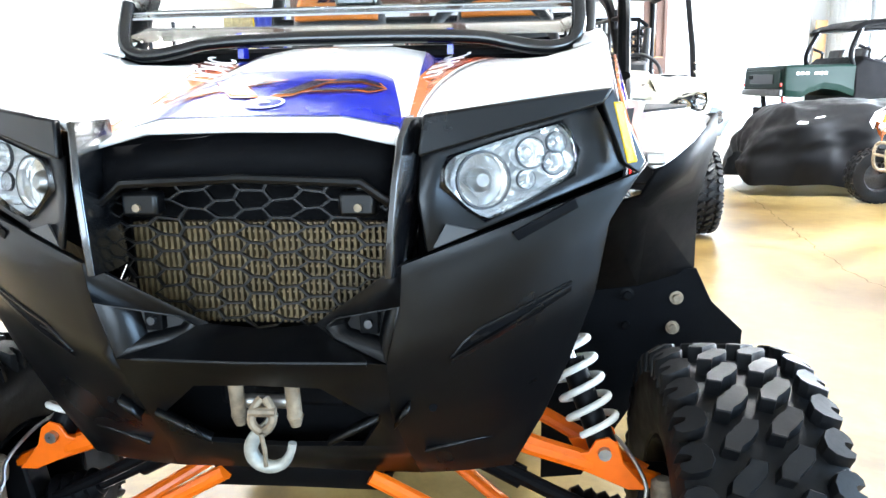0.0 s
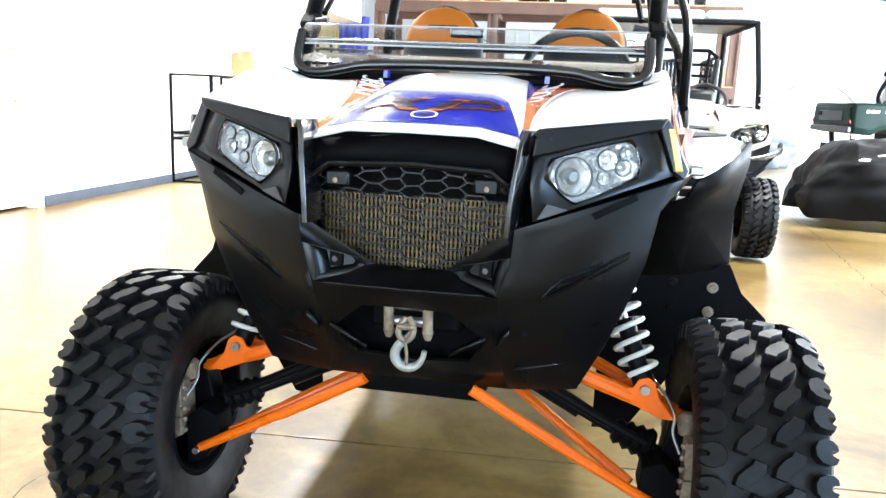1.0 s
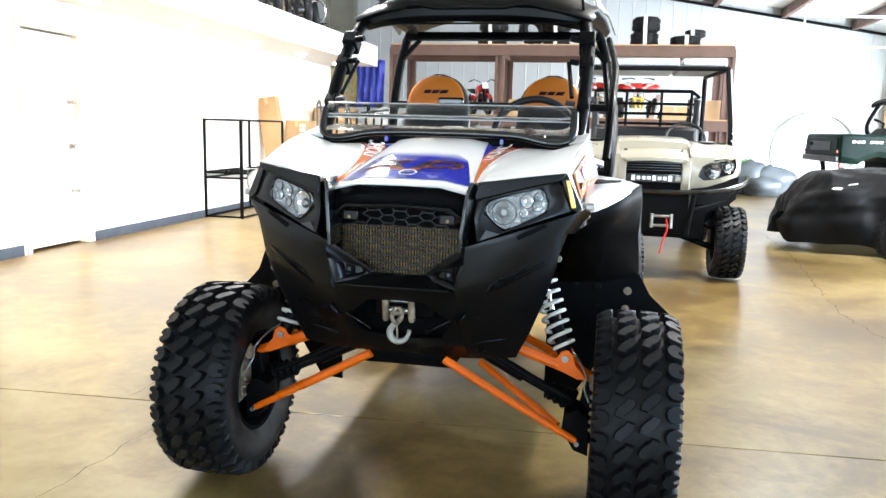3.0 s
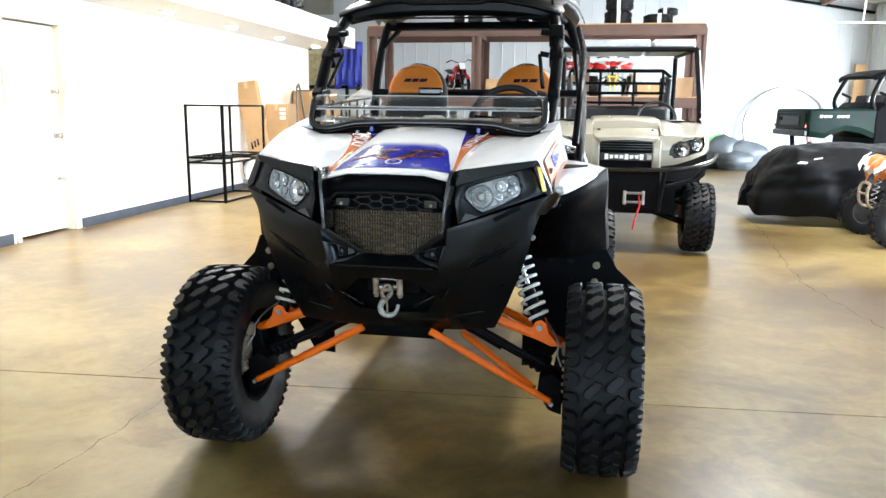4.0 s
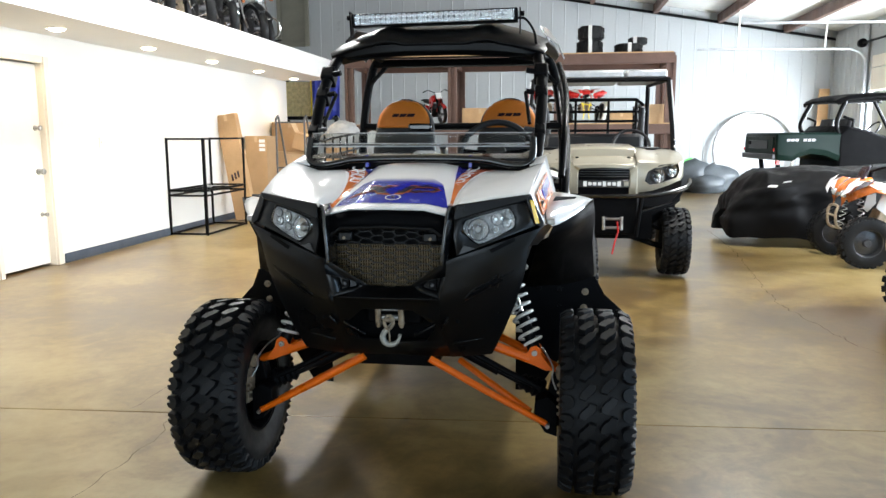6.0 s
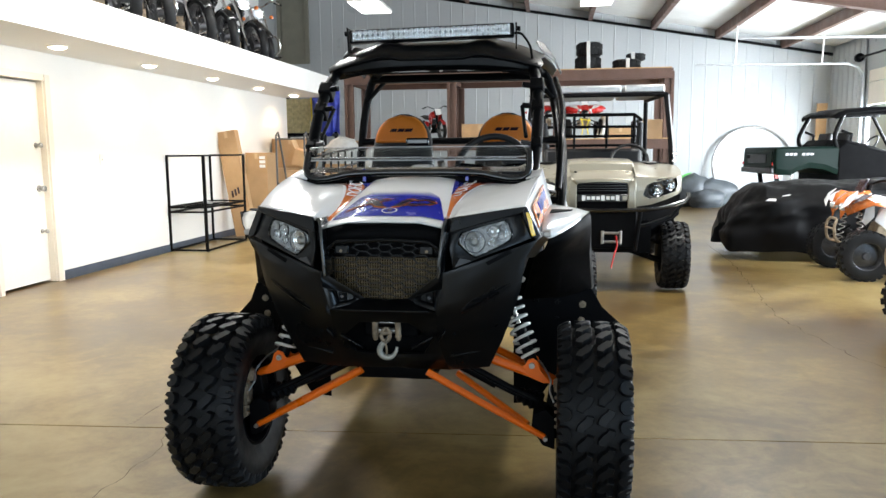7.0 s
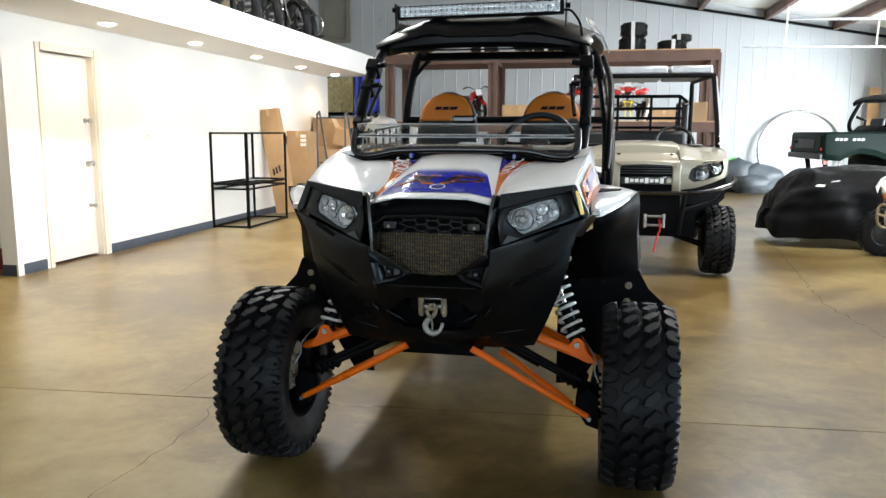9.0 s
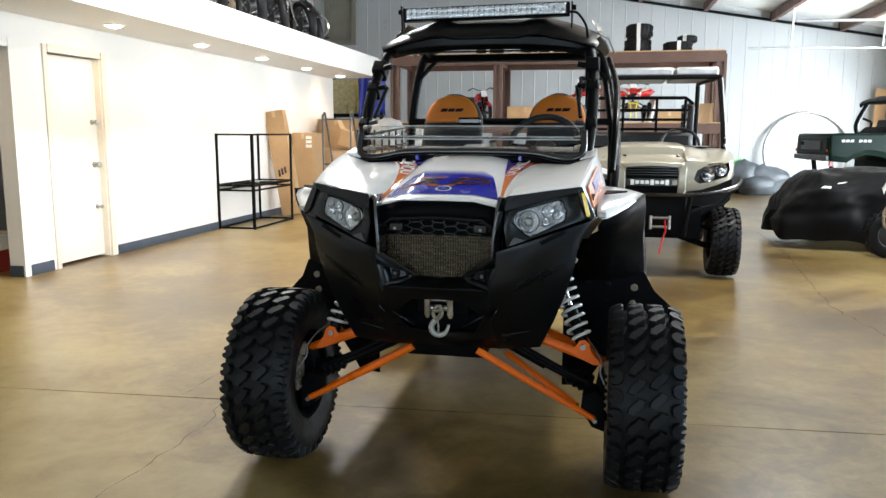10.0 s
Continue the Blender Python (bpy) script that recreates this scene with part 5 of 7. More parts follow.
    bm = B()
    rod(bm, a, a + d * 0.10, 0.024, 14)
    rod(bm, a + d * 0.10, a + d * 0.48, 0.021, 14)
    sh = part("shock_absorber", bm, M["steel_black"], rzr, "black shock body inside a white coil spring")
    part("shaft", rod(B(), a + d * 0.46, b, 0.008, 12), M["chrome"], sh, "polished damper shaft")
    m = axis_to(a, b)
    turns, n = 7.6, 190
    pts = []
    for k in range(n + 1):
        f = k / n
        w = 2 * math.pi * turns * f
        pts.append(m @ Vector((0.038 * math.cos(w), 0.038 * math.sin(w), d.length * (0.09 + 0.82 * f))))
    part("spring", tube(B(), pts, 0.0062, 8), M["spring"], sh, "white coil spring", sharp=80)

# roll cage
cage = part("roll_cage", tube(B(), [V(0.475, 1.36, 1.16), V(0.492, 1.52, 1.36), V(0.496, 1.66, 1.52), V(0.478, 1.80, 1.655), V(0.452, 1.95, 1.735), V(0.452, 2.35, 1.775), V(0.470, 2.72, 1.775), V(0.530, 2.80, 1.72), V(0.580, 2.80, 1.50), V(0.605, 2.80, 1.20), V(0.60, 2.82, 0.80)], 0.025, 12, smooth=4), M["steel_black"], rzr, "black steel roll cage")
bm = tube(B(), [V(-0.475, 1.36, 1.16), V(-0.492, 1.52, 1.36), V(-0.496, 1.66, 1.52), V(-0.478, 1.80, 1.655), V(-0.452, 1.95, 1.735), V(-0.452, 2.35, 1.775), V(-0.470, 2.72, 1.775), V(-0.530, 2.80, 1.72), V(-0.580, 2.80, 1.50), V(-0.605, 2.80, 1.20), V(-0.60, 2.82, 0.80)], 0.025, 12, smooth=4)
part("cage_rail", bm, M["steel_black"], cage)
for name, pts, r in (("front_bar", [(-0.455, 1.93, 1.728), (0.455, 1.93, 1.728)], 0.022), ("rear_bar", [(-0.52, 2.78, 1.745), (0.52, 2.78, 1.745)], 0.025), ("middle_bar", [(-0.588, 2.79, 1.375), (0.588, 2.79, 1.375)], 0.022), ("dash_bar", [(-0.475, 1.40, 1.20), (0.475, 1.40, 1.20)], 0.02), ("low_bar", [(-0.595, 2.81, 1.02), (0.595, 2.81, 1.02)], 0.022)):
    part(name, tube(B(), [V(*p) for p in pts], r, 10), M["steel_black"], cage)
for s in (1, -1):
    part("corner_brace", tube(B(), [V(s * 0.555, 2.79, 1.62), V(s * 0.44, 2.78, 1.735)], 0.014, 8), M["steel_black"], cage)
    if s > 0:
        part("door_bar", tube(B(), [V(s * 0.58, 2.72, 1.60), V(s * 0.60, 2.30, 1.42), V(s * 0.61, 1.95, 1.30), V(s * 0.60, 1.62, 1.05), V(s * 0.56, 1.50, 0.80)], 0.018, 10, smooth=4), M["steel_black"], cage)
        part("door_bar", tube(B(), [V(s * 0.57, 2.70, 1.72), V(s * 0.605, 2.20, 1.55), V(s * 0.60, 1.75, 1.38), V(s * 0.585, 1.55, 1.15)], 0.015, 10, smooth=4), M["steel_black"], cage)
    bm = B()
    for k in range(7):
        z = 0.75 + 0.09 * k
        tube(bm, [V(s * 0.60, 1.62 + 0.02 * k, z), V(s * 0.605, 2.70, z + 0.05)], 0.006, 6)
    for k in range(8):
        y = 1.70 + 0.14 * k
        tube(bm, [V(s * 0.602, y, 0.74), V(s * 0.604, y + 0.04, 1.32)], 0.006, 6)
    part("side_net", bm, M["vinyl"], rzr, "black webbing side net")
    for y, z, tilt, k in ((1.735, 1.595, 44, 1.0), (1.655, 1.500, 46, 0.9), (1.505, 1.340, 50, 0.75)):
        x = 0.492 if z < 1.55 else 0.488
        bm = B()
        box(bm, V(s * x, y, z), (0.062 * k, 0.075 * k, 0.07 * k), pose(0, 0, 0, -tilt, 0, 0))
        cl = part("clamp", bm, M["steel_black"], cage, "black windshield clamp", bevel=0.008)
        part("knob", rod(B(), V(s * (x - 0.03), y - 0.03, z + 0.01), V(s * (x - 0.065), y - 0.035, z + 0.015), 0.013 * k, 10), M["cast_dark"] if k < 0.8 else M["steel_black"], cl)
    part("gas_strut", tube(B(), [V(s * 0.425, 1.63, 1.51), V(s * 0.448, 1.50, 1.375)], 0.0085, 8), M["steel_black"], cage)

# windshield
bm = B()
HALF = [(0.0, 1.322, 1.233), (0.14, 1.322, 1.232), (0.27, 1.322, 1.227), (0.33, 1.322, 1.216), (0.38, 1.322, 1.207), (0.425, 1.324, 1.206), (0.455, 1.330, 1.218), (0.468, 1.344, 1.250), (0.466, 1.372, 1.315)]
edge = [(-x, y, z) for x, y, z in HALF[:0:-1]] + HALF
tube(bm, [V(*p) for p in edge], 0.0145, 10, smooth=4)
ws = part("windshield", bm, M["black_gloss"], rzr, "clear two-piece windshield with a black rubber edge", sharp=70)
bm = B()
tube(bm, [V(x, y - 0.012, z - 0.006) for x, y, z in edge], 0.004, 6, smooth=4)
part("bead", bm, M["steel_black"], ws)


def pane(name, lo, hi, thick):
    rows = []
    for k in range(3):
        z = lo[1] + (hi[1] - lo[1]) * k / 2
        y = lo[0] + (hi[0] - lo[0]) * k / 2
        rows.append([V(x / 10 * 0.468, y, z) for x in range(-10, 11)])
    ob = part(name, loft(B(), rows), M["shield"], ws, "clear polycarbonate pane", thick=thick)
    ob.visible_shadow = False
    return ob


pane("pane", (1.332, 1.236), (1.400, 1.338), 0.005)
for y, z, r in ((1.362, 1.282, 0.0022), (1.370, 1.294, 0.0014), (1.396, 1.337, 0.0018)):
    part("clear_edge", tube(B(), [V(-0.462, y, z), V(0.462, y, z)], r, 8), M["edge_clear"], ws, "bright sawn edge of the clear pane")

rows = [[V(x / 10 * 0.466, y, z) for x in range(-10, 11)] for y, z in ((1.360, 1.284), (1.380, 1.311), (1.394, 1.336))]
fold = part("folded_band", loft(B(), rows), M["band"], ws, "folded clear band across the windshield", thick=0.006)
fold.visible_shadow = False
part("top_edge", tube(B(), [V(-0.42, 1.802, 1.682), V(0.42, 1.802, 1.682)], 0.004, 6), M["steel_black"], ws)

# roof
rows = []
for y, e, ze, zc in ((1.765, 0.500, 1.695, 1.742), (1.80, 0.515, 1.715, 1.775), (1.90, 0.500, 1.752, 1.822), (2.10, 0.520, 1.790, 1.862), (2.45, 0.550, 1.800, 1.885), (2.85, 0.575, 1.792, 1.880), (2.95, 0.560, 1.775, 1.850)):
    row = []
    for k in range(-10, 11):
        u = k / 10
        a = abs(u)
        z = zc - (zc - ze) * (max(0, a - 0.55) / 0.45) ** 1.4 + (0.012 if 0.35 < a < 0.6 else 0)
        row.append(V(u * e, y + 0.05 * a ** 4, z))
    rows.append(row)
part("roof", loft(B(), rows), M["roof_black"], rzr, "black moulded plastic roof", thick=0.014, sharp=40, bevel=0.003)
for s in (1, -1):
    bm = B()
    plate(bm, [V(s * x, y, z) for x, y, z in ((0.505, 2.1, 1.79), (0.56, 2.5, 1.80), (0.60, 2.9, 1.76), (0.56, 2.95, 1.86), (0.50, 2.6, 1.895), (0.47, 2.2, 1.86))], (s * 0.006, 0, 0.01))
    part("roof_wing", bm, M["black"], rzr, bevel=0.004)

rows = [[V(x / 8 * e, y + 0.05 * abs(x / 8) ** 3, z - 0.030 * abs(x / 8) ** 3) for x in range(-8, 9)] for e, y, z in ((0.452, 1.800, 1.690), (0.470, 1.775, 1.712), (0.490, 1.775, 1.742), (0.470, 1.86, 1.79))]
part("visor", loft(B(), rows), M["roof_black"], rzr, "black visor under the roof's front edge", thick=0.006, sharp=30)
# light bar
bar = part("light_bar", box(B(), V(-0.02, 1.915, 1.873), (0.79, 0.062, 0.062), pose(0, 0, 0, 0, -0.8, 0)), M["steel_black"], rzr, "long LED light bar on the roof", bevel=0.006)
tilt = Matrix.Translation(V(-0.02, 1.883, 1.873)) @ pose(0, 0, 0, 0, -0.8, 0)
bm = B()
box(bm, (0, 0, 0), (0.755, 0.004, 0.046), None)
bmesh.ops.transform(bm, matrix=tilt, verts=bm.verts)
part("reflector_board", bm, M["mirror_bowl"], bar, "bright reflector board")
n = 30
cell = lathe(B(), [(0.0122, -0.001), (0.0108, 0.0), (0.006, 0.010), (0.002, 0.012)], pose(0, 0, 0, -90, 0, 0), 12)
shared = part("led_cup", cell, M["chrome"], bar, "small chrome LED cup")
shared.matrix_basis = tilt @ Matrix.Translation((-0.3625, -0.014, 0.0118))
for k in range(1, 2 * n):
    o = new("led_cup", shared.data)
    o.parent = bar
    o["label"] = "small chrome LED cup"
    o.matrix_basis = tilt @ Matrix.Translation((-0.3625 + 0.025 * (k % n), -0.014, 0.0118 if k < n else -0.0118))
bm = B()
box(bm, (0, -0.018, 0), (0.758, 0.002, 0.048))
bmesh.ops.transform(bm, matrix=tilt, verts=bm.verts)
cov = part("cover", bm, M["lens"], bar)
cov.visible_shadow = False
for s in (1, -1):
    bm = B()
    plate(bm, [V(-0.02 + s * 0.402, y, z) for y, z in ((1.885, 1.91), (1.94, 1.91), (1.96, 1.80), (1.905, 1.79))], (s * 0.006, 0, 0))
    br = part("bracket", bm, M["steel_black"], bar)
    part("bolt", rod(B(), V(-0.02 + s * 0.404, 1.915, 1.885), V(-0.02 + s * 0.424, 1.915, 1.885), 0.012, 10), M["steel_black"], br)
part("cable", tube(B(), [V(0.37, 1.94, 1.87), V(0.41, 1.92, 1.86), V(0.45, 1.87, 1.80), V(0.462, 1.84, 1.74)], 0.006, 6, smooth=4), M["steel_black"], bar)

# seats, steering wheel, dash
for s in (1, -1):
    cx = s * 0.300
    rows = []
    for k in range(25):
        f = k / 24
        z = 0.90 + 0.63 * f
        w = 0.215 - 0.06 * f if f < 0.72 else 0.171 * math.sqrt(max(0.0, 1 - ((f - 0.72) / 0.285) ** 2.1))
        d = 0.065 if f < 0.85 else 0.05
        y = 2.48 + 0.16 * f
        rows.append([V(cx + w * math.cos(a) * (1 if abs(math.cos(a)) > 0.02 else 1), y + d * math.sin(a) * abs(math.sin(a)) ** 0.2, z) for a in (2 * math.pi * i / 20 for i in range(20))])
    seat = part("seat", loft(B(), rows, True, True), M["vinyl"], rzr, "black bucket seat with an orange headrest panel", sharp=60)
    rows = []
    for k in range(11):
        f = k / 10
        z = 1.368 + 0.150 * f
        w = 0.146 * math.sqrt(max(0.0004, 1 - f ** 2.3)) + 0.004
        y = 2.48 + 0.16 * (z - 0.90) / 0.63
        rows.append([V(cx + w * u / 8, y - 0.070 + 0.022 * (u / 8) ** 2 + 0.010 * f ** 2.5, z) for u in range(-8, 9)])
    hp = part("headrest_panel", loft(B(), rows), M["orange_seat"], seat, "orange vinyl headrest panel", thick=0.016, sharp=60, offset=0)
    bm = B()
    for u0, u1 in ((-0.066, -0.030), (-0.024, 0.012), (0.018, 0.060)):
        yy = 2.48 + 0.16 * (1.437 - 0.90) / 0.63 - 0.080
        plate(bm, [V(cx + u0, yy, 1.428), V(cx + u1, yy, 1.428), V(cx + u1 + 0.010, yy + 0.005, 1.446), V(cx + u0 + 0.010, yy + 0.005, 1.446)], (0, -0.003, 0))
    part("emblem", bm, M["decal_dark"], hp, "dark emblem bars")
    bm = B()
    box(bm, V(cx, 2.30, 0.84), (0.42, 0.45, 0.14))
    part("seat_base", bm, M["vinyl"], seat, bevel=0.03)
sw = Matrix.Translation(V(0.275, 1.92, 1.235)) @ pose(0, 0, 0, 62, 0, 0)
bm = tube(B(), [sw @ Vector((0.172 * math.cos(a), 0.172 * math.sin(a), 0)) for a in (2 * math.pi * i / 40 for i in range(40))], 0.016, 10, closed=True)
st = part("steering_wheel", bm, M["vinyl"], rzr, "black three-spoke steering wheel", sharp=70)
bm = B()
for a in (0.1, math.pi - 0.1, 1.5 * math.pi):
    tube(bm, [sw @ Vector((0.03 * math.cos(a), 0.03 * math.sin(a), 0)), sw @ Vector((0.165 * math.cos(a), 0.165 * math.sin(a), 0))], 0.012, 6)
lathe(bm, [(0.0, 0.03), (0.045, 0.025), (0.055, 0.0), (0.04, -0.03), (0.03, -0.22), (0.0, -0.22)], sw, 16)
part("hub", bm, M["black_gloss"], st)
rows = [[V(x, y, z) for x in (-0.5, -0.42, -0.2, 0, 0.2, 0.42, 0.5)] for y, z in ((1.40, 1.10), (1.44, 1.17), (1.56, 1.19), (1.66, 1.16), (1.70, 1.0), (1.70, 0.75))]
part("dashboard", loft(B(), rows), M["black"], rzr, "black plastic dashboard", thick=0.01, sharp=50)
part("gauge_pod", ball(B(), V(-0.02, 1.62, 1.20), (0.085, 0.07, 0.066), 14), M["white"], rzr, "pale rounded gauge pod")
bm = B()
box(bm, V(-0.09, 1.90, 1.365), (0.115, 0.03, 0.035))
part("mirror", bm, M["black_gloss"], rzr, "small black rear-view mirror", bevel=0.01)
part("shift_lever", tube(B(), [V(0.06, 1.80, 1.02), V(0.05, 1.78, 1.20), V(0.045, 1.75, 1.27)], [0.010, 0.010, 0.018], 10), M["steel"], rzr)

# rear body and cargo bed
rows = [[V(x, y, z) for x, z in ((-0.62, 0.78), (-0.66, 0.95), (-0.62, 1.06), (-0.50, 1.10), (0.50, 1.10), (0.62, 1.06), (0.66, 0.95), (0.62, 0.78))] for y in (2.80, 3.05, 3.45)]
part("cargo_bed", loft(B(), rows), M["white"], rzr, "white rear body and cargo bed", thick=0.01, sharp=40, bevel=0.01)
bm = both([[(0.60, 1.52, 0.62), (0.62, 2.75, 0.62), (0.62, 2.78, 0.80), (0.60, 1.60, 0.80)], [(0.58, 1.50, 0.42), (0.60, 2.75, 0.42), (0.62, 2.75, 0.62), (0.60, 1.52, 0.62)]])
part("rocker", bm, M["liner"], rzr, thick=0.008)
bm = B()
for s in (1, -1):
    tube(bm, [V(s * 0.30, 2.6, 0.42), V(s * 0.60, 3.1, 0.35)], 0.025, 8)
    tube(bm, [V(s * 0.25, 3.2, 0.50), V(s * 0.62, 3.1, 0.40)], 0.018, 8)
part("rear_arm", bm, M["orange"], rzr)


# ---- along the left wall ----
rack = thing("display_rack", (-4.42, 8.29, 0), "empty black steel display rack with a mesh tray", "rack")
X0, X1, Y0, Y1 = -0.262, 0.255, -0.60, 0.68
for x, y, h in ((X0, Y0, 1.29), (X1, Y0, 1.29), (X1, Y1, 1.29), (X0, Y1, 1.29)):
    part("post", box(B(), (x, y, h / 2), (0.028, 0.028, h)), M["steel_black"], rack, bevel=0.003)
part("post", box(B(), (X1 - 0.04, Y0 + 0.05, 0.64), (0.024, 0.024, 1.27)), M["steel_black"], rack, bevel=0.003)
for name, z in (("top_rail", 1.277), ("tray_rail", 0.60), ("tray_rail", 0.53), ("foot_rail", 0.02)):
    for a, b in (((X0, Y0), (X1, Y0)), ((X1, Y0), (X1, Y1)), ((X1, Y1), (X0, Y1)), ((X0, Y1), (X0, Y0))):
        if z > 1 and a == (X0, Y1):
            continue
        bm = B()
        box(bm, ((a[0] + b[0]) / 2, (a[1] + b[1]) / 2, z), (abs(b[0] - a[0]) + 0.024, abs(b[1] - a[1]) + 0.024, 0.024))
        part(name, bm, M["steel_black"], rack)
bm = B()
for k in range(22):
    y = Y0 + 0.03 + k * 0.053
    box(bm, (0, y, 0.585), (0.50, 0.006, 0.006))
for k in range(9):
    box(bm, (-0.235 + 0.0585 * k, 0.03, 0.578), (0.006, 1.22, 0.006))
part("tray_mesh", bm, M["steel_black"], rack, "black wire tray")
part("bracket", box(B(), (-0.05, 0.1, 0.615), (0.12, 0.2, 0.02), pose(0, 0, 0, 0, 8, 20)), M["decal_grey"], rack)


def carton(at, size, turn=0.0, lean=None, material=None, label="closed brown cardboard carton", flaps=False, marks=0):
    """A cardboard box with its taped seam and, if open, its flaps."""
    ob = thing("carton", at, label, "box", turn=turn)
    if lean:
        ob.matrix_world = pose(*at, lean[0], lean[1], turn)
    sx, sy, sz = size
    material = material or M["card"]
    part("body", box(B(), (0, 0, sz / 2), size), material, ob, bevel=0.004)
    part("tape", box(B(), (0, -sy / 2 - 0.001, sz - 0.05), (0.05, 0.002, 0.1)), M["card_light"], ob)
    part("seam", box(B(), (0, 0, sz + 0.0008), (sx * 0.98, 0.05, 0.0016)), M["card_light"], ob)
    for k in range(marks):
        part("label", box(B(), (sx / 2 - 0.08, -sy / 2 - 0.002, sz - 0.08 - 0.07 * k), (0.10, 0.003, 0.05)), M["tape"], ob, "white shipping label")
    if flaps:
        for s in (1, -1):
            bm = B()
            plate(bm, [(s * sx / 2, -sy / 2, sz), (s * sx / 2, sy / 2, sz), (s * (sx / 2 + 0.12), sy / 2, sz + 0.14), (s * (sx / 2 + 0.12), -sy / 2, sz + 0.14)], (0, 0, 0.004))
            part("flap", bm, M["card_light"], ob)
    return ob


tall = carton((-4.34, 9.42, 0.035), (0.30, 0.16, 1.62), 4, (0, -9), label="tall narrow carton leaning on the white wall", marks=0)
bm = B()
for k in range(3):
    box(bm, (0.03 - 0.05 * k, -0.082, 0.70 - 0.02 * k), (0.03, 0.003, 0.10))
part("print", bm, M["decal_dark"], tall, "dark printed bars")
carton((-4.465, 10.41, 0), (0.37, 0.40, 1.305), 0, label="large flat upright cardboard carton with white labels", marks=3)
carton((-4.33, 11.70, 1.03), (0.66, 0.5, 0.52), 1, label="brown carton on top of the stacked goods")
carton((-4.33, 11.70, 0), (0.66, 0.55, 0.52), 0)
carton((-4.34, 11.70, 0.525), (0.62, 0.5, 0.50), 2, material=M["card_light"])
carton((-4.06, 11.17, 0), (0.40, 0.34, 0.56), 0)
carton((-4.08, 11.17, 0.565), (0.42, 0.36, 0.42), 3, material=M["card_light"], label="pale carton stacked behind the cart")
carton((-3.97, 11.17, 1.06), (0.40, 0.34, 0.27), 8, lean=(4, 17), label="open brown carton tipped on the stack", flaps=True)
carton((-3.55, 11.75, 0), (0.62, 0.5, 0.46), 8)
carton((-3.50, 11.75, 0.465), (0.5, 0.42, 0.34), -6, material=M["card_light"])
carton((-3.45, 11.70, 0.81), (0.50, 0.40, 0.28), 4, label="brown carton under a wrapped bundle")
carton((-2.85, 11.6, 0), (0.55, 0.5, 0.55), 4)
carton((-2.85, 11.6, 0.555), (0.42, 0.4, 0.38), -12, label="brown carton under a wrapped bundle")
carton((-2.25, 11.65, 0), (0.5, 0.45, 0.8), 3, material=M["card_light"])
carton((-5.28, 4.42, 0), (0.36, 0.36, 0.20), 0, material=M["maroon"], label="red carton on the floor of the side room")
carton((-5.28, 4.42, 0.205), (0.36, 0.36, 0.14), 4, material=M["tape"], label="white carton on a red carton")

cart = thing("step_cart", (-3.795, 10.22, 0), "grey tubular stock cart with hooped handles", "cart")
for sx in (-0.235, 0.235):
    bm = B()
    tube(bm, [(sx, -0.22, 0.06), (sx, -0.22, 1.45), (sx, -0.205, 1.56), (sx, -0.15, 1.61), (sx, -0.08, 1.55), (sx, 0.20, 0.85), (sx, 0.46, 0.06)], 0.017, 8, smooth=5)
    part("side_hoop", bm, M["insert_grey"], cart, "dark grey bent tube")
for k, z in enumerate((0.24, 0.52, 0.80, 1.52)):
    part("rung", rod(B(), (-0.235, -0.22, z), (0.235, -0.22, z), 0.013, 8), M["insert_grey"], cart)
part("deck", box(B(), (0, 0.10, 0.22), (0.45, 0.5, 0.03)), M["steel_black"], cart)
for sx in (-0.235, 0.235):
    for y in (-0.22, 0.45):
        bm = lathe(B(), [(0.0, -0.015), (0.045, -0.015), (0.05, 0.0), (0.045, 0.015), (0.0, 0.015)], Matrix.Translation((sx, y, 0.05)) @ pose(0, 0, 0, 0, 90, 0), 14)
        part("caster", bm, M["rubber"], cart)

store = thing("storage_rack", (-4.75, 13.6, 0), "black steel rack with pale bundled goods and a blue tarp", "rack")
for x in (-0.5, 0.55):
    for y in (-0.4, 0.4):
        part("post", box(B(), (x, y, 1.3), (0.06, 0.06, 2.6)), M["steel_black"], store)
for z in (0.5, 1.66, 2.5):
    part("shelf", box(B(), (0.02, 0, z), (1.15, 0.86, 0.06)), M["steel_black"], store)
part("edge_guard", box(B(), (0.30, -0.40, 2.1), (0.05, 0.04, 0.84)), M["yellow"], store, "pale yellow post guard")
bund = thing("bundle", (-4.80, 13.55, 1.69), "pale straw-coloured bundles stacked on the storage rack", "bundle")
rnd = random.Random(4)
for r in range(8):
    for c in range(3):
        w = 0.164 + rnd.uniform(-0.004, 0.003)
        part("pack", box(B(), (c * 0.168 - 0.168 + rnd.uniform(-0.006, 0.006), rnd.uniform(-0.02, 0.02), 0.045 + r * 0.086), (w, 0.55, 0.0845)), M["straw"], bund, bevel=0.006)
tarp = thing("blue_tarp", (-4.28, 13.10, 1.12), "blue tarpaulin hanging from the storage rack", "tarp")
rows = []
for k in range(14):
    x = -0.15 + 0.58 * k / 13
    rows.append([(x, 0.05 * math.sin(k * 2.1 + 0.4 * j), 1.40 - (0.86 + 0.05 * math.sin(k)) * j / 8) for j in range(9)])
part("sheet", loft(B(), rows), M["tarp"], tarp, thick=0.004, sharp=80)
rnd = random.Random(9)
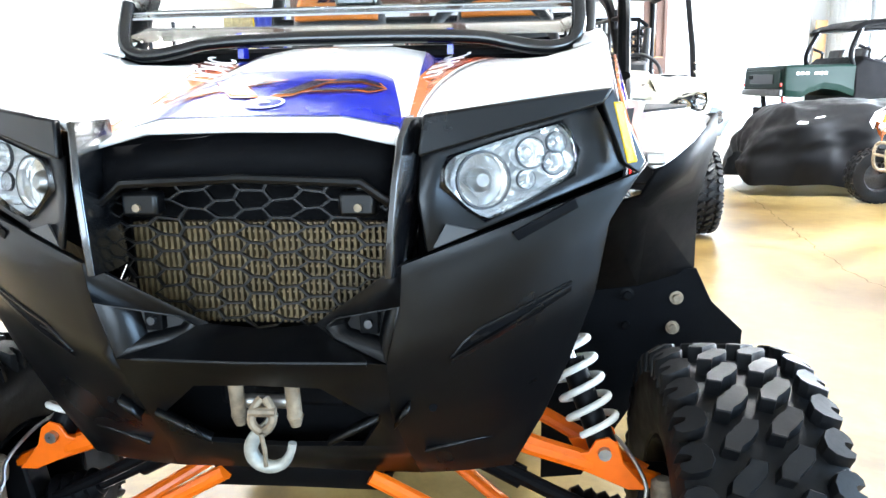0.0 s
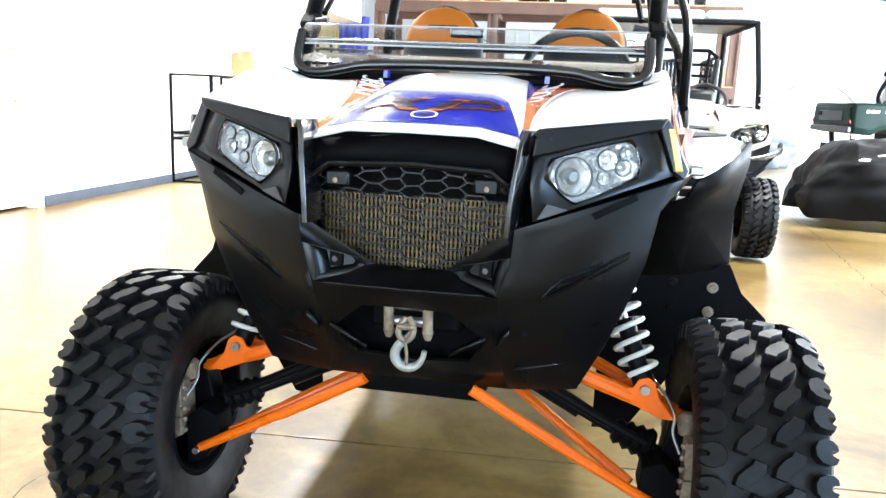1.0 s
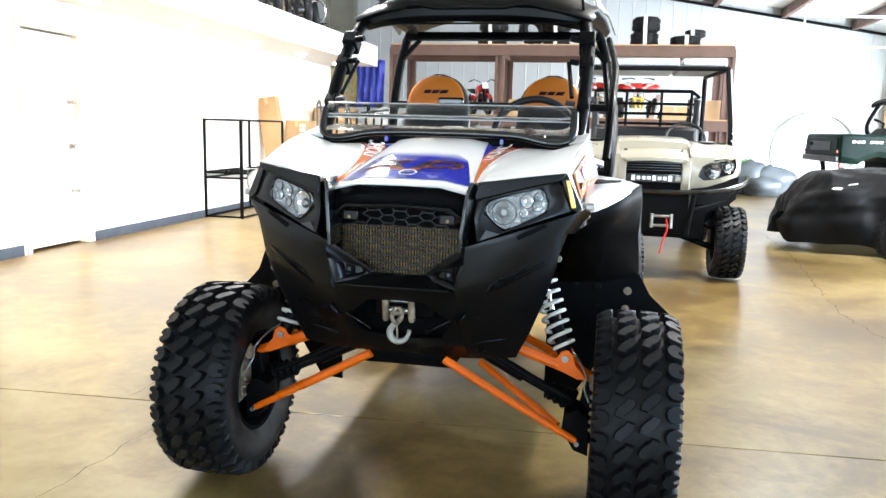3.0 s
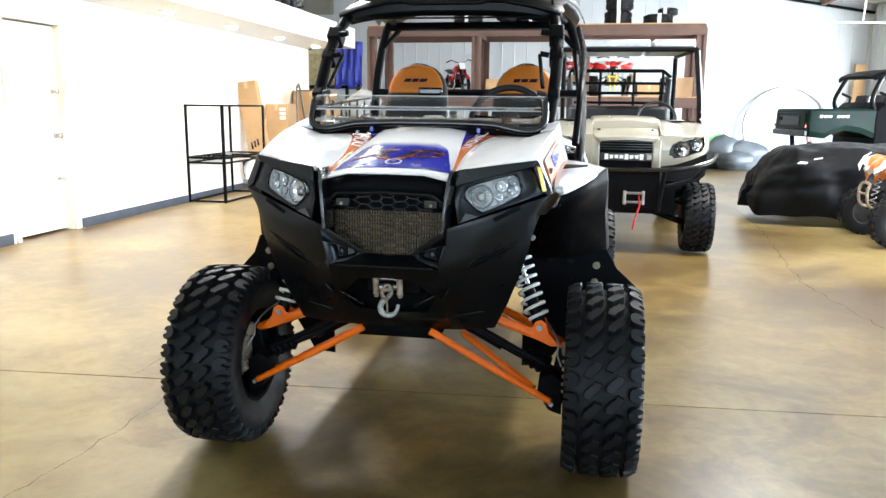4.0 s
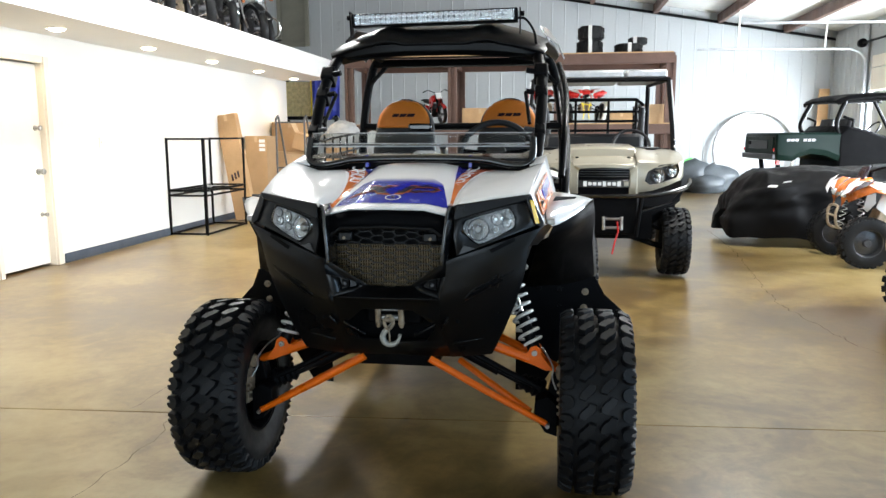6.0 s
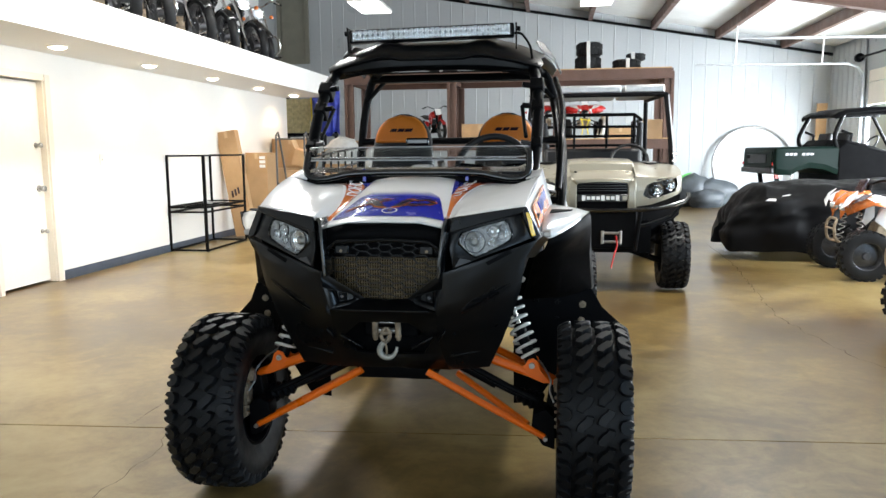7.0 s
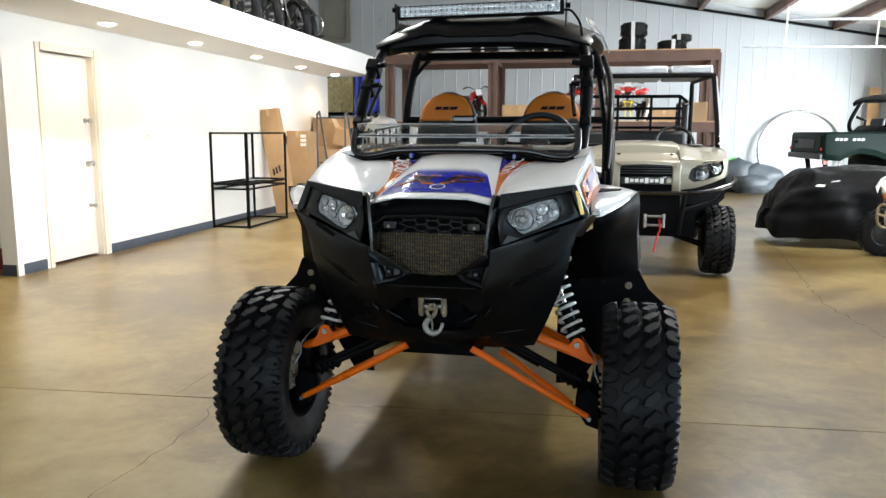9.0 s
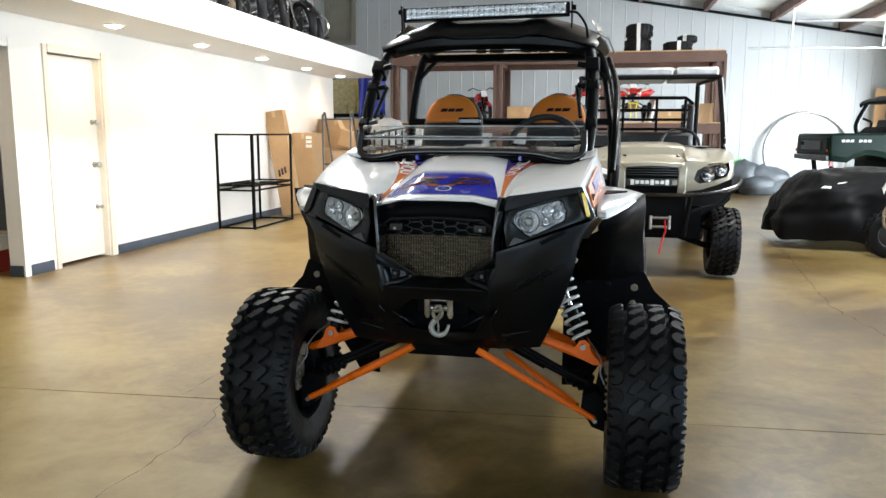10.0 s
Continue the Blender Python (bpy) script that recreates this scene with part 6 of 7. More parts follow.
for at, rx, ry, h in (((-3.40, 11.66, 1.092), 0.32, 0.22, 0.50), ((-2.80, 11.6, 0.94), 0.25, 0.22, 0.46)):
    wrap = thing("wrapped_bundle", at, "goods in cloudy plastic wrap on stacked cartons", "bundle")
    rows = []
    for k in range(9):
        f = k / 8
        r = 0.92 + 0.12 * math.sin(3 * f) if k < 5 else 1.02 * math.sqrt(max(0.03, 1 - ((f - 0.5) / 0.51) ** 2))
        rows.append([(rx * r * math.cos(w) * rnd.uniform(0.78, 1.10), ry * r * math.sin(w) * rnd.uniform(0.78, 1.10), h * f * rnd.uniform(0.88, 1.0)) for w in (2 * math.pi * i / 22 for i in range(22))])
    part("wrap", loft(B(), rows, True, True), M["film"], wrap, sharp=50)

# ---- steel shelving before the back wall ----
shelf = thing("pallet_shelf", (-0.53, 12.45, 0), "long red-oxide steel shelf loaded with tyres and machines", "shelf")
for z, name in ((2.648, "top_beam"), (1.40, "low_beam")):
    for y in (0.0, 1.3):
        bm = B()
        box(bm, (0, y, z), (6.02, 0.05, 0.16))
        box(bm, (0, y, z + 0.085), (6.02, 0.09, 0.012))
        box(bm, (0, y, z - 0.085), (6.02, 0.09, 0.012))
        part(name, bm, M["rust"], shelf)
for x in (-2.95, -0.98, 0.98, 2.95):
    for y in (0.0, 1.3):
        bm = B()
        box(bm, (x - 0.06, y + 0.04, 1.345), (0.05, 0.09, 2.69))
        box(bm, (x + 0.06, y + 0.04, 1.345), (0.05, 0.09, 2.69))
        box(bm, (x, y + 0.05, 1.345), (0.10, 0.02, 2.69))
        part("upright", bm, M["rust"], shelf)
    for z in (2.61, 1.38):
        part("cross_beam", box(B(), (x, 0.65, z), (0.06, 1.3, 0.08)), M["rust"], shelf)
for k in range(30):
    for z in (2.748, 1.498):
        part("deck_board", box(B(), (-2.89 + 0.199 * k, 0.65, z), (0.192, 1.38, 0.022)), M["wood"], shelf)


def stacked_tyre(at, r, w, lean=0.0, turn=0.0):
    """A loose tyre, lying flat unless leaned, with a paper wrap band."""
    ob = thing("spare_tyre", at, "new black knobbly tyre with a white paper band", "tyre", "tyres on the shelf")
    ob.matrix_world = pose(*at, lean, 0, turn)
    prof = [(r * 0.55, 0.02), (r * 0.62, 0.0), (r * 0.85, 0.0), (r * 0.96, w * 0.16), (r, w * 0.35), (r, w * 0.65), (r * 0.96, w * 0.84), (r * 0.85, w), (r * 0.62, w), (r * 0.55, w - 0.02), (r * 0.55, 0.02)]
    case = part("casing", lathe(B(), prof, Matrix(), 30), M["rubber"], ob, sharp=40)
    bm = B()
    for k in range(20):
        a = 2 * math.pi * k / 20
        for z in (0.28, 0.72):
            aa = a + (0.15 if z > 0.5 else 0)
            box(bm, (r * 1.0 * math.cos(aa), r * 1.0 * math.sin(aa), w * z), (0.014, r * 0.2, w * 0.3), Matrix.Rotation(aa, 4, "Z"))
    tr = part("tread", bm, M["rubber"], case, sharp=40)
    tr["kind"] = "stuff"
    bm = B()
    plate(bm, [(-0.032, -r * 1.0 - 0.022, -0.003), (0.032, -r * 1.0 - 0.022, -0.003), (0.032, -r * 1.0 - 0.022, w + 0.003), (-0.032, -r * 1.0 - 0.022, w + 0.003)], (0, 0.01, 0))
    part("band", bm, M["tape"], ob, "white paper band")
    return ob


for x, n, r in ((1.0, 2, 0.235), (1.70, 1, 0.25), (-0.55, 2, 0.235), (-1.72, 2, 0.26)):
    w = 0.25 if n == 2 else 0.18
    for k in range(n):
        stacked_tyre((x + 0.02 * (k % 2), 12.87, 2.761 + (w + 0.004) * k), r, w, turn=-6 * k)
stacked_tyre((-1.02, 12.95, 2.761 + 0.262), 0.26, 0.2, lean=78, turn=30)
stacked_tyre((1.88, 13.05, 2.761 + 0.181), 0.17, 0.13, turn=-20)


def small_wheel(name, parent, at, r, w, axis_turn, rim, hub_label=""):
    """A knobbly wheel with a spoked or pressed rim; axis_turn turns its axle round z from x."""
    m = pose(*at, 0, 0, axis_turn) @ pose(0, 0, 0, 0, 90, 0)
    prof = [(r * 0.56, -w / 2), (r * 0.75, -w * 0.56), (r * 0.93, -w * 0.5), (r * 0.985, -w * 0.3), (r * 0.985, w * 0.3), (r * 0.93, w * 0.5), (r * 0.75, w * 0.56), (r * 0.56, w / 2)]
    wh = part(name, lathe(B(), prof, m, 30), M["rubber"], parent, "black knobbly tyre", sharp=38)
    bm = B()
    n = 22
    for k in range(n):
        a = 2 * math.pi * k / n
        for z in (-0.3, 0.05, 0.36):
            aa = a + (math.pi / n if abs(z) < 0.1 else 0)
            q = m @ Matrix.Translation((r * 0.97 * math.cos(aa), r * 0.97 * math.sin(aa), w * z)) @ Matrix.Rotation(aa, 4, "Z")
            box(bm, (0, 0, 0), (r * 0.09, r * 0.17, w * 0.24), q)
    tr = part("tread", bm, M["rubber"], wh, "black tyre knobs", sharp=38)
    tr["kind"] = "stuff"
    bm = lathe(B(), [(r * 0.58, w * 0.45), (r * 0.54, w * 0.42), (r * 0.50, w * 0.1), (r * 0.16, w * 0.18), (r * 0.14, w * 0.34), (0.0, w * 0.34)], m, 24)
    lathe(bm, [(r * 0.58, -w * 0.45), (r * 0.52, -w * 0.4), (r * 0.50, -w * 0.1), (r * 0.16, -w * 0.18), (0.0, -w * 0.3)], m, 24)
    part("rim", bm, rim, wh)
    return wh


def quad(at, turn, paint, trim, label, straps=False, front=None, shards=False):
    """A sport quad: x is ahead, four wheels, plastics, bar, lamps, bumper."""
    def fx(x):
        return 0.62 + (x - 0.62) * 0.5 if shards and x > 0.62 else x

    q = thing("quad_bike", at, label, "quad", turn=turn)
    for x, y, r, w in ((0.62, 0.46, 0.26, 0.18), (0.62, -0.46, 0.26, 0.18), (-0.60, 0.44, 0.25, 0.25), (-0.60, -0.44, 0.25, 0.25)):
        small_wheel("wheel", q, (x, y, r), r, w, 90 if y > 0 else -90, M["cast_dark"])
    bm = B()
    box(bm, (0, 0, 0.44), (0.9, 0.26, 0.26), None, 0.8)
    box(bm, (-0.25, 0, 0.40), (0.5, 0.34, 0.22))
    part("engine", bm, M["cast"], q, bevel=0.02)
    for s in (1, -1):
        rows = []
        for x, yi, yo, z, d in ((0.87, 0.10, 0.22, 0.70, 0.0), (0.78, 0.10, 0.48, 0.79, 0.02), (0.62, 0.11, 0.56, 0.84, 0.03), (0.42, 0.12, 0.50, 0.80, 0.03), (0.26, 0.12, 0.34, 0.70, 0.0)):
            rows.append([(fx(x), s * yi, z + 0.05), (fx(x), s * (yi * 0.6 + yo * 0.4), z + 0.06), (fx(x), s * (yi * 0.2 + yo * 0.8), z + 0.02), (fx(x) - 0.02, s * yo, z - 0.05)])
        part("front_fender", loft(B(), rows), paint, q, thick=0.008, sharp=40)
        bm = B()
        plate(bm, [(fx(0.88), s * 0.16, 0.768), (fx(0.78), s * 0.22, 0.868), (0.62, s * 0.36, 0.882), (fx(0.74), s * 0.40, 0.846), (fx(0.90), s * 0.28, 0.80)], (0, 0, 0.004))
        part("fender_graphic", bm, trim, q)
        if shards:
            for colour, pts in ((M["decal_white"], ((0.98, 0.20, 0.705), (0.86, 0.26, 0.835), (0.70, 0.30, 0.905), (0.80, 0.40, 0.85), (0.92, 0.36, 0.76))), (M["decal_dark"], ((0.90, 0.40, 0.765), (0.72, 0.44, 0.868), (0.56, 0.46, 0.878), (0.74, 0.50, 0.820))), (M["decal_white"], ((0.66, 0.50, 0.838), (0.46, 0.46, 0.852), (0.40, 0.50, 0.812), (0.58, 0.55, 0.800)))):
                bm = B()
                plate(bm, [(fx(x), s * y, z + 0.012) for x, y, z in pts], (0, 0, 0.005))
                part("fender_shard", bm, colour, q, bevel=0.002)
            bm = B()
            plate(bm, [(0.38, s * 0.20, 0.78), (0.46, s * 0.24, 0.60), (0.34, s * 0.28, 0.50), (0.27, s * 0.24, 0.60), (0.30, s * 0.19, 0.76)], (0, s * 0.012, 0))
            part("side_cowl", bm, M["decal_white"], q, "white side cowl", bevel=0.004)
        rows = []
        for x, yi, yo, z in ((-0.28, 0.14, 0.30, 0.72), (-0.50, 0.14, 0.54, 0.80), (-0.72, 0.14, 0.56, 0.82), (-0.92, 0.12, 0.40, 0.76)):
            rows.append([(x, s * yi, z + 0.04), (x, s * (yi + yo) / 2, z + 0.05), (x, s * yo, z - 0.04)])
        part("rear_fender", loft(B(), rows), paint, q, thick=0.008, sharp=40)
        hl = part("headlight", ball(B(), (fx(0.85), s * 0.13, 0.74), (0.05, 0.06, 0.045), 12), M["mirror_bowl"], q, "clear round headlight")
        bm = B()
        tube(bm, [(0.42, s * 0.14, 0.42), (0.62, s * 0.38, 0.30)], 0.014, 8)
        tube(bm, [(0.74, s * 0.14, 0.40), (0.62, s * 0.38, 0.30)], 0.014, 8)
        tube(bm, [(0.56, s * 0.12, 0.52), (0.62, s * 0.36, 0.40)], 0.012, 8)
        part("a_arm", bm, M["steel_black"], q)
        bm = B()
        pts = []
        for k in range(70):
            f = k / 69
            a = 2 * math.pi * 6 * f
            pts.append((0.60 + 0.03 * math.cos(a), s * (0.33 - 0.15 * f) + 0.03 * math.sin(a), 0.34 + 0.36 * f))
        part("spring", tube(bm, pts, 0.006, 6), M["steel"], q)
        part("foot_peg", box(B(), (0.0, s * 0.32, 0.30), (0.4, 0.16, 0.03)), M["steel_black"], q)
    rows = [[(fx(x), -0.15 * k, z - 0.10), (fx(x), -0.14 * k, z), (fx(x), -0.06 * k, z + 0.05), (fx(x), 0.06 * k, z + 0.05), (fx(x), 0.14 * k, z), (fx(x), 0.15 * k, z - 0.10)] for x, z, k in ((0.90, 0.70, 0.8), (0.84, 0.77, 1.0), (0.68, 0.84, 1.0), (0.45, 0.86, 0.9))]
    part("nose", loft(B(), rows), front or paint, q, "plastic nose between the fenders", thick=0.008, sharp=40)
    bm = B()
    tube(bm, [(fx(px), py, pz) for px, py, pz in ((0.72, 0.14, 0.34), (0.95, 0.13, 0.38), (1.0, 0.12, 0.52), (0.95, 0.10, 0.60), (0.95, -0.10, 0.60), (1.0, -0.12, 0.52), (0.95, -0.13, 0.38), (0.72, -0.14, 0.34))], 0.015, 8, smooth=4)
    tube(bm, [(fx(0.998), 0.12, 0.50), (fx(0.998), -0.12, 0.50)], 0.012, 8)
    part("bumper", bm, M["cast"], q, "bare tubular bumper")
    rows = []
    for x, w, z, h in ((0.55, 0.10, 0.74, 0.10), (0.38, 0.13, 0.80, 0.12), (0.15, 0.13, 0.80, 0.14), (-0.1, 0.11, 0.74, 0.10), (-0.45, 0.14, 0.76, 0.10), (-0.75, 0.13, 0.80, 0.08)):
        rows.append([(x, w * math.cos(a), z + h * 0.5 * math.sin(a)) for a in (2 * math.pi * i / 14 for i in range(14))])
    part("tank_and_seat", loft(B(), rows, True, True), M["vinyl"], q, "black seat", sharp=70)
    bm = B()
    tube(bm, [(0.30, -0.38, 1.00), (0.38, -0.20, 1.02), (0.44, -0.06, 0.98), (0.44, 0.06, 0.98), (0.38, 0.20, 1.02), (0.30, 0.38, 1.00)], 0.012, 8, smooth=4)
    bar2 = part("handlebar", bm, M["steel_black"], q)
    for s in (1, -1):
        part("grip", rod(B(), (0.33, s * 0.30, 1.012), (0.29, s * 0.41, 1.0), 0.018, 10), M["rubber"], bar2)
    part("number_plate", box(B(), (0.52, 0, 0.95), (0.03, 0.17, 0.16), pose(0, 0, 0, 0, -25, 0)), M["decal_dark"] if shards else M["decal_white"], q, bevel=0.01)
    part("stem", rod(B(), (0.52, 0, 0.55), (0.43, 0, 0.98), 0.025, 10), M["steel_black"], q)
    if straps:
        bm = B()
        for s in (1, -1):
            tube(bm, [(1.07, s * 0.10, 0.52), (1.10, s * 0.05, 0.30), (1.10, s * 0.08, 0.10)], 0.014, 6)
        tube(bm, [(1.07, -0.14, 0.50), (1.09, 0.14, 0.46)], 0.014, 6)
        part("strap", bm, M["yellow"], q, "yellow tie-down strap")
    return q


def shrink(ob, k):
    ob.scale = (k, k, k)


shrink(quad((0.95, 13.2, 1.509), -90, M["red"], M["decal_white"], "small red and white quad bike on the steel shelf", True), 0.70)
shrink(quad((0.22, 13.2, 1.509), -84, M["red"], M["decal_dark"], "small red quad bike on the steel shelf"), 0.70)
shrink(quad((4.04, 6.62, 0), 180, M["decal_orange"], M["decal_white"], "orange, white and black sport quad bike", shards=True), 0.96)
quad((3.74, 3.80, 0), 140, M["black"], M["decal_grey"], "black sport quad bike")


def motorbike(at, turn, lean, body, label, dirt=False):
    """A motorcycle: x is ahead."""
    b = thing("motorcycle", at, label, "motorcycle", "motorcycles on the ledge" if not dirt else "", turn)
    b.matrix_world = pose(*at, 0, 0, turn) @ pose(0, 0, 0, lean, 0, 0)
    r = 0.31
    for x, w in ((0.70, 0.10), (-0.68, 0.14)):
        m = pose(x, 0, r, 90, 0, 0)
        bm = lathe(B(), [(r * 0.80, -w / 2), (r * 0.92, -w * 0.5), (r, -w * 0.2), (r, w * 0.2), (r * 0.92, w * 0.5), (r * 0.80, w / 2)], m, 36)
        wh = part("wheel", bm, M["rubber"], b, "black road tyre", sharp=50)
        bm = lathe(B(), [(r * 0.80, -w * 0.45), (r * 0.77, -0.01), (r * 0.77, 0.01), (r * 0.80, w * 0.45)], m, 36)
        lathe(bm, [(0.0, -0.06), (0.04, -0.06), (0.04, 0.06), (0.0, 0.06)], m, 12)
        part("rim", bm, M["cast_dark"], wh)
        bm = B()
        for k in range(20):
            a = 2 * math.pi * k / 20
            rod(bm, m @ Vector((0.04 * math.cos(a), 0.04 * math.sin(a), 0.05 * (-1) ** k)), m @ Vector((r * 0.78 * math.cos(a + 0.3), r * 0.78 * math.sin(a + 0.3), 0)), 0.0025, 4)
        part("spokes", bm, M["cast_dark"], wh)
        bm = lathe(B(), [(0.05, 0.065), (0.10, 0.066), (0.10, 0.070), (0.05, 0.071)], m, 20)
        part("brake_disc", bm, M["cast_dark"], wh)
        rows = []
        for k in range(9):
            a = math.radians(20 + 16 * k) if x > 0 else math.radians(35 + 16 * k)
            rr = r + 0.03
            rows.append([(x - rr * math.cos(a), y, r + rr * math.sin(a) - abs(y) * 0.5) for y in (-w * 0.62, -w * 0.3, 0, w * 0.3, w * 0.62)])
        part("fender", loft(B(), rows), body if dirt or x < 0 else M["black_gloss"], b, thick=0.004, sharp=60)
    for s in (1, -1):
        bm = rod(B(), (0.70, s * 0.09, r), (0.44, s * 0.09, 0.92), 0.022, 10)
        part("fork", bm, M["chrome"] if not dirt else M["steel_black"], b, "polished fork leg")
    rows = []
    for x, w, z, h in ((0.36, 0.05, 0.78, 0.10), (0.28, 0.12, 0.80, 0.20), (0.10, 0.14, 0.80, 0.24), (-0.10, 0.10, 0.76, 0.16), (-0.16, 0.05, 0.74, 0.08)):
        rows.append([(x, w * math.cos(a), z + h * 0.5 * math.sin(a)) for a in (2 * math.pi * i / 16 for i in range(16))])
    part("tank", loft(B(), rows, True, True), body, b, "glossy painted tank", sharp=70)
    rows = []
    for x, w, z, h in ((-0.10, 0.08, 0.72, 0.08), (-0.22, 0.13, 0.70, 0.10), (-0.45, 0.14, 0.72, 0.10), (-0.62, 0.12, 0.78, 0.10), (-0.85, 0.10, 0.80, 0.06)):
        rows.append([(x, w * math.cos(a), z + h * 0.5 * math.sin(a)) for a in (2 * math.pi * i / 14 for i in range(14))])
    part("saddle", loft(B(), rows, True, True), M["vinyl"], b, sharp=70)
    bm = B()
    box(bm, (0.05, 0, 0.36), (0.42, 0.30, 0.26), None, 0.9)
    part("crankcase", bm, M["cast"] if not dirt else M["steel_black"], b, bevel=0.04)
    for tiltd in (25, -25):
        rows = []
        for k in range(17):
            q = pose(0.06, 0, 0.44, 0, tiltd, 0) @ Matrix.Translation((0, 0, 0.03 + 0.0122 * k))
            e = 1.0 if k % 2 else 0.72
            rows.append([q @ Vector((0.066 * e * c, 0.076 * e * d, 0)) for c, d in ((-1, -0.7), (-0.7, -1), (0.7, -1), (1, -0.7), (1, 0.7), (0.7, 1), (-0.7, 1), (-1, 0.7))])
        bm = loft(B(), rows, True, True)
        part("cylinder", bm, M["cast_dark"] if tiltd > 0 else M["steel"], b, "finned cylinder")
    bm = B()
    tube(bm, [(0.14, -0.12, 0.50), (0.22, -0.17, 0.34), (0.05, -0.19, 0.22), (-0.30, -0.19, 0.24)], 0.022, 8, smooth=4)
    rod(bm, (-0.28, -0.19, 0.24), (-0.86, -0.19, 0.30), 0.042, 14)
    part("exhaust", bm, M["chrome"], b, "chrome exhaust pipe")
    bm = B()
    tube(bm, [(0.42, 0, 0.82), (0.30, 0.0, 0.30), (-0.25, 0.0, 0.26), (-0.30, 0, 0.66), (0.40, 0, 0.80)], 0.02, 8)
    for s in (1, -1):
        tube(bm, [(-0.20, s * 0.10, 0.32), (-0.68, s * 0.10, r)], 0.018, 8)
        tube(bm, [(-0.46, s * 0.13, 0.66), (-0.64, s * 0.13, r + 0.02)], 0.024, 8)
    part("frame", bm, M["steel_black"], b)
    bm = B()
    tube(bm, [(0.28, -0.40, 1.02), (0.34, -0.28, 1.06), (0.42, -0.10, 0.98), (0.42, 0.10, 0.98), (0.34, 0.28, 1.06), (0.28, 0.40, 1.02)], 0.012, 8, smooth=4)
    hb = part("handlebar", bm, M["chrome"] if not dirt else M["steel_black"], b)
    for s in (1, -1):
        part("grip", rod(B(), (0.30, s * 0.32, 1.045), (0.26, s * 0.43, 1.01), 0.018, 8), M["rubber"], hb)
    if dirt:
        part("number_plate", box(B(), (0.50, 0, 0.88), (0.02, 0.18, 0.20), pose(0, 0, 0, 0, -25, 0)), M["decal_white"], b)
        for s in (1, -1):
            bm = B()
            plate(bm, [(0.44, s * 0.14, 0.80), (0.10, s * 0.15, 0.82), (0.02, s * 0.14, 0.58), (0.30, s * 0.17, 0.52)], (0, s * 0.01, 0))
            part("shroud", bm, body, b)
    else:
        hl = lathe(B(), [(0.0, -0.10), (0.05, -0.09), (0.085, -0.03), (0.09, 0.0), (0.083, 0.008), (0.0, 0.02)], axis_to((0.52, 0, 0.88), (1.0, 0, 0.84)), 20)
        part("headlight", hl, M["chrome"], b, "round chrome headlight")
        part("headlight_glass", lathe(B(), [(0.078, 0.012), (0.05, 0.022), (0.0, 0.026)], axis_to((0.52, 0, 0.88), (1.0, 0, 0.84)), 20), M["mirror_bowl"], b)
        for s in (1, -1):
            part("indicator", ball(B(), (0.48, s * 0.20, 0.82), (0.03, 0.03, 0.03), 10), M["decal_orange"], b, "orange indicator lamp")
            bm = B()
            tube(bm, [(0.34, s * 0.28, 1.06), (0.36, s * 0.36, 1.18)], 0.006, 6)
            ball(bm, (0.36, s * 0.38, 1.21), (0.02, 0.06, 0.05), 10)
            part("mirror", bm, M["chrome"], b)
            bm = B()
            tube(bm, [(0.30, s * 0.05, 0.62), (0.34, s * 0.26, 0.56), (0.30, s * 0.30, 0.36), (0.20, s * 0.12, 0.26)], 0.014, 8, smooth=4)
            part("crash_bar", bm, M["chrome"], b, "chrome engine guard")
            part("foot_board", box(B(), (0.12, s * 0.27, 0.27), (0.28, 0.10, 0.02)), M["steel_black"], b)
    return b


for k, turn in enumerate((-42, -45, -39, -43, -38, -44, -41, -46, -43, -56)):
    y, body, kind = 2.6 + 0.92 * k, (M["tank"], M["black_gloss"], M["black_gloss"])[k % 3], ("silver", "black", "black")[k % 3]
    bike = motorbike((-4.62, y, LEDGE - 0.14), turn, 7, body, kind + " and chrome road motorcycle parked on the ledge")
    bike.scale = (1.14, 1.14, 1.14)
dirt = motorbike((-1.95, 13.15, 1.509), -60, 4, M["red"], "red and white dirt bike on the steel shelf", True)
dirt.scale = (0.62, 0.62, 0.62)
carton((-1.02, 13.0, 1.509), (0.68, 0.5, 0.30), 0, material=M["wood"], label="pale wooden crate on the steel shelf")
carton((1.58, 12.8, 1.509), (0.42, 0.35, 0.22), 6, label="brown carton on the steel shelf")
carton((2.20, 12.9, 1.509), (0.34, 0.4, 0.34), 0, material=M["card_light"], label="pale carton on the steel shelf")
carton((1.22, 12.65, 1.509), (0.05, 0.3, 0.42), 15, lean=(0, 14), material=M["tape"], label="white panel leaning on the steel shelf")

# ---- the champagne utility vehicle ----
ute = thing("utility_vehicle", (0.83, 5.53, 0), "champagne utility vehicle with black roll bars and a cargo cage", "vehicle")
LAMP_BOX = [(0.360, 0.905), (0.388, 0.990), (0.496, 1.048), (0.668, 1.062), (0.684, 0.992), (0.658, 0.930), (0.570, 0.906), (0.459, 0.864), (0.412, 0.869)]


def ute_nose(x):
    """How far back the nose lies at a distance from the middle."""
    return -0.30 + 0.02 * x + 0.75 * max(0.0, x - 0.34) ** 1.5


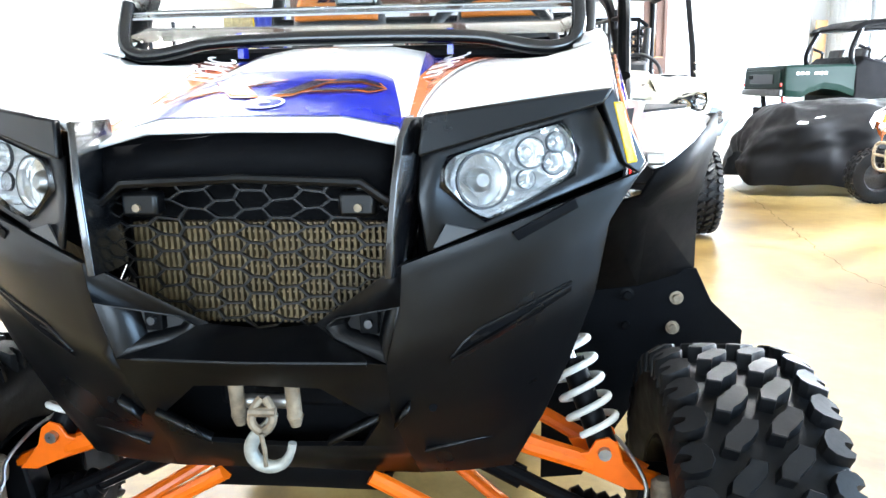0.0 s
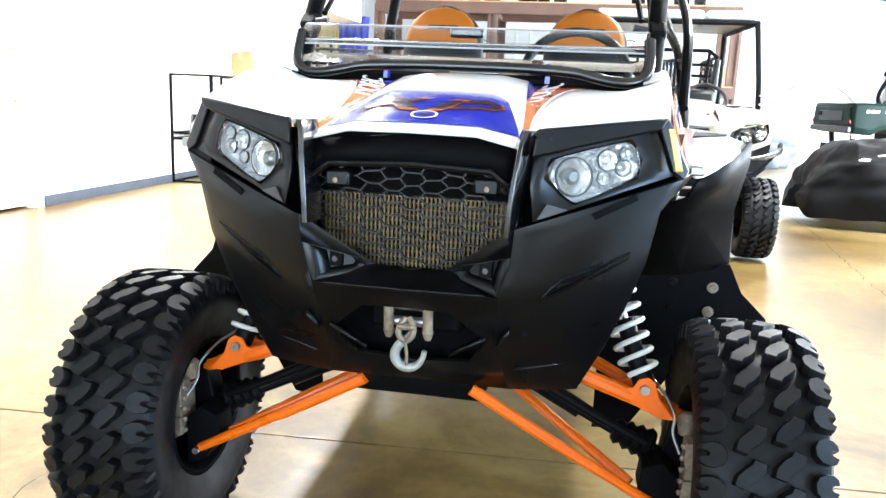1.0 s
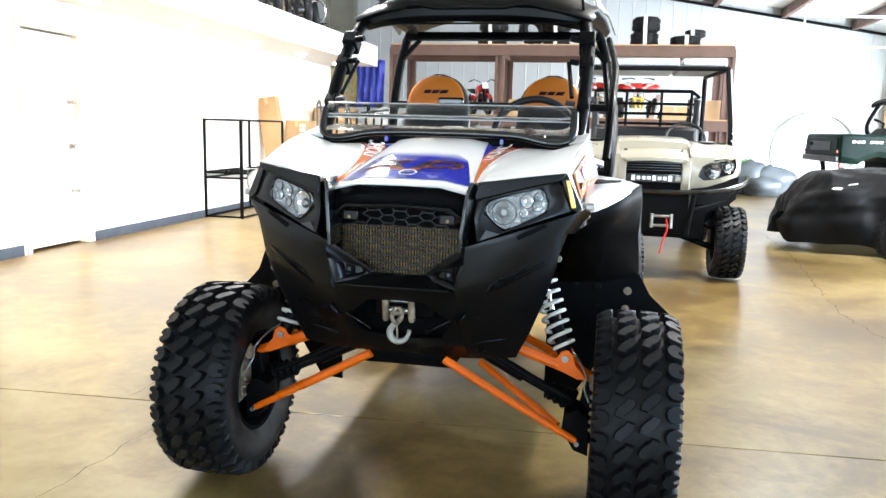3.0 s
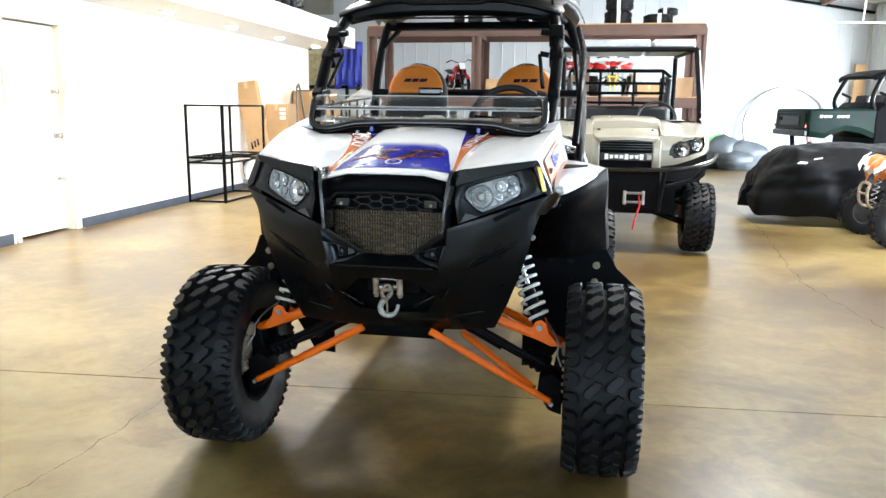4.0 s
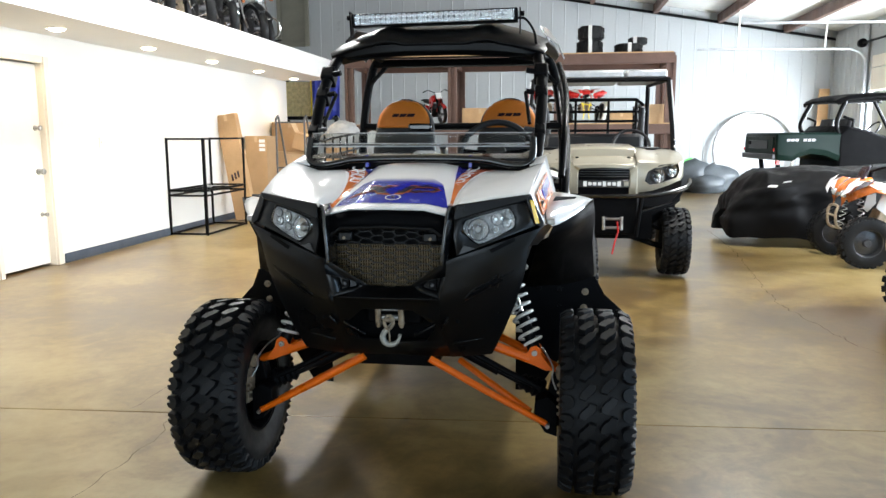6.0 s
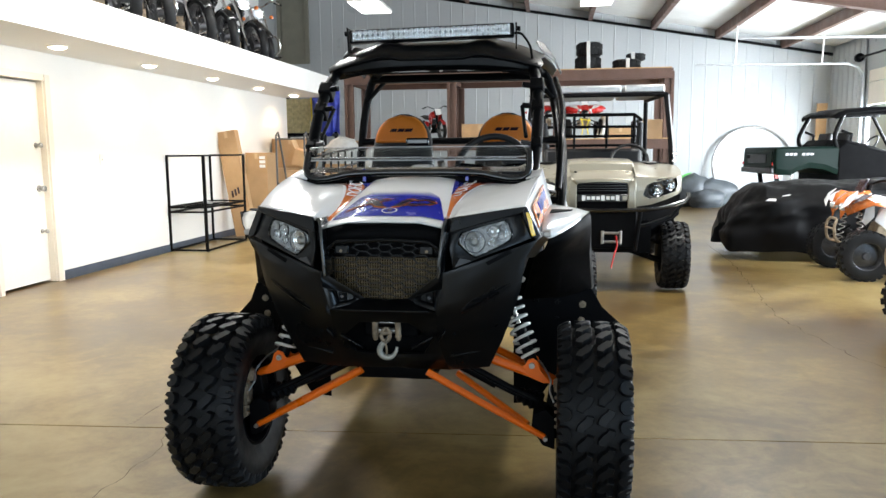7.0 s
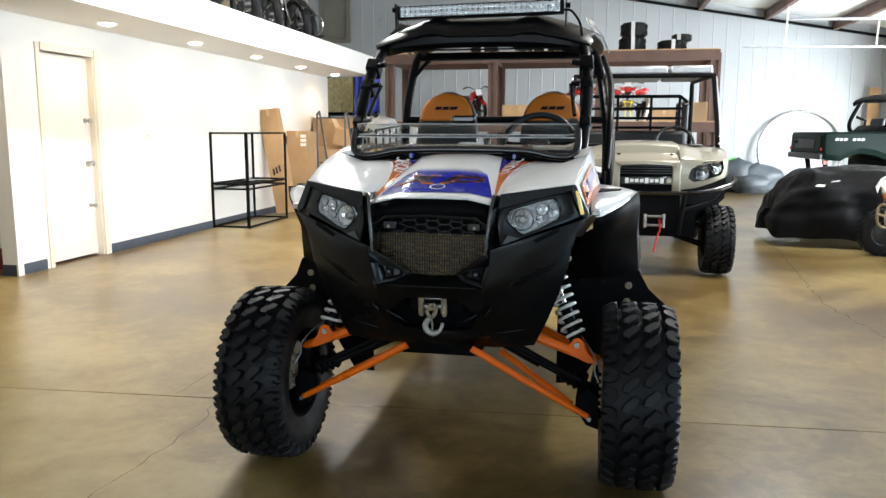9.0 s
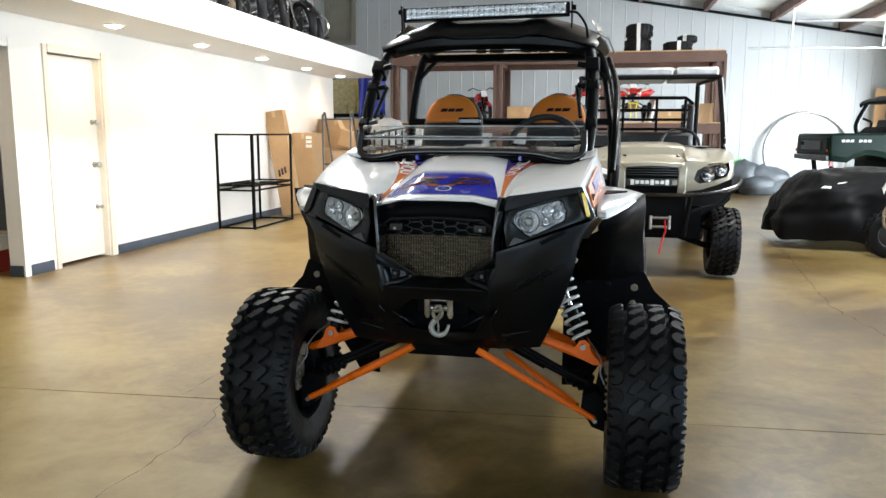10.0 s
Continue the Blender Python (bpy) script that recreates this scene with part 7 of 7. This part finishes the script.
for s in (1, -1):
    for y in (0.0, 2.35):
        wh = part("wheel", tyre_mesh(B()), M["rubber"], ute, "black off-road tyre", sharp=32)
        wh.location = (s * 0.675, y + 0.02, 0.324)
        wh.scale = (1.0, 0.93, 0.93)
        tr = part("tread", tread_mesh(B()), M["rubber"], wh, "chunky tyre tread blocks", sharp=32)
        tr["kind"] = "stuff"
        bm = lathe(B(), [(0.172, 0.105), (0.162, 0.09), (0.15, 0.03), (0.06, 0.03), (0.05, 0.05), (0.0, 0.05)], pose(0, 0, 0, 0, 90 * s, 0), 30)
        part("rim", bm, M["steel_black"], wh, thick=0.004)
    # fender: crown over the lamps, running back to the pillar
    rows = []
    for dy, xo, zo, zi in ((0.0, 0.690, 1.064, 1.075), (0.06, 0.730, 1.085, 1.105), (0.22, 0.752, 1.120, 1.150), (0.42, 0.758, 1.150, 1.180), (0.62, 0.752, 1.165, 1.195)):
        row = []
        for k in range(9):
            f = k / 8
            x = 0.29 + (xo - 0.29) * f
            z = zi + (zo - zi) * f ** 3 - 0.035 * math.sin(math.pi * f) * (1 if dy < 0.3 else 0.4) - 0.012 * (1 if 0.3 < f < 0.6 else 0)
            row.append((s * x, ute_nose(x) + dy * (1 + 0.2 * f), z))
        row += [(s * (xo + 0.012), row[-1][1] + 0.03, zo - 0.05), (s * (xo + 0.016), row[-1][1] + 0.05, zo - 0.16 + 0.1 * dy)]
        rows.append(row)
    part("fender", loft(B(), rows), M["silver"], ute, "champagne front fender", thick=0.008, sharp=30, bevel=0.004)
    # face beside the grille, round the lamp opening
    outer = [(0.29, 0.80), (0.29, 0.93), (0.29, 1.075), (0.50, 1.062), (0.690, 1.066), (0.712, 0.99), (0.690, 0.905), (0.58, 0.862), (0.43, 0.818)]
    bm = B()
    inner = [(0.360, 0.905), (0.372, 0.95), (0.388, 0.990), (0.496, 1.048), (0.668, 1.062), (0.684, 0.992), (0.658, 0.930), (0.515, 0.885), (0.412, 0.869)]
    loft(bm, [[(s * x, ute_nose(x) - 0.004, z) for x, z in outer], [(s * x, ute_nose(x) - 0.014, z) for x, z in inner], [(s * x, ute_nose(x) + 0.03, z) for x, z in inner]], True)
    part("cheek", bm, M["silver"], ute, "champagne lamp surround", sharp=30, bevel=0.003)
    bm = B()
    plate(bm, [(s * x, ute_nose(x) + 0.012, z) for x, z in LAMP_BOX], (0, 0.05, 0))
    hl = part("headlight", bm, M["black_gloss"], ute, "twin round headlights in a black bezel")
    for x, z, r in ((0.482, 0.950, 0.060), (0.600, 0.996, 0.056)):
        yy = ute_nose(x) + 0.004
        m = axis_to((s * x, yy, z), (s * (x + 0.25), yy - 1, z))
        part("lamp_ring", lathe(B(), [(r * 0.84, 0.0), (r * 0.86, 0.018), (r * 0.96, 0.022), (r, 0.012), (r, 0.0)], m, 24), M["chrome"], hl, "bright lamp ring")
        bm = lathe(B(), [(r * 0.86, 0.012), (r * 0.70, -0.006), (r * 0.45, -0.014), (r * 0.30, -0.014), (r * 0.28, 0.004), (r * 0.20, 0.008), (0.0, 0.010)], m, 24)
        part("lamp", bm, M["chrome"], hl, "clear round lamp")
        for k in range(3):
            w = 2 * math.pi * k / 3 + 0.5
            part("spoke", rod(B(), m @ Vector((r * 0.25 * math.cos(w), r * 0.25 * math.sin(w), 0.006)), m @ Vector((r * 0.84 * math.cos(w), r * 0.84 * math.sin(w), 0.006)), 0.004, 6), M["cast_dark"], hl)
        g = part("glass", lathe(B(), [(r * 0.88, 0.018), (r * 0.5, 0.028), (0.0, 0.031)], m, 20), M["lens"], hl)
        g.visible_shadow = False
    rows = [[(s * 0.225, -0.305, z), (s * 0.235, -0.318 + d, z), (s * 0.290, -0.316 + d, z), (s * 0.305, -0.292, z)] for z, d in ((0.78, 0.01), (0.86, 0.0), (0.98, 0.0), (1.06, 0.03))]
    part("nose_bar", loft(B(), rows), M["silver"], ute, "champagne upright beside the grille", thick=0.01, sharp=30, bevel=0.003)
    bm = B()
    plate(bm, [(s * 0.31, -0.24, 0.80), (s * 0.72, -0.06, 0.90), (s * 0.74, 0.1, 0.70), (s * 0.50, 0.0, 0.50), (s * 0.31, -0.18, 0.44)], (0, 0.05, 0))
    part("lower_cheek", bm, M["liner"], ute)
    part("wheel_arch", box(B(), (s * 0.56, 0.42, 0.78), (0.36, 0.06, 0.6)), M["liner"], ute)
    for a, b in (((0.28, 0.0, 0.36), (0.60, 0.0, 0.25)), ((0.30, 0.05, 0.52), (0.60, 0.03, 0.42)), ((0.28, 0.14, 0.36), (0.60, 0.06, 0.27))):
        part("arm", rod(B(), (s * a[0], a[1], a[2]), (s * b[0], b[1], b[2]), 0.017, 8), M["steel_black"], ute)
    bm = tube(B(), [(s * 0.722, 0.52, 1.12), (s * 0.712, 0.58, 1.40), (s * 0.672, 0.68, 1.86)], 0.026, 10)
    part("front_pillar", bm, M["steel_black"], ute, "black roll bar")
    part("pillar_strip", tube(B(), [(s * 0.742, 0.505, 1.16), (s * 0.732, 0.56, 1.40), (s * 0.690, 0.665, 1.85)], 0.010, 6), M["galv"], ute)
    for z in (1.20, 1.27):
        part("pillar_clamp", ball(B(), (s * 0.735, 0.50, z), (0.024, 0.024, 0.018), 10), M["chrome"], ute)
    part("rear_pillar", tube(B(), [(s * 0.62, 1.95, 0.8), (s * 0.62, 1.95, 1.86)], 0.026, 10), M["steel_black"], ute)
    part("mid_pillar", tube(B(), [(s * 0.52, 1.80, 0.8), (s * 0.53, 1.75, 1.32), (s * 0.545, 1.73, 1.62)], [0.05, 0.045, 0.03], 10), M["vinyl"], ute)
    part("roof_rail", tube(B(), [(s * 0.672, 0.68, 1.86), (s * 0.62, 1.95, 1.87)], 0.022, 8), M["steel_black"], ute)
    part("door", box(B(), (s * 0.72, 1.2, 0.78), (0.05, 0.95, 0.5)), M["silver"], ute, bevel=0.02)
# raised hood with a step, and the sloping nose below it
rows = []
for y, z, w in ((-0.335, 1.020, 0.225), (-0.325, 1.052, 0.27), (-0.25, 1.080, 0.30), (-0.08, 1.102, 0.31), (-0.05, 1.115, 0.31), (-0.03, 1.185, 0.305), (-0.005, 1.205, 0.30), (0.05, 1.212, 0.30), (0.55, 1.225, 0.31)):
    rows.append([(-w, y + 0.012, z - 0.022), (-w * 0.95, y, z - 0.004), (-w * 0.5, y - 0.008, z + 0.003), (0, y - 0.012, z + 0.006), (w * 0.5, y - 0.008, z + 0.003), (w * 0.95, y, z - 0.004), (w, y + 0.012, z - 0.022)])
part("hood", loft(B(), rows), M["silver"], ute, "champagne stepped hood", thick=0.01, sharp=24, bevel=0.004)
for s in (1, -1):
    part("hood_screw", lathe(B(), [(0.018, 0.0), (0.015, 0.005), (0.0, 0.006)], axis_to((s * 0.235, -0.085, 1.108), (s * 0.235, -0.3, 1.7)), 10), M["steel_black"], ute)
part("grille", box(B(), (0, -0.275, 0.91), (0.46, 0.03, 0.26)), M["liner"], ute, bevel=0.01)
for k in range(4):
    part("grille_bar", box(B(), (0, -0.294, 0.945 + 0.022 * k), (0.44, 0.008, 0.007)), M["black_gloss"], ute)
plate_ob = part("nose_plate", box(B(), (0, -0.302, 0.880), (0.45, 0.016, 0.070)), M["black_gloss"], ute, "black name plate with pale bars", bevel=0.004)
for k in range(8):
    part("mark", box(B(), (-0.165 + 0.043 * k, -0.312, 0.880), (0.032, 0.003, 0.046 if k in (0, 4, 7) else 0.030)), M["decal_white"], plate_ob)
part("plate_strip", box(B(), (0.20, -0.311, 0.880), (0.04, 0.003, 0.040)), M["silver"], plate_ob)
bm = B()
tube(bm, [(-0.80, -0.02, 0.90), (-0.74, -0.20, 0.845), (-0.46, -0.345, 0.785), (0, -0.365, 0.775), (0.46, -0.345, 0.785), (0.74, -0.20, 0.845), (0.80, -0.02, 0.90)], 0.020, 10, smooth=4)
bp = part("bumper", bm, M["black_gloss"], ute, "black tubular bumper")
part("bumper_face", box(B(), (0, -0.24, 0.59), (0.64, 0.05, 0.36), None, 1.0), M["liner"], bp, bevel=0.02)
for s in (1, -1):
    part("bumper_post", tube(B(), [(s * 0.34, -0.32, 0.78), (s * 0.30, -0.29, 0.40)], 0.02, 8), M["steel_black"], bp)
    part("bumper_brace", tube(B(), [(s * 0.76, -0.15, 0.86), (s * 0.62, -0.20, 0.70), (s * 0.34, -0.29, 0.62)], 0.017, 8), M["steel_black"], bp)
bm = B()
for dx in (-0.07, 0.09):
    rod(bm, (dx + 0.08, -0.295, 0.58), (dx + 0.08, -0.295, 0.46), 0.014, 10)
rod(bm, (0.0, -0.29, 0.56), (0.18, -0.29, 0.56), 0.012, 10)
rod(bm, (0.0, -0.29, 0.48), (0.18, -0.29, 0.48), 0.012, 10)
part("fairlead", bm, M["steel"], ute, "steel winch fairlead")
part("winch_strap", tube(B(), [(0.13, -0.315, 0.54), (0.14, -0.325, 0.45), (0.115, -0.32, 0.36), (0.09, -0.325, 0.24)], 0.008, 6), M["red"], ute, "red winch strap")
part("underbody", box(B(), (0, 1.0, 0.52), (0.9, 2.4, 0.30)), M["liner"], ute)
part("firewall", box(B(), (0, 0.56, 0.98), (1.36, 0.06, 0.40)), M["liner"], ute)
for x0, x1 in ((-0.64, 0.235), (0.265, 0.66)):
    part("roof_panel", box(B(), ((x0 + x1) / 2, 1.30, 1.918), (x1 - x0, 1.25, 0.085)), M["galv"], ute, "grey moulded roof panel", bevel=0.02)
part("header", tube(B(), [(-0.68, 0.68, 1.862), (0.68, 0.68, 1.862)], 0.022, 10), M["steel_black"], ute)
part("bench", box(B(), (0, 1.72, 1.05), (1.15, 0.14, 0.55), None, 0.95), M["vinyl"], ute, "dark bench seat back", bevel=0.04)
part("bench_base", box(B(), (0, 1.48, 0.78), (1.15, 0.5, 0.14)), M["vinyl"], ute, bevel=0.03)
part("dash", box(B(), (0, 0.75, 1.10), (1.25, 0.22, 0.18)), M["black"], ute, bevel=0.03)
sw = Matrix.Translation((0.36, 1.0, 1.20)) @ pose(0, 0, 0, 58, 0, 0)
part("steering_wheel", tube(B(), [sw @ Vector((0.19 * math.cos(a), 0.19 * math.sin(a), 0)) for a in (2 * math.pi * i / 32 for i in range(32))], 0.016, 8, closed=True), M["vinyl"], ute)
cagep = part("cargo_bed", box(B(), (0, 2.55, 0.95), (1.30, 1.10, 0.40)), M["silver"], ute, "champagne cargo bed", bevel=0.02)
for z in (1.36, 1.47, 1.58, 1.72):
    bm = tube(B(), [(-0.55, 2.0, z), (0.50, 2.0, z), (0.58, 2.02, z - (0.06 if z > 1.7 else 0)), (0.58, 3.05, z - (0.06 if z > 1.7 else 0))], 0.016 if z < 1.7 else 0.02, 8)
    part("rail", bm, M["steel_black"], cagep)
for x in (-0.55, -0.2, 0.18, 0.50):
    part("rail_post", tube(B(), [(x, 2.0, 1.12), (x, 2.0, 1.72)], 0.016, 8), M["steel_black"], cagep)
for y in (2.35, 2.7, 3.05):
    part("rail_post", tube(B(), [(0.58, y, 1.12), (0.58, y, 1.66)], 0.016, 8), M["steel_black"], cagep)

# ---- covered vehicle, green utility, things by the back wall ----
cov = thing("covered_vehicle", (3.93, 8.05, 0), "low vehicle under a sagging black cloth cover", "vehicle cover")
rows = []
rnd = random.Random(21)
NX, NA = 60, 56
for i in range(NX + 1):
    u = i / NX
    x = -1.34 + 2.86 * u
    top = 0.66 + 0.20 * min(1, u / 0.10) ** 0.7 + 0.05 * min(1, u / 0.4) + 0.05 * max(0, u - 0.5) + 0.04 * math.exp(-((u - 0.62) / 0.12) ** 2)
    half = 0.52 + 0.14 * min(1, u / 0.10)
    row = []
    for k in range(NA + 1):
        a = math.pi * k / NA
        ca, sa = math.cos(a), math.sin(a)
        y = -half * math.copysign(abs(ca) ** 0.55, ca)
        z = 0.12 + (top - 0.12) * sa ** 0.5
        low = abs(ca)
        p = Vector((x * 2.2, y * 2, z * 2.6))
        fold = 0.05 * noise.noise(p * 1.1) + 0.035 * noise.noise(Vector((x * 2.2 + z * 3, y * 2, z * 10))) + 0.07 * (0.25 - abs(noise.noise(Vector((x * 1.6 + z * 1.5, y, z * 4.5 - x * 1.2))))) + 0.03 * (0.25 - abs(noise.noise(Vector((x * 5 - z * 2, y + 4, z * 7)))))
        drape = 0.025 * low * math.sin(x * 13 + 5 * noise.noise(Vector((x, y, 0))) + z * 3)
        row.append((x + 0.02 * noise.noise(p * 3) - 0.10 * (1 - u) ** 6 * (1 - sa), y + (fold + drape) * (1 if y > 0 else -1) * low, z + fold * sa - 0.05 * low * (0.5 + noise.noise(Vector((x * 2.6, y, 1)))) * (1 if sa < 0.15 else 0)))
    rows.append(row)
nose = rows[0]
bm = loft(B(), rows)
cx = sum(p[0] for p in nose) / len(nose)
inner = [(p[0] - 0.06, p[1] * 0.9, 0.14 + (p[2] - 0.14) * 0.9) for p in nose]
inner2 = [(p[0] - 0.08, p[1] * 0.3, 0.30 + (p[2] - 0.30) * 0.3) for p in nose]
loft(bm, [nose, inner, inner2])
part("cover", bm, M["cloth"], cov, "black cloth cover", sharp=60, subsurf=1)
for q in ([(-1.13, -0.71, 0.715), (-1.03, -0.715, 0.712), (-1.01, -0.70, 0.735), (-1.09, -0.70, 0.740)], [(-0.96, -0.70, 0.760), (-0.87, -0.70, 0.775), (-0.86, -0.69, 0.787), (-0.94, -0.69, 0.775)]):
    part("print", plate(B(), q, (0, -0.004, 0)), M["tape"], cov, "white printed mark")
for x, y in ((-0.25, -0.45), (-0.25, 0.45), (1.3, -0.45)):
    small_wheel("wheel", cov, (x, y, 0.20), 0.20, 0.2, 90, M["steel_black"])

gv = thing("green_utility_vehicle", (3.86, 11.93, 0), "dark green utility vehicle with a tilt bed and roof", "vehicle", turn=7)
for x in (0.62, 2.65):
    for s in (1, -1):
        small_wheel("wheel", gv, (x, s * 0.60, 0.35), 0.35, 0.26, 90 if s > 0 else -90, M["steel_black"])
rows = []
for x, z0, z1, w in ((0.0, 0.905, 1.285, 0.66), (0.02, 0.89, 1.318, 0.69), (0.12, 0.872, 1.325, 0.705), (0.26, 0.865, 1.325, 0.71), (0.36, 0.93, 1.326, 0.71), (0.55, 0.985, 1.327, 0.71), (0.78, 0.955, 1.328, 0.71), (1.02, 0.86, 1.325, 0.71)):
    rows.append([(x, -w, z0), (x, -w - 0.022, z0 + 0.09), (x, -w - 0.006, z0 + 0.16), (x, -w, z1 - 0.03), (x, -w + 0.03, z1), (x, w - 0.03, z1), (x, w, z1 - 0.03), (x, w + 0.022, z0 + 0.09), (x, w, z0)])
bed = part("cargo_bed", loft(B(), rows, True, True), M["green"], gv, "dark green cargo bed", sharp=24, bevel=0.008)
bm = B()
plate(bm, [(-0.004, -0.60, 1.00), (-0.004, 0.60, 1.00), (-0.004, 0.60, 1.26), (-0.004, -0.60, 1.26)], (-0.02, 0, 0))
gate = part("tailgate", bm, M["green"], bed, "dark green tailgate with a pressed panel", bevel=0.008)
part("gate_panel", box(B(), (-0.028, 0.0, 1.13), (0.012, 0.80, 0.14)), M["black"], gate, bevel=0.005)
part("gate_latch", box(B(), (-0.034, 0.36, 1.16), (0.02, 0.12, 0.06)), M["liner"], gate, bevel=0.005)
part("tail_bumper", box(B(), (-0.02, 0.0, 0.935), (0.06, 1.32, 0.09)), M["cast_dark"], bed, "grey plastic tail sill", bevel=0.015)
for y in (-0.64, 0.64):
    part("tail_light", box(B(), (-0.022, y, 1.05), (0.02, 0.03, 0.05)), M["red"], bed, "red tail lamp", bevel=0.006)
for k in range(7):
    bm = B()
    plate(bm, [(0.15 + 0.066 * k, -0.722, 1.185), (0.20 + 0.066 * k, -0.722, 1.185), (0.21 + 0.066 * k, -0.718, 1.225), (0.16 + 0.066 * k, -0.718, 1.225)], (0, -0.003, 0))
    if k != 3:
        part("mark", bm, M["decal_grey"], bed, "pale bar of the maker's mark")
rows = []
for x, z0, z1, w in ((1.00, 0.62, 1.34, 0.71), (1.12, 0.50, 1.44, 0.73), (1.45, 0.45, 1.36, 0.75), (1.9, 0.42, 1.22, 0.76), (2.3, 0.45, 1.22, 0.76), (2.55, 0.70, 1.24, 0.74), (2.9, 0.78, 1.16, 0.70), (3.12, 0.76, 1.00, 0.60)):
    rows.append([(x, -w, z0), (x, -w - 0.03, (z0 + z1) / 2), (x, -w, z1 - 0.05), (x, -w + 0.08, z1), (x, w - 0.08, z1), (x, w, z1 - 0.05), (x, w, z0)])
part("cab", loft(B(), rows, True, True), M["liner"], gv, "black cab tub and nose", sharp=40, bevel=0.02)
part("chassis", box(B(), (1.3, 0, 0.60), (2.6, 0.6, 0.22)), M["liner"], gv)
for y in (-0.35, 0.35):
    part("bed_support", rod(B(), (0.16, y, 0.93), (0.22, y, 0.55), 0.04, 8), M["steel_black"], gv)
part("hitch_lamp", box(B(), (0.10, -0.52, 0.85), (0.06, 0.05, 0.09)), M["red"], gv, "red reflector under the bed")
for s in (1, -1):
    part("rear_pillar", tube(B(), [(1.00, s * 0.66, 1.30), (0.955, s * 0.655, 1.42), (0.975, s * 0.64, 1.56), (1.10, s * 0.60, 1.84)], 0.036, 10, smooth=4), M["steel_black"], gv)
    part("rear_gusset", tube(B(), [(1.20, s * 0.66, 1.34), (1.22, s * 0.66, 1.52), (1.06, s * 0.64, 1.58)], 0.024, 8), M["steel_black"], gv)
    part("front_pillar", tube(B(), [(2.62, s * 0.68, 1.20), (2.20, s * 0.60, 1.86)], 0.03, 10), M["steel_black"], gv)
    part("roof_rail", tube(B(), [(1.10, s * 0.60, 1.84), (2.20, s * 0.60, 1.87)], 0.03, 8), M["steel_black"], gv)
    rows = [[(1.18 + 0.10 * f + d * 0.05, s * 0.32 + 0.20 * c, 1.05 + 0.50 * f) for c, d in ((-1, 0), (-0.8, -1), (0.8, -1), (1, 0), (0.8, 1), (-0.8, 1))] for f in (0.0, 0.4, 0.8, 1.0)]
    part("seat_back", loft(B(), rows, True, True), M["vinyl"], gv, bevel=0.02)
rows = []
for x, z, w in ((0.94, 1.82, 0.62), (1.00, 1.865, 0.66), (1.12, 1.915, 0.68), (1.7, 1.955, 0.68), (2.15, 1.945, 0.67), (2.32, 1.90, 0.64)):
    rows.append([(x + 0.03, -w, z - 0.05), (x, -w + 0.05, z), (x, -w * 0.55, z + 0.005), (x, -w * 0.45, z + 0.022), (x, w * 0.45, z + 0.022), (x, w * 0.55, z + 0.005), (x, w - 0.05, z), (x + 0.03, w, z - 0.05)])
part("roof", loft(B(), rows), M["liner"], gv, "black moulded roof", thick=0.04, sharp=30, bevel=0.008)
sw = Matrix.Translation((2.05, 0.32, 1.36)) @ pose(0, 0, 0, 0, -55, 0)
part("steering_wheel", tube(B(), [sw @ Vector((0.17 * math.cos(a), 0.17 * math.sin(a), 0)) for a in (2 * math.pi * i / 28 for i in range(28))], 0.016, 8, closed=True), M["vinyl"], gv)

ring = thing("hoop", (4.98, 16.72, 0), "large pale metal hoop leaning on the back wall", "hoop")
ring.matrix_world = pose(4.98, 16.70, 0, -8, 0, 0)
bm = tube(B(), [(0.90 * math.cos(a), 0, 0.92 + 0.89 * math.sin(a)) for a in (2 * math.pi * i / 64 for i in range(64))], 0.032, 8, closed=True)
part("tube", bm, M["steel"], ring, sharp=80)
plank = thing("board", (6.40, 16.78, 0), "pale wooden board standing in the corner", "board")
part("plank", box(B(), (0, 0, 1.15), (0.22, 0.05, 2.30), pose(0, 0, 0, 3, 0, 0)), M["wood"], plank, bevel=0.003)
for x, y, w, h, seed in ((3.42, 16.15, 0.40, 0.74, 2), (4.0, 16.2, 0.46, 0.62, 6), (3.75, 15.75, 0.34, 0.40, 9)):
    sack = thing("sack", (x, y, 0), "slumped dark grey woven sack by the back wall", "sack")
    rows = []
    for k in range(15):
        f = k / 14
        rr = w * (0.86 + 0.3 * math.sin(2.6 * f)) * (1 if f < 0.6 else math.sqrt(max(0.02, 1 - ((f - 0.6) / 0.405) ** 2)))
        row = []
        for i in range(28):
            t = 2 * math.pi * i / 28
            q = Vector((math.cos(t) * 1.4, math.sin(t) * 1.4, f * 2.2 + seed))
            k2 = 1 + 0.22 * noise.noise(q) + 0.10 * noise.noise(q * 3)
            row.append((rr * k2 * math.cos(t) + 0.10 * f * math.sin(seed), 0.62 * rr * k2 * math.sin(t), h * f * (1 + 0.12 * noise.noise(q * 0.8))))
        rows.append(row)
    part("body", loft(B(), rows, True, True), M["bag"], sack, sharp=70)
    if seed == 2:
        part("strap", tube(B(), [(-0.34, -0.18, 0.42), (-0.26, -0.22, 0.55), (-0.12, -0.16, 0.70), (0.05, -0.06, 0.76)], 0.018, 6, smooth=4), M["lime"], sack, "green strap")
win = thing("window_1", (-6.10, 16.98, 3.55), "grey framed window high in the back wall", "window")
win["kind"] = "structure"
bm = B()
for x in (-0.36, 0.36):
    box(bm, (x, -0.03, 0.8), (0.10, 0.06, 1.7))
for z in (0.0, 1.6):
    box(bm, (0, -0.03, z), (0.62, 0.06, 0.10))
part("frame", bm, M["blind"], win, bevel=0.004)
part("pane", box(B(), (0, -0.012, 0.8), (0.62, 0.01, 1.5)), M["blind"], win)
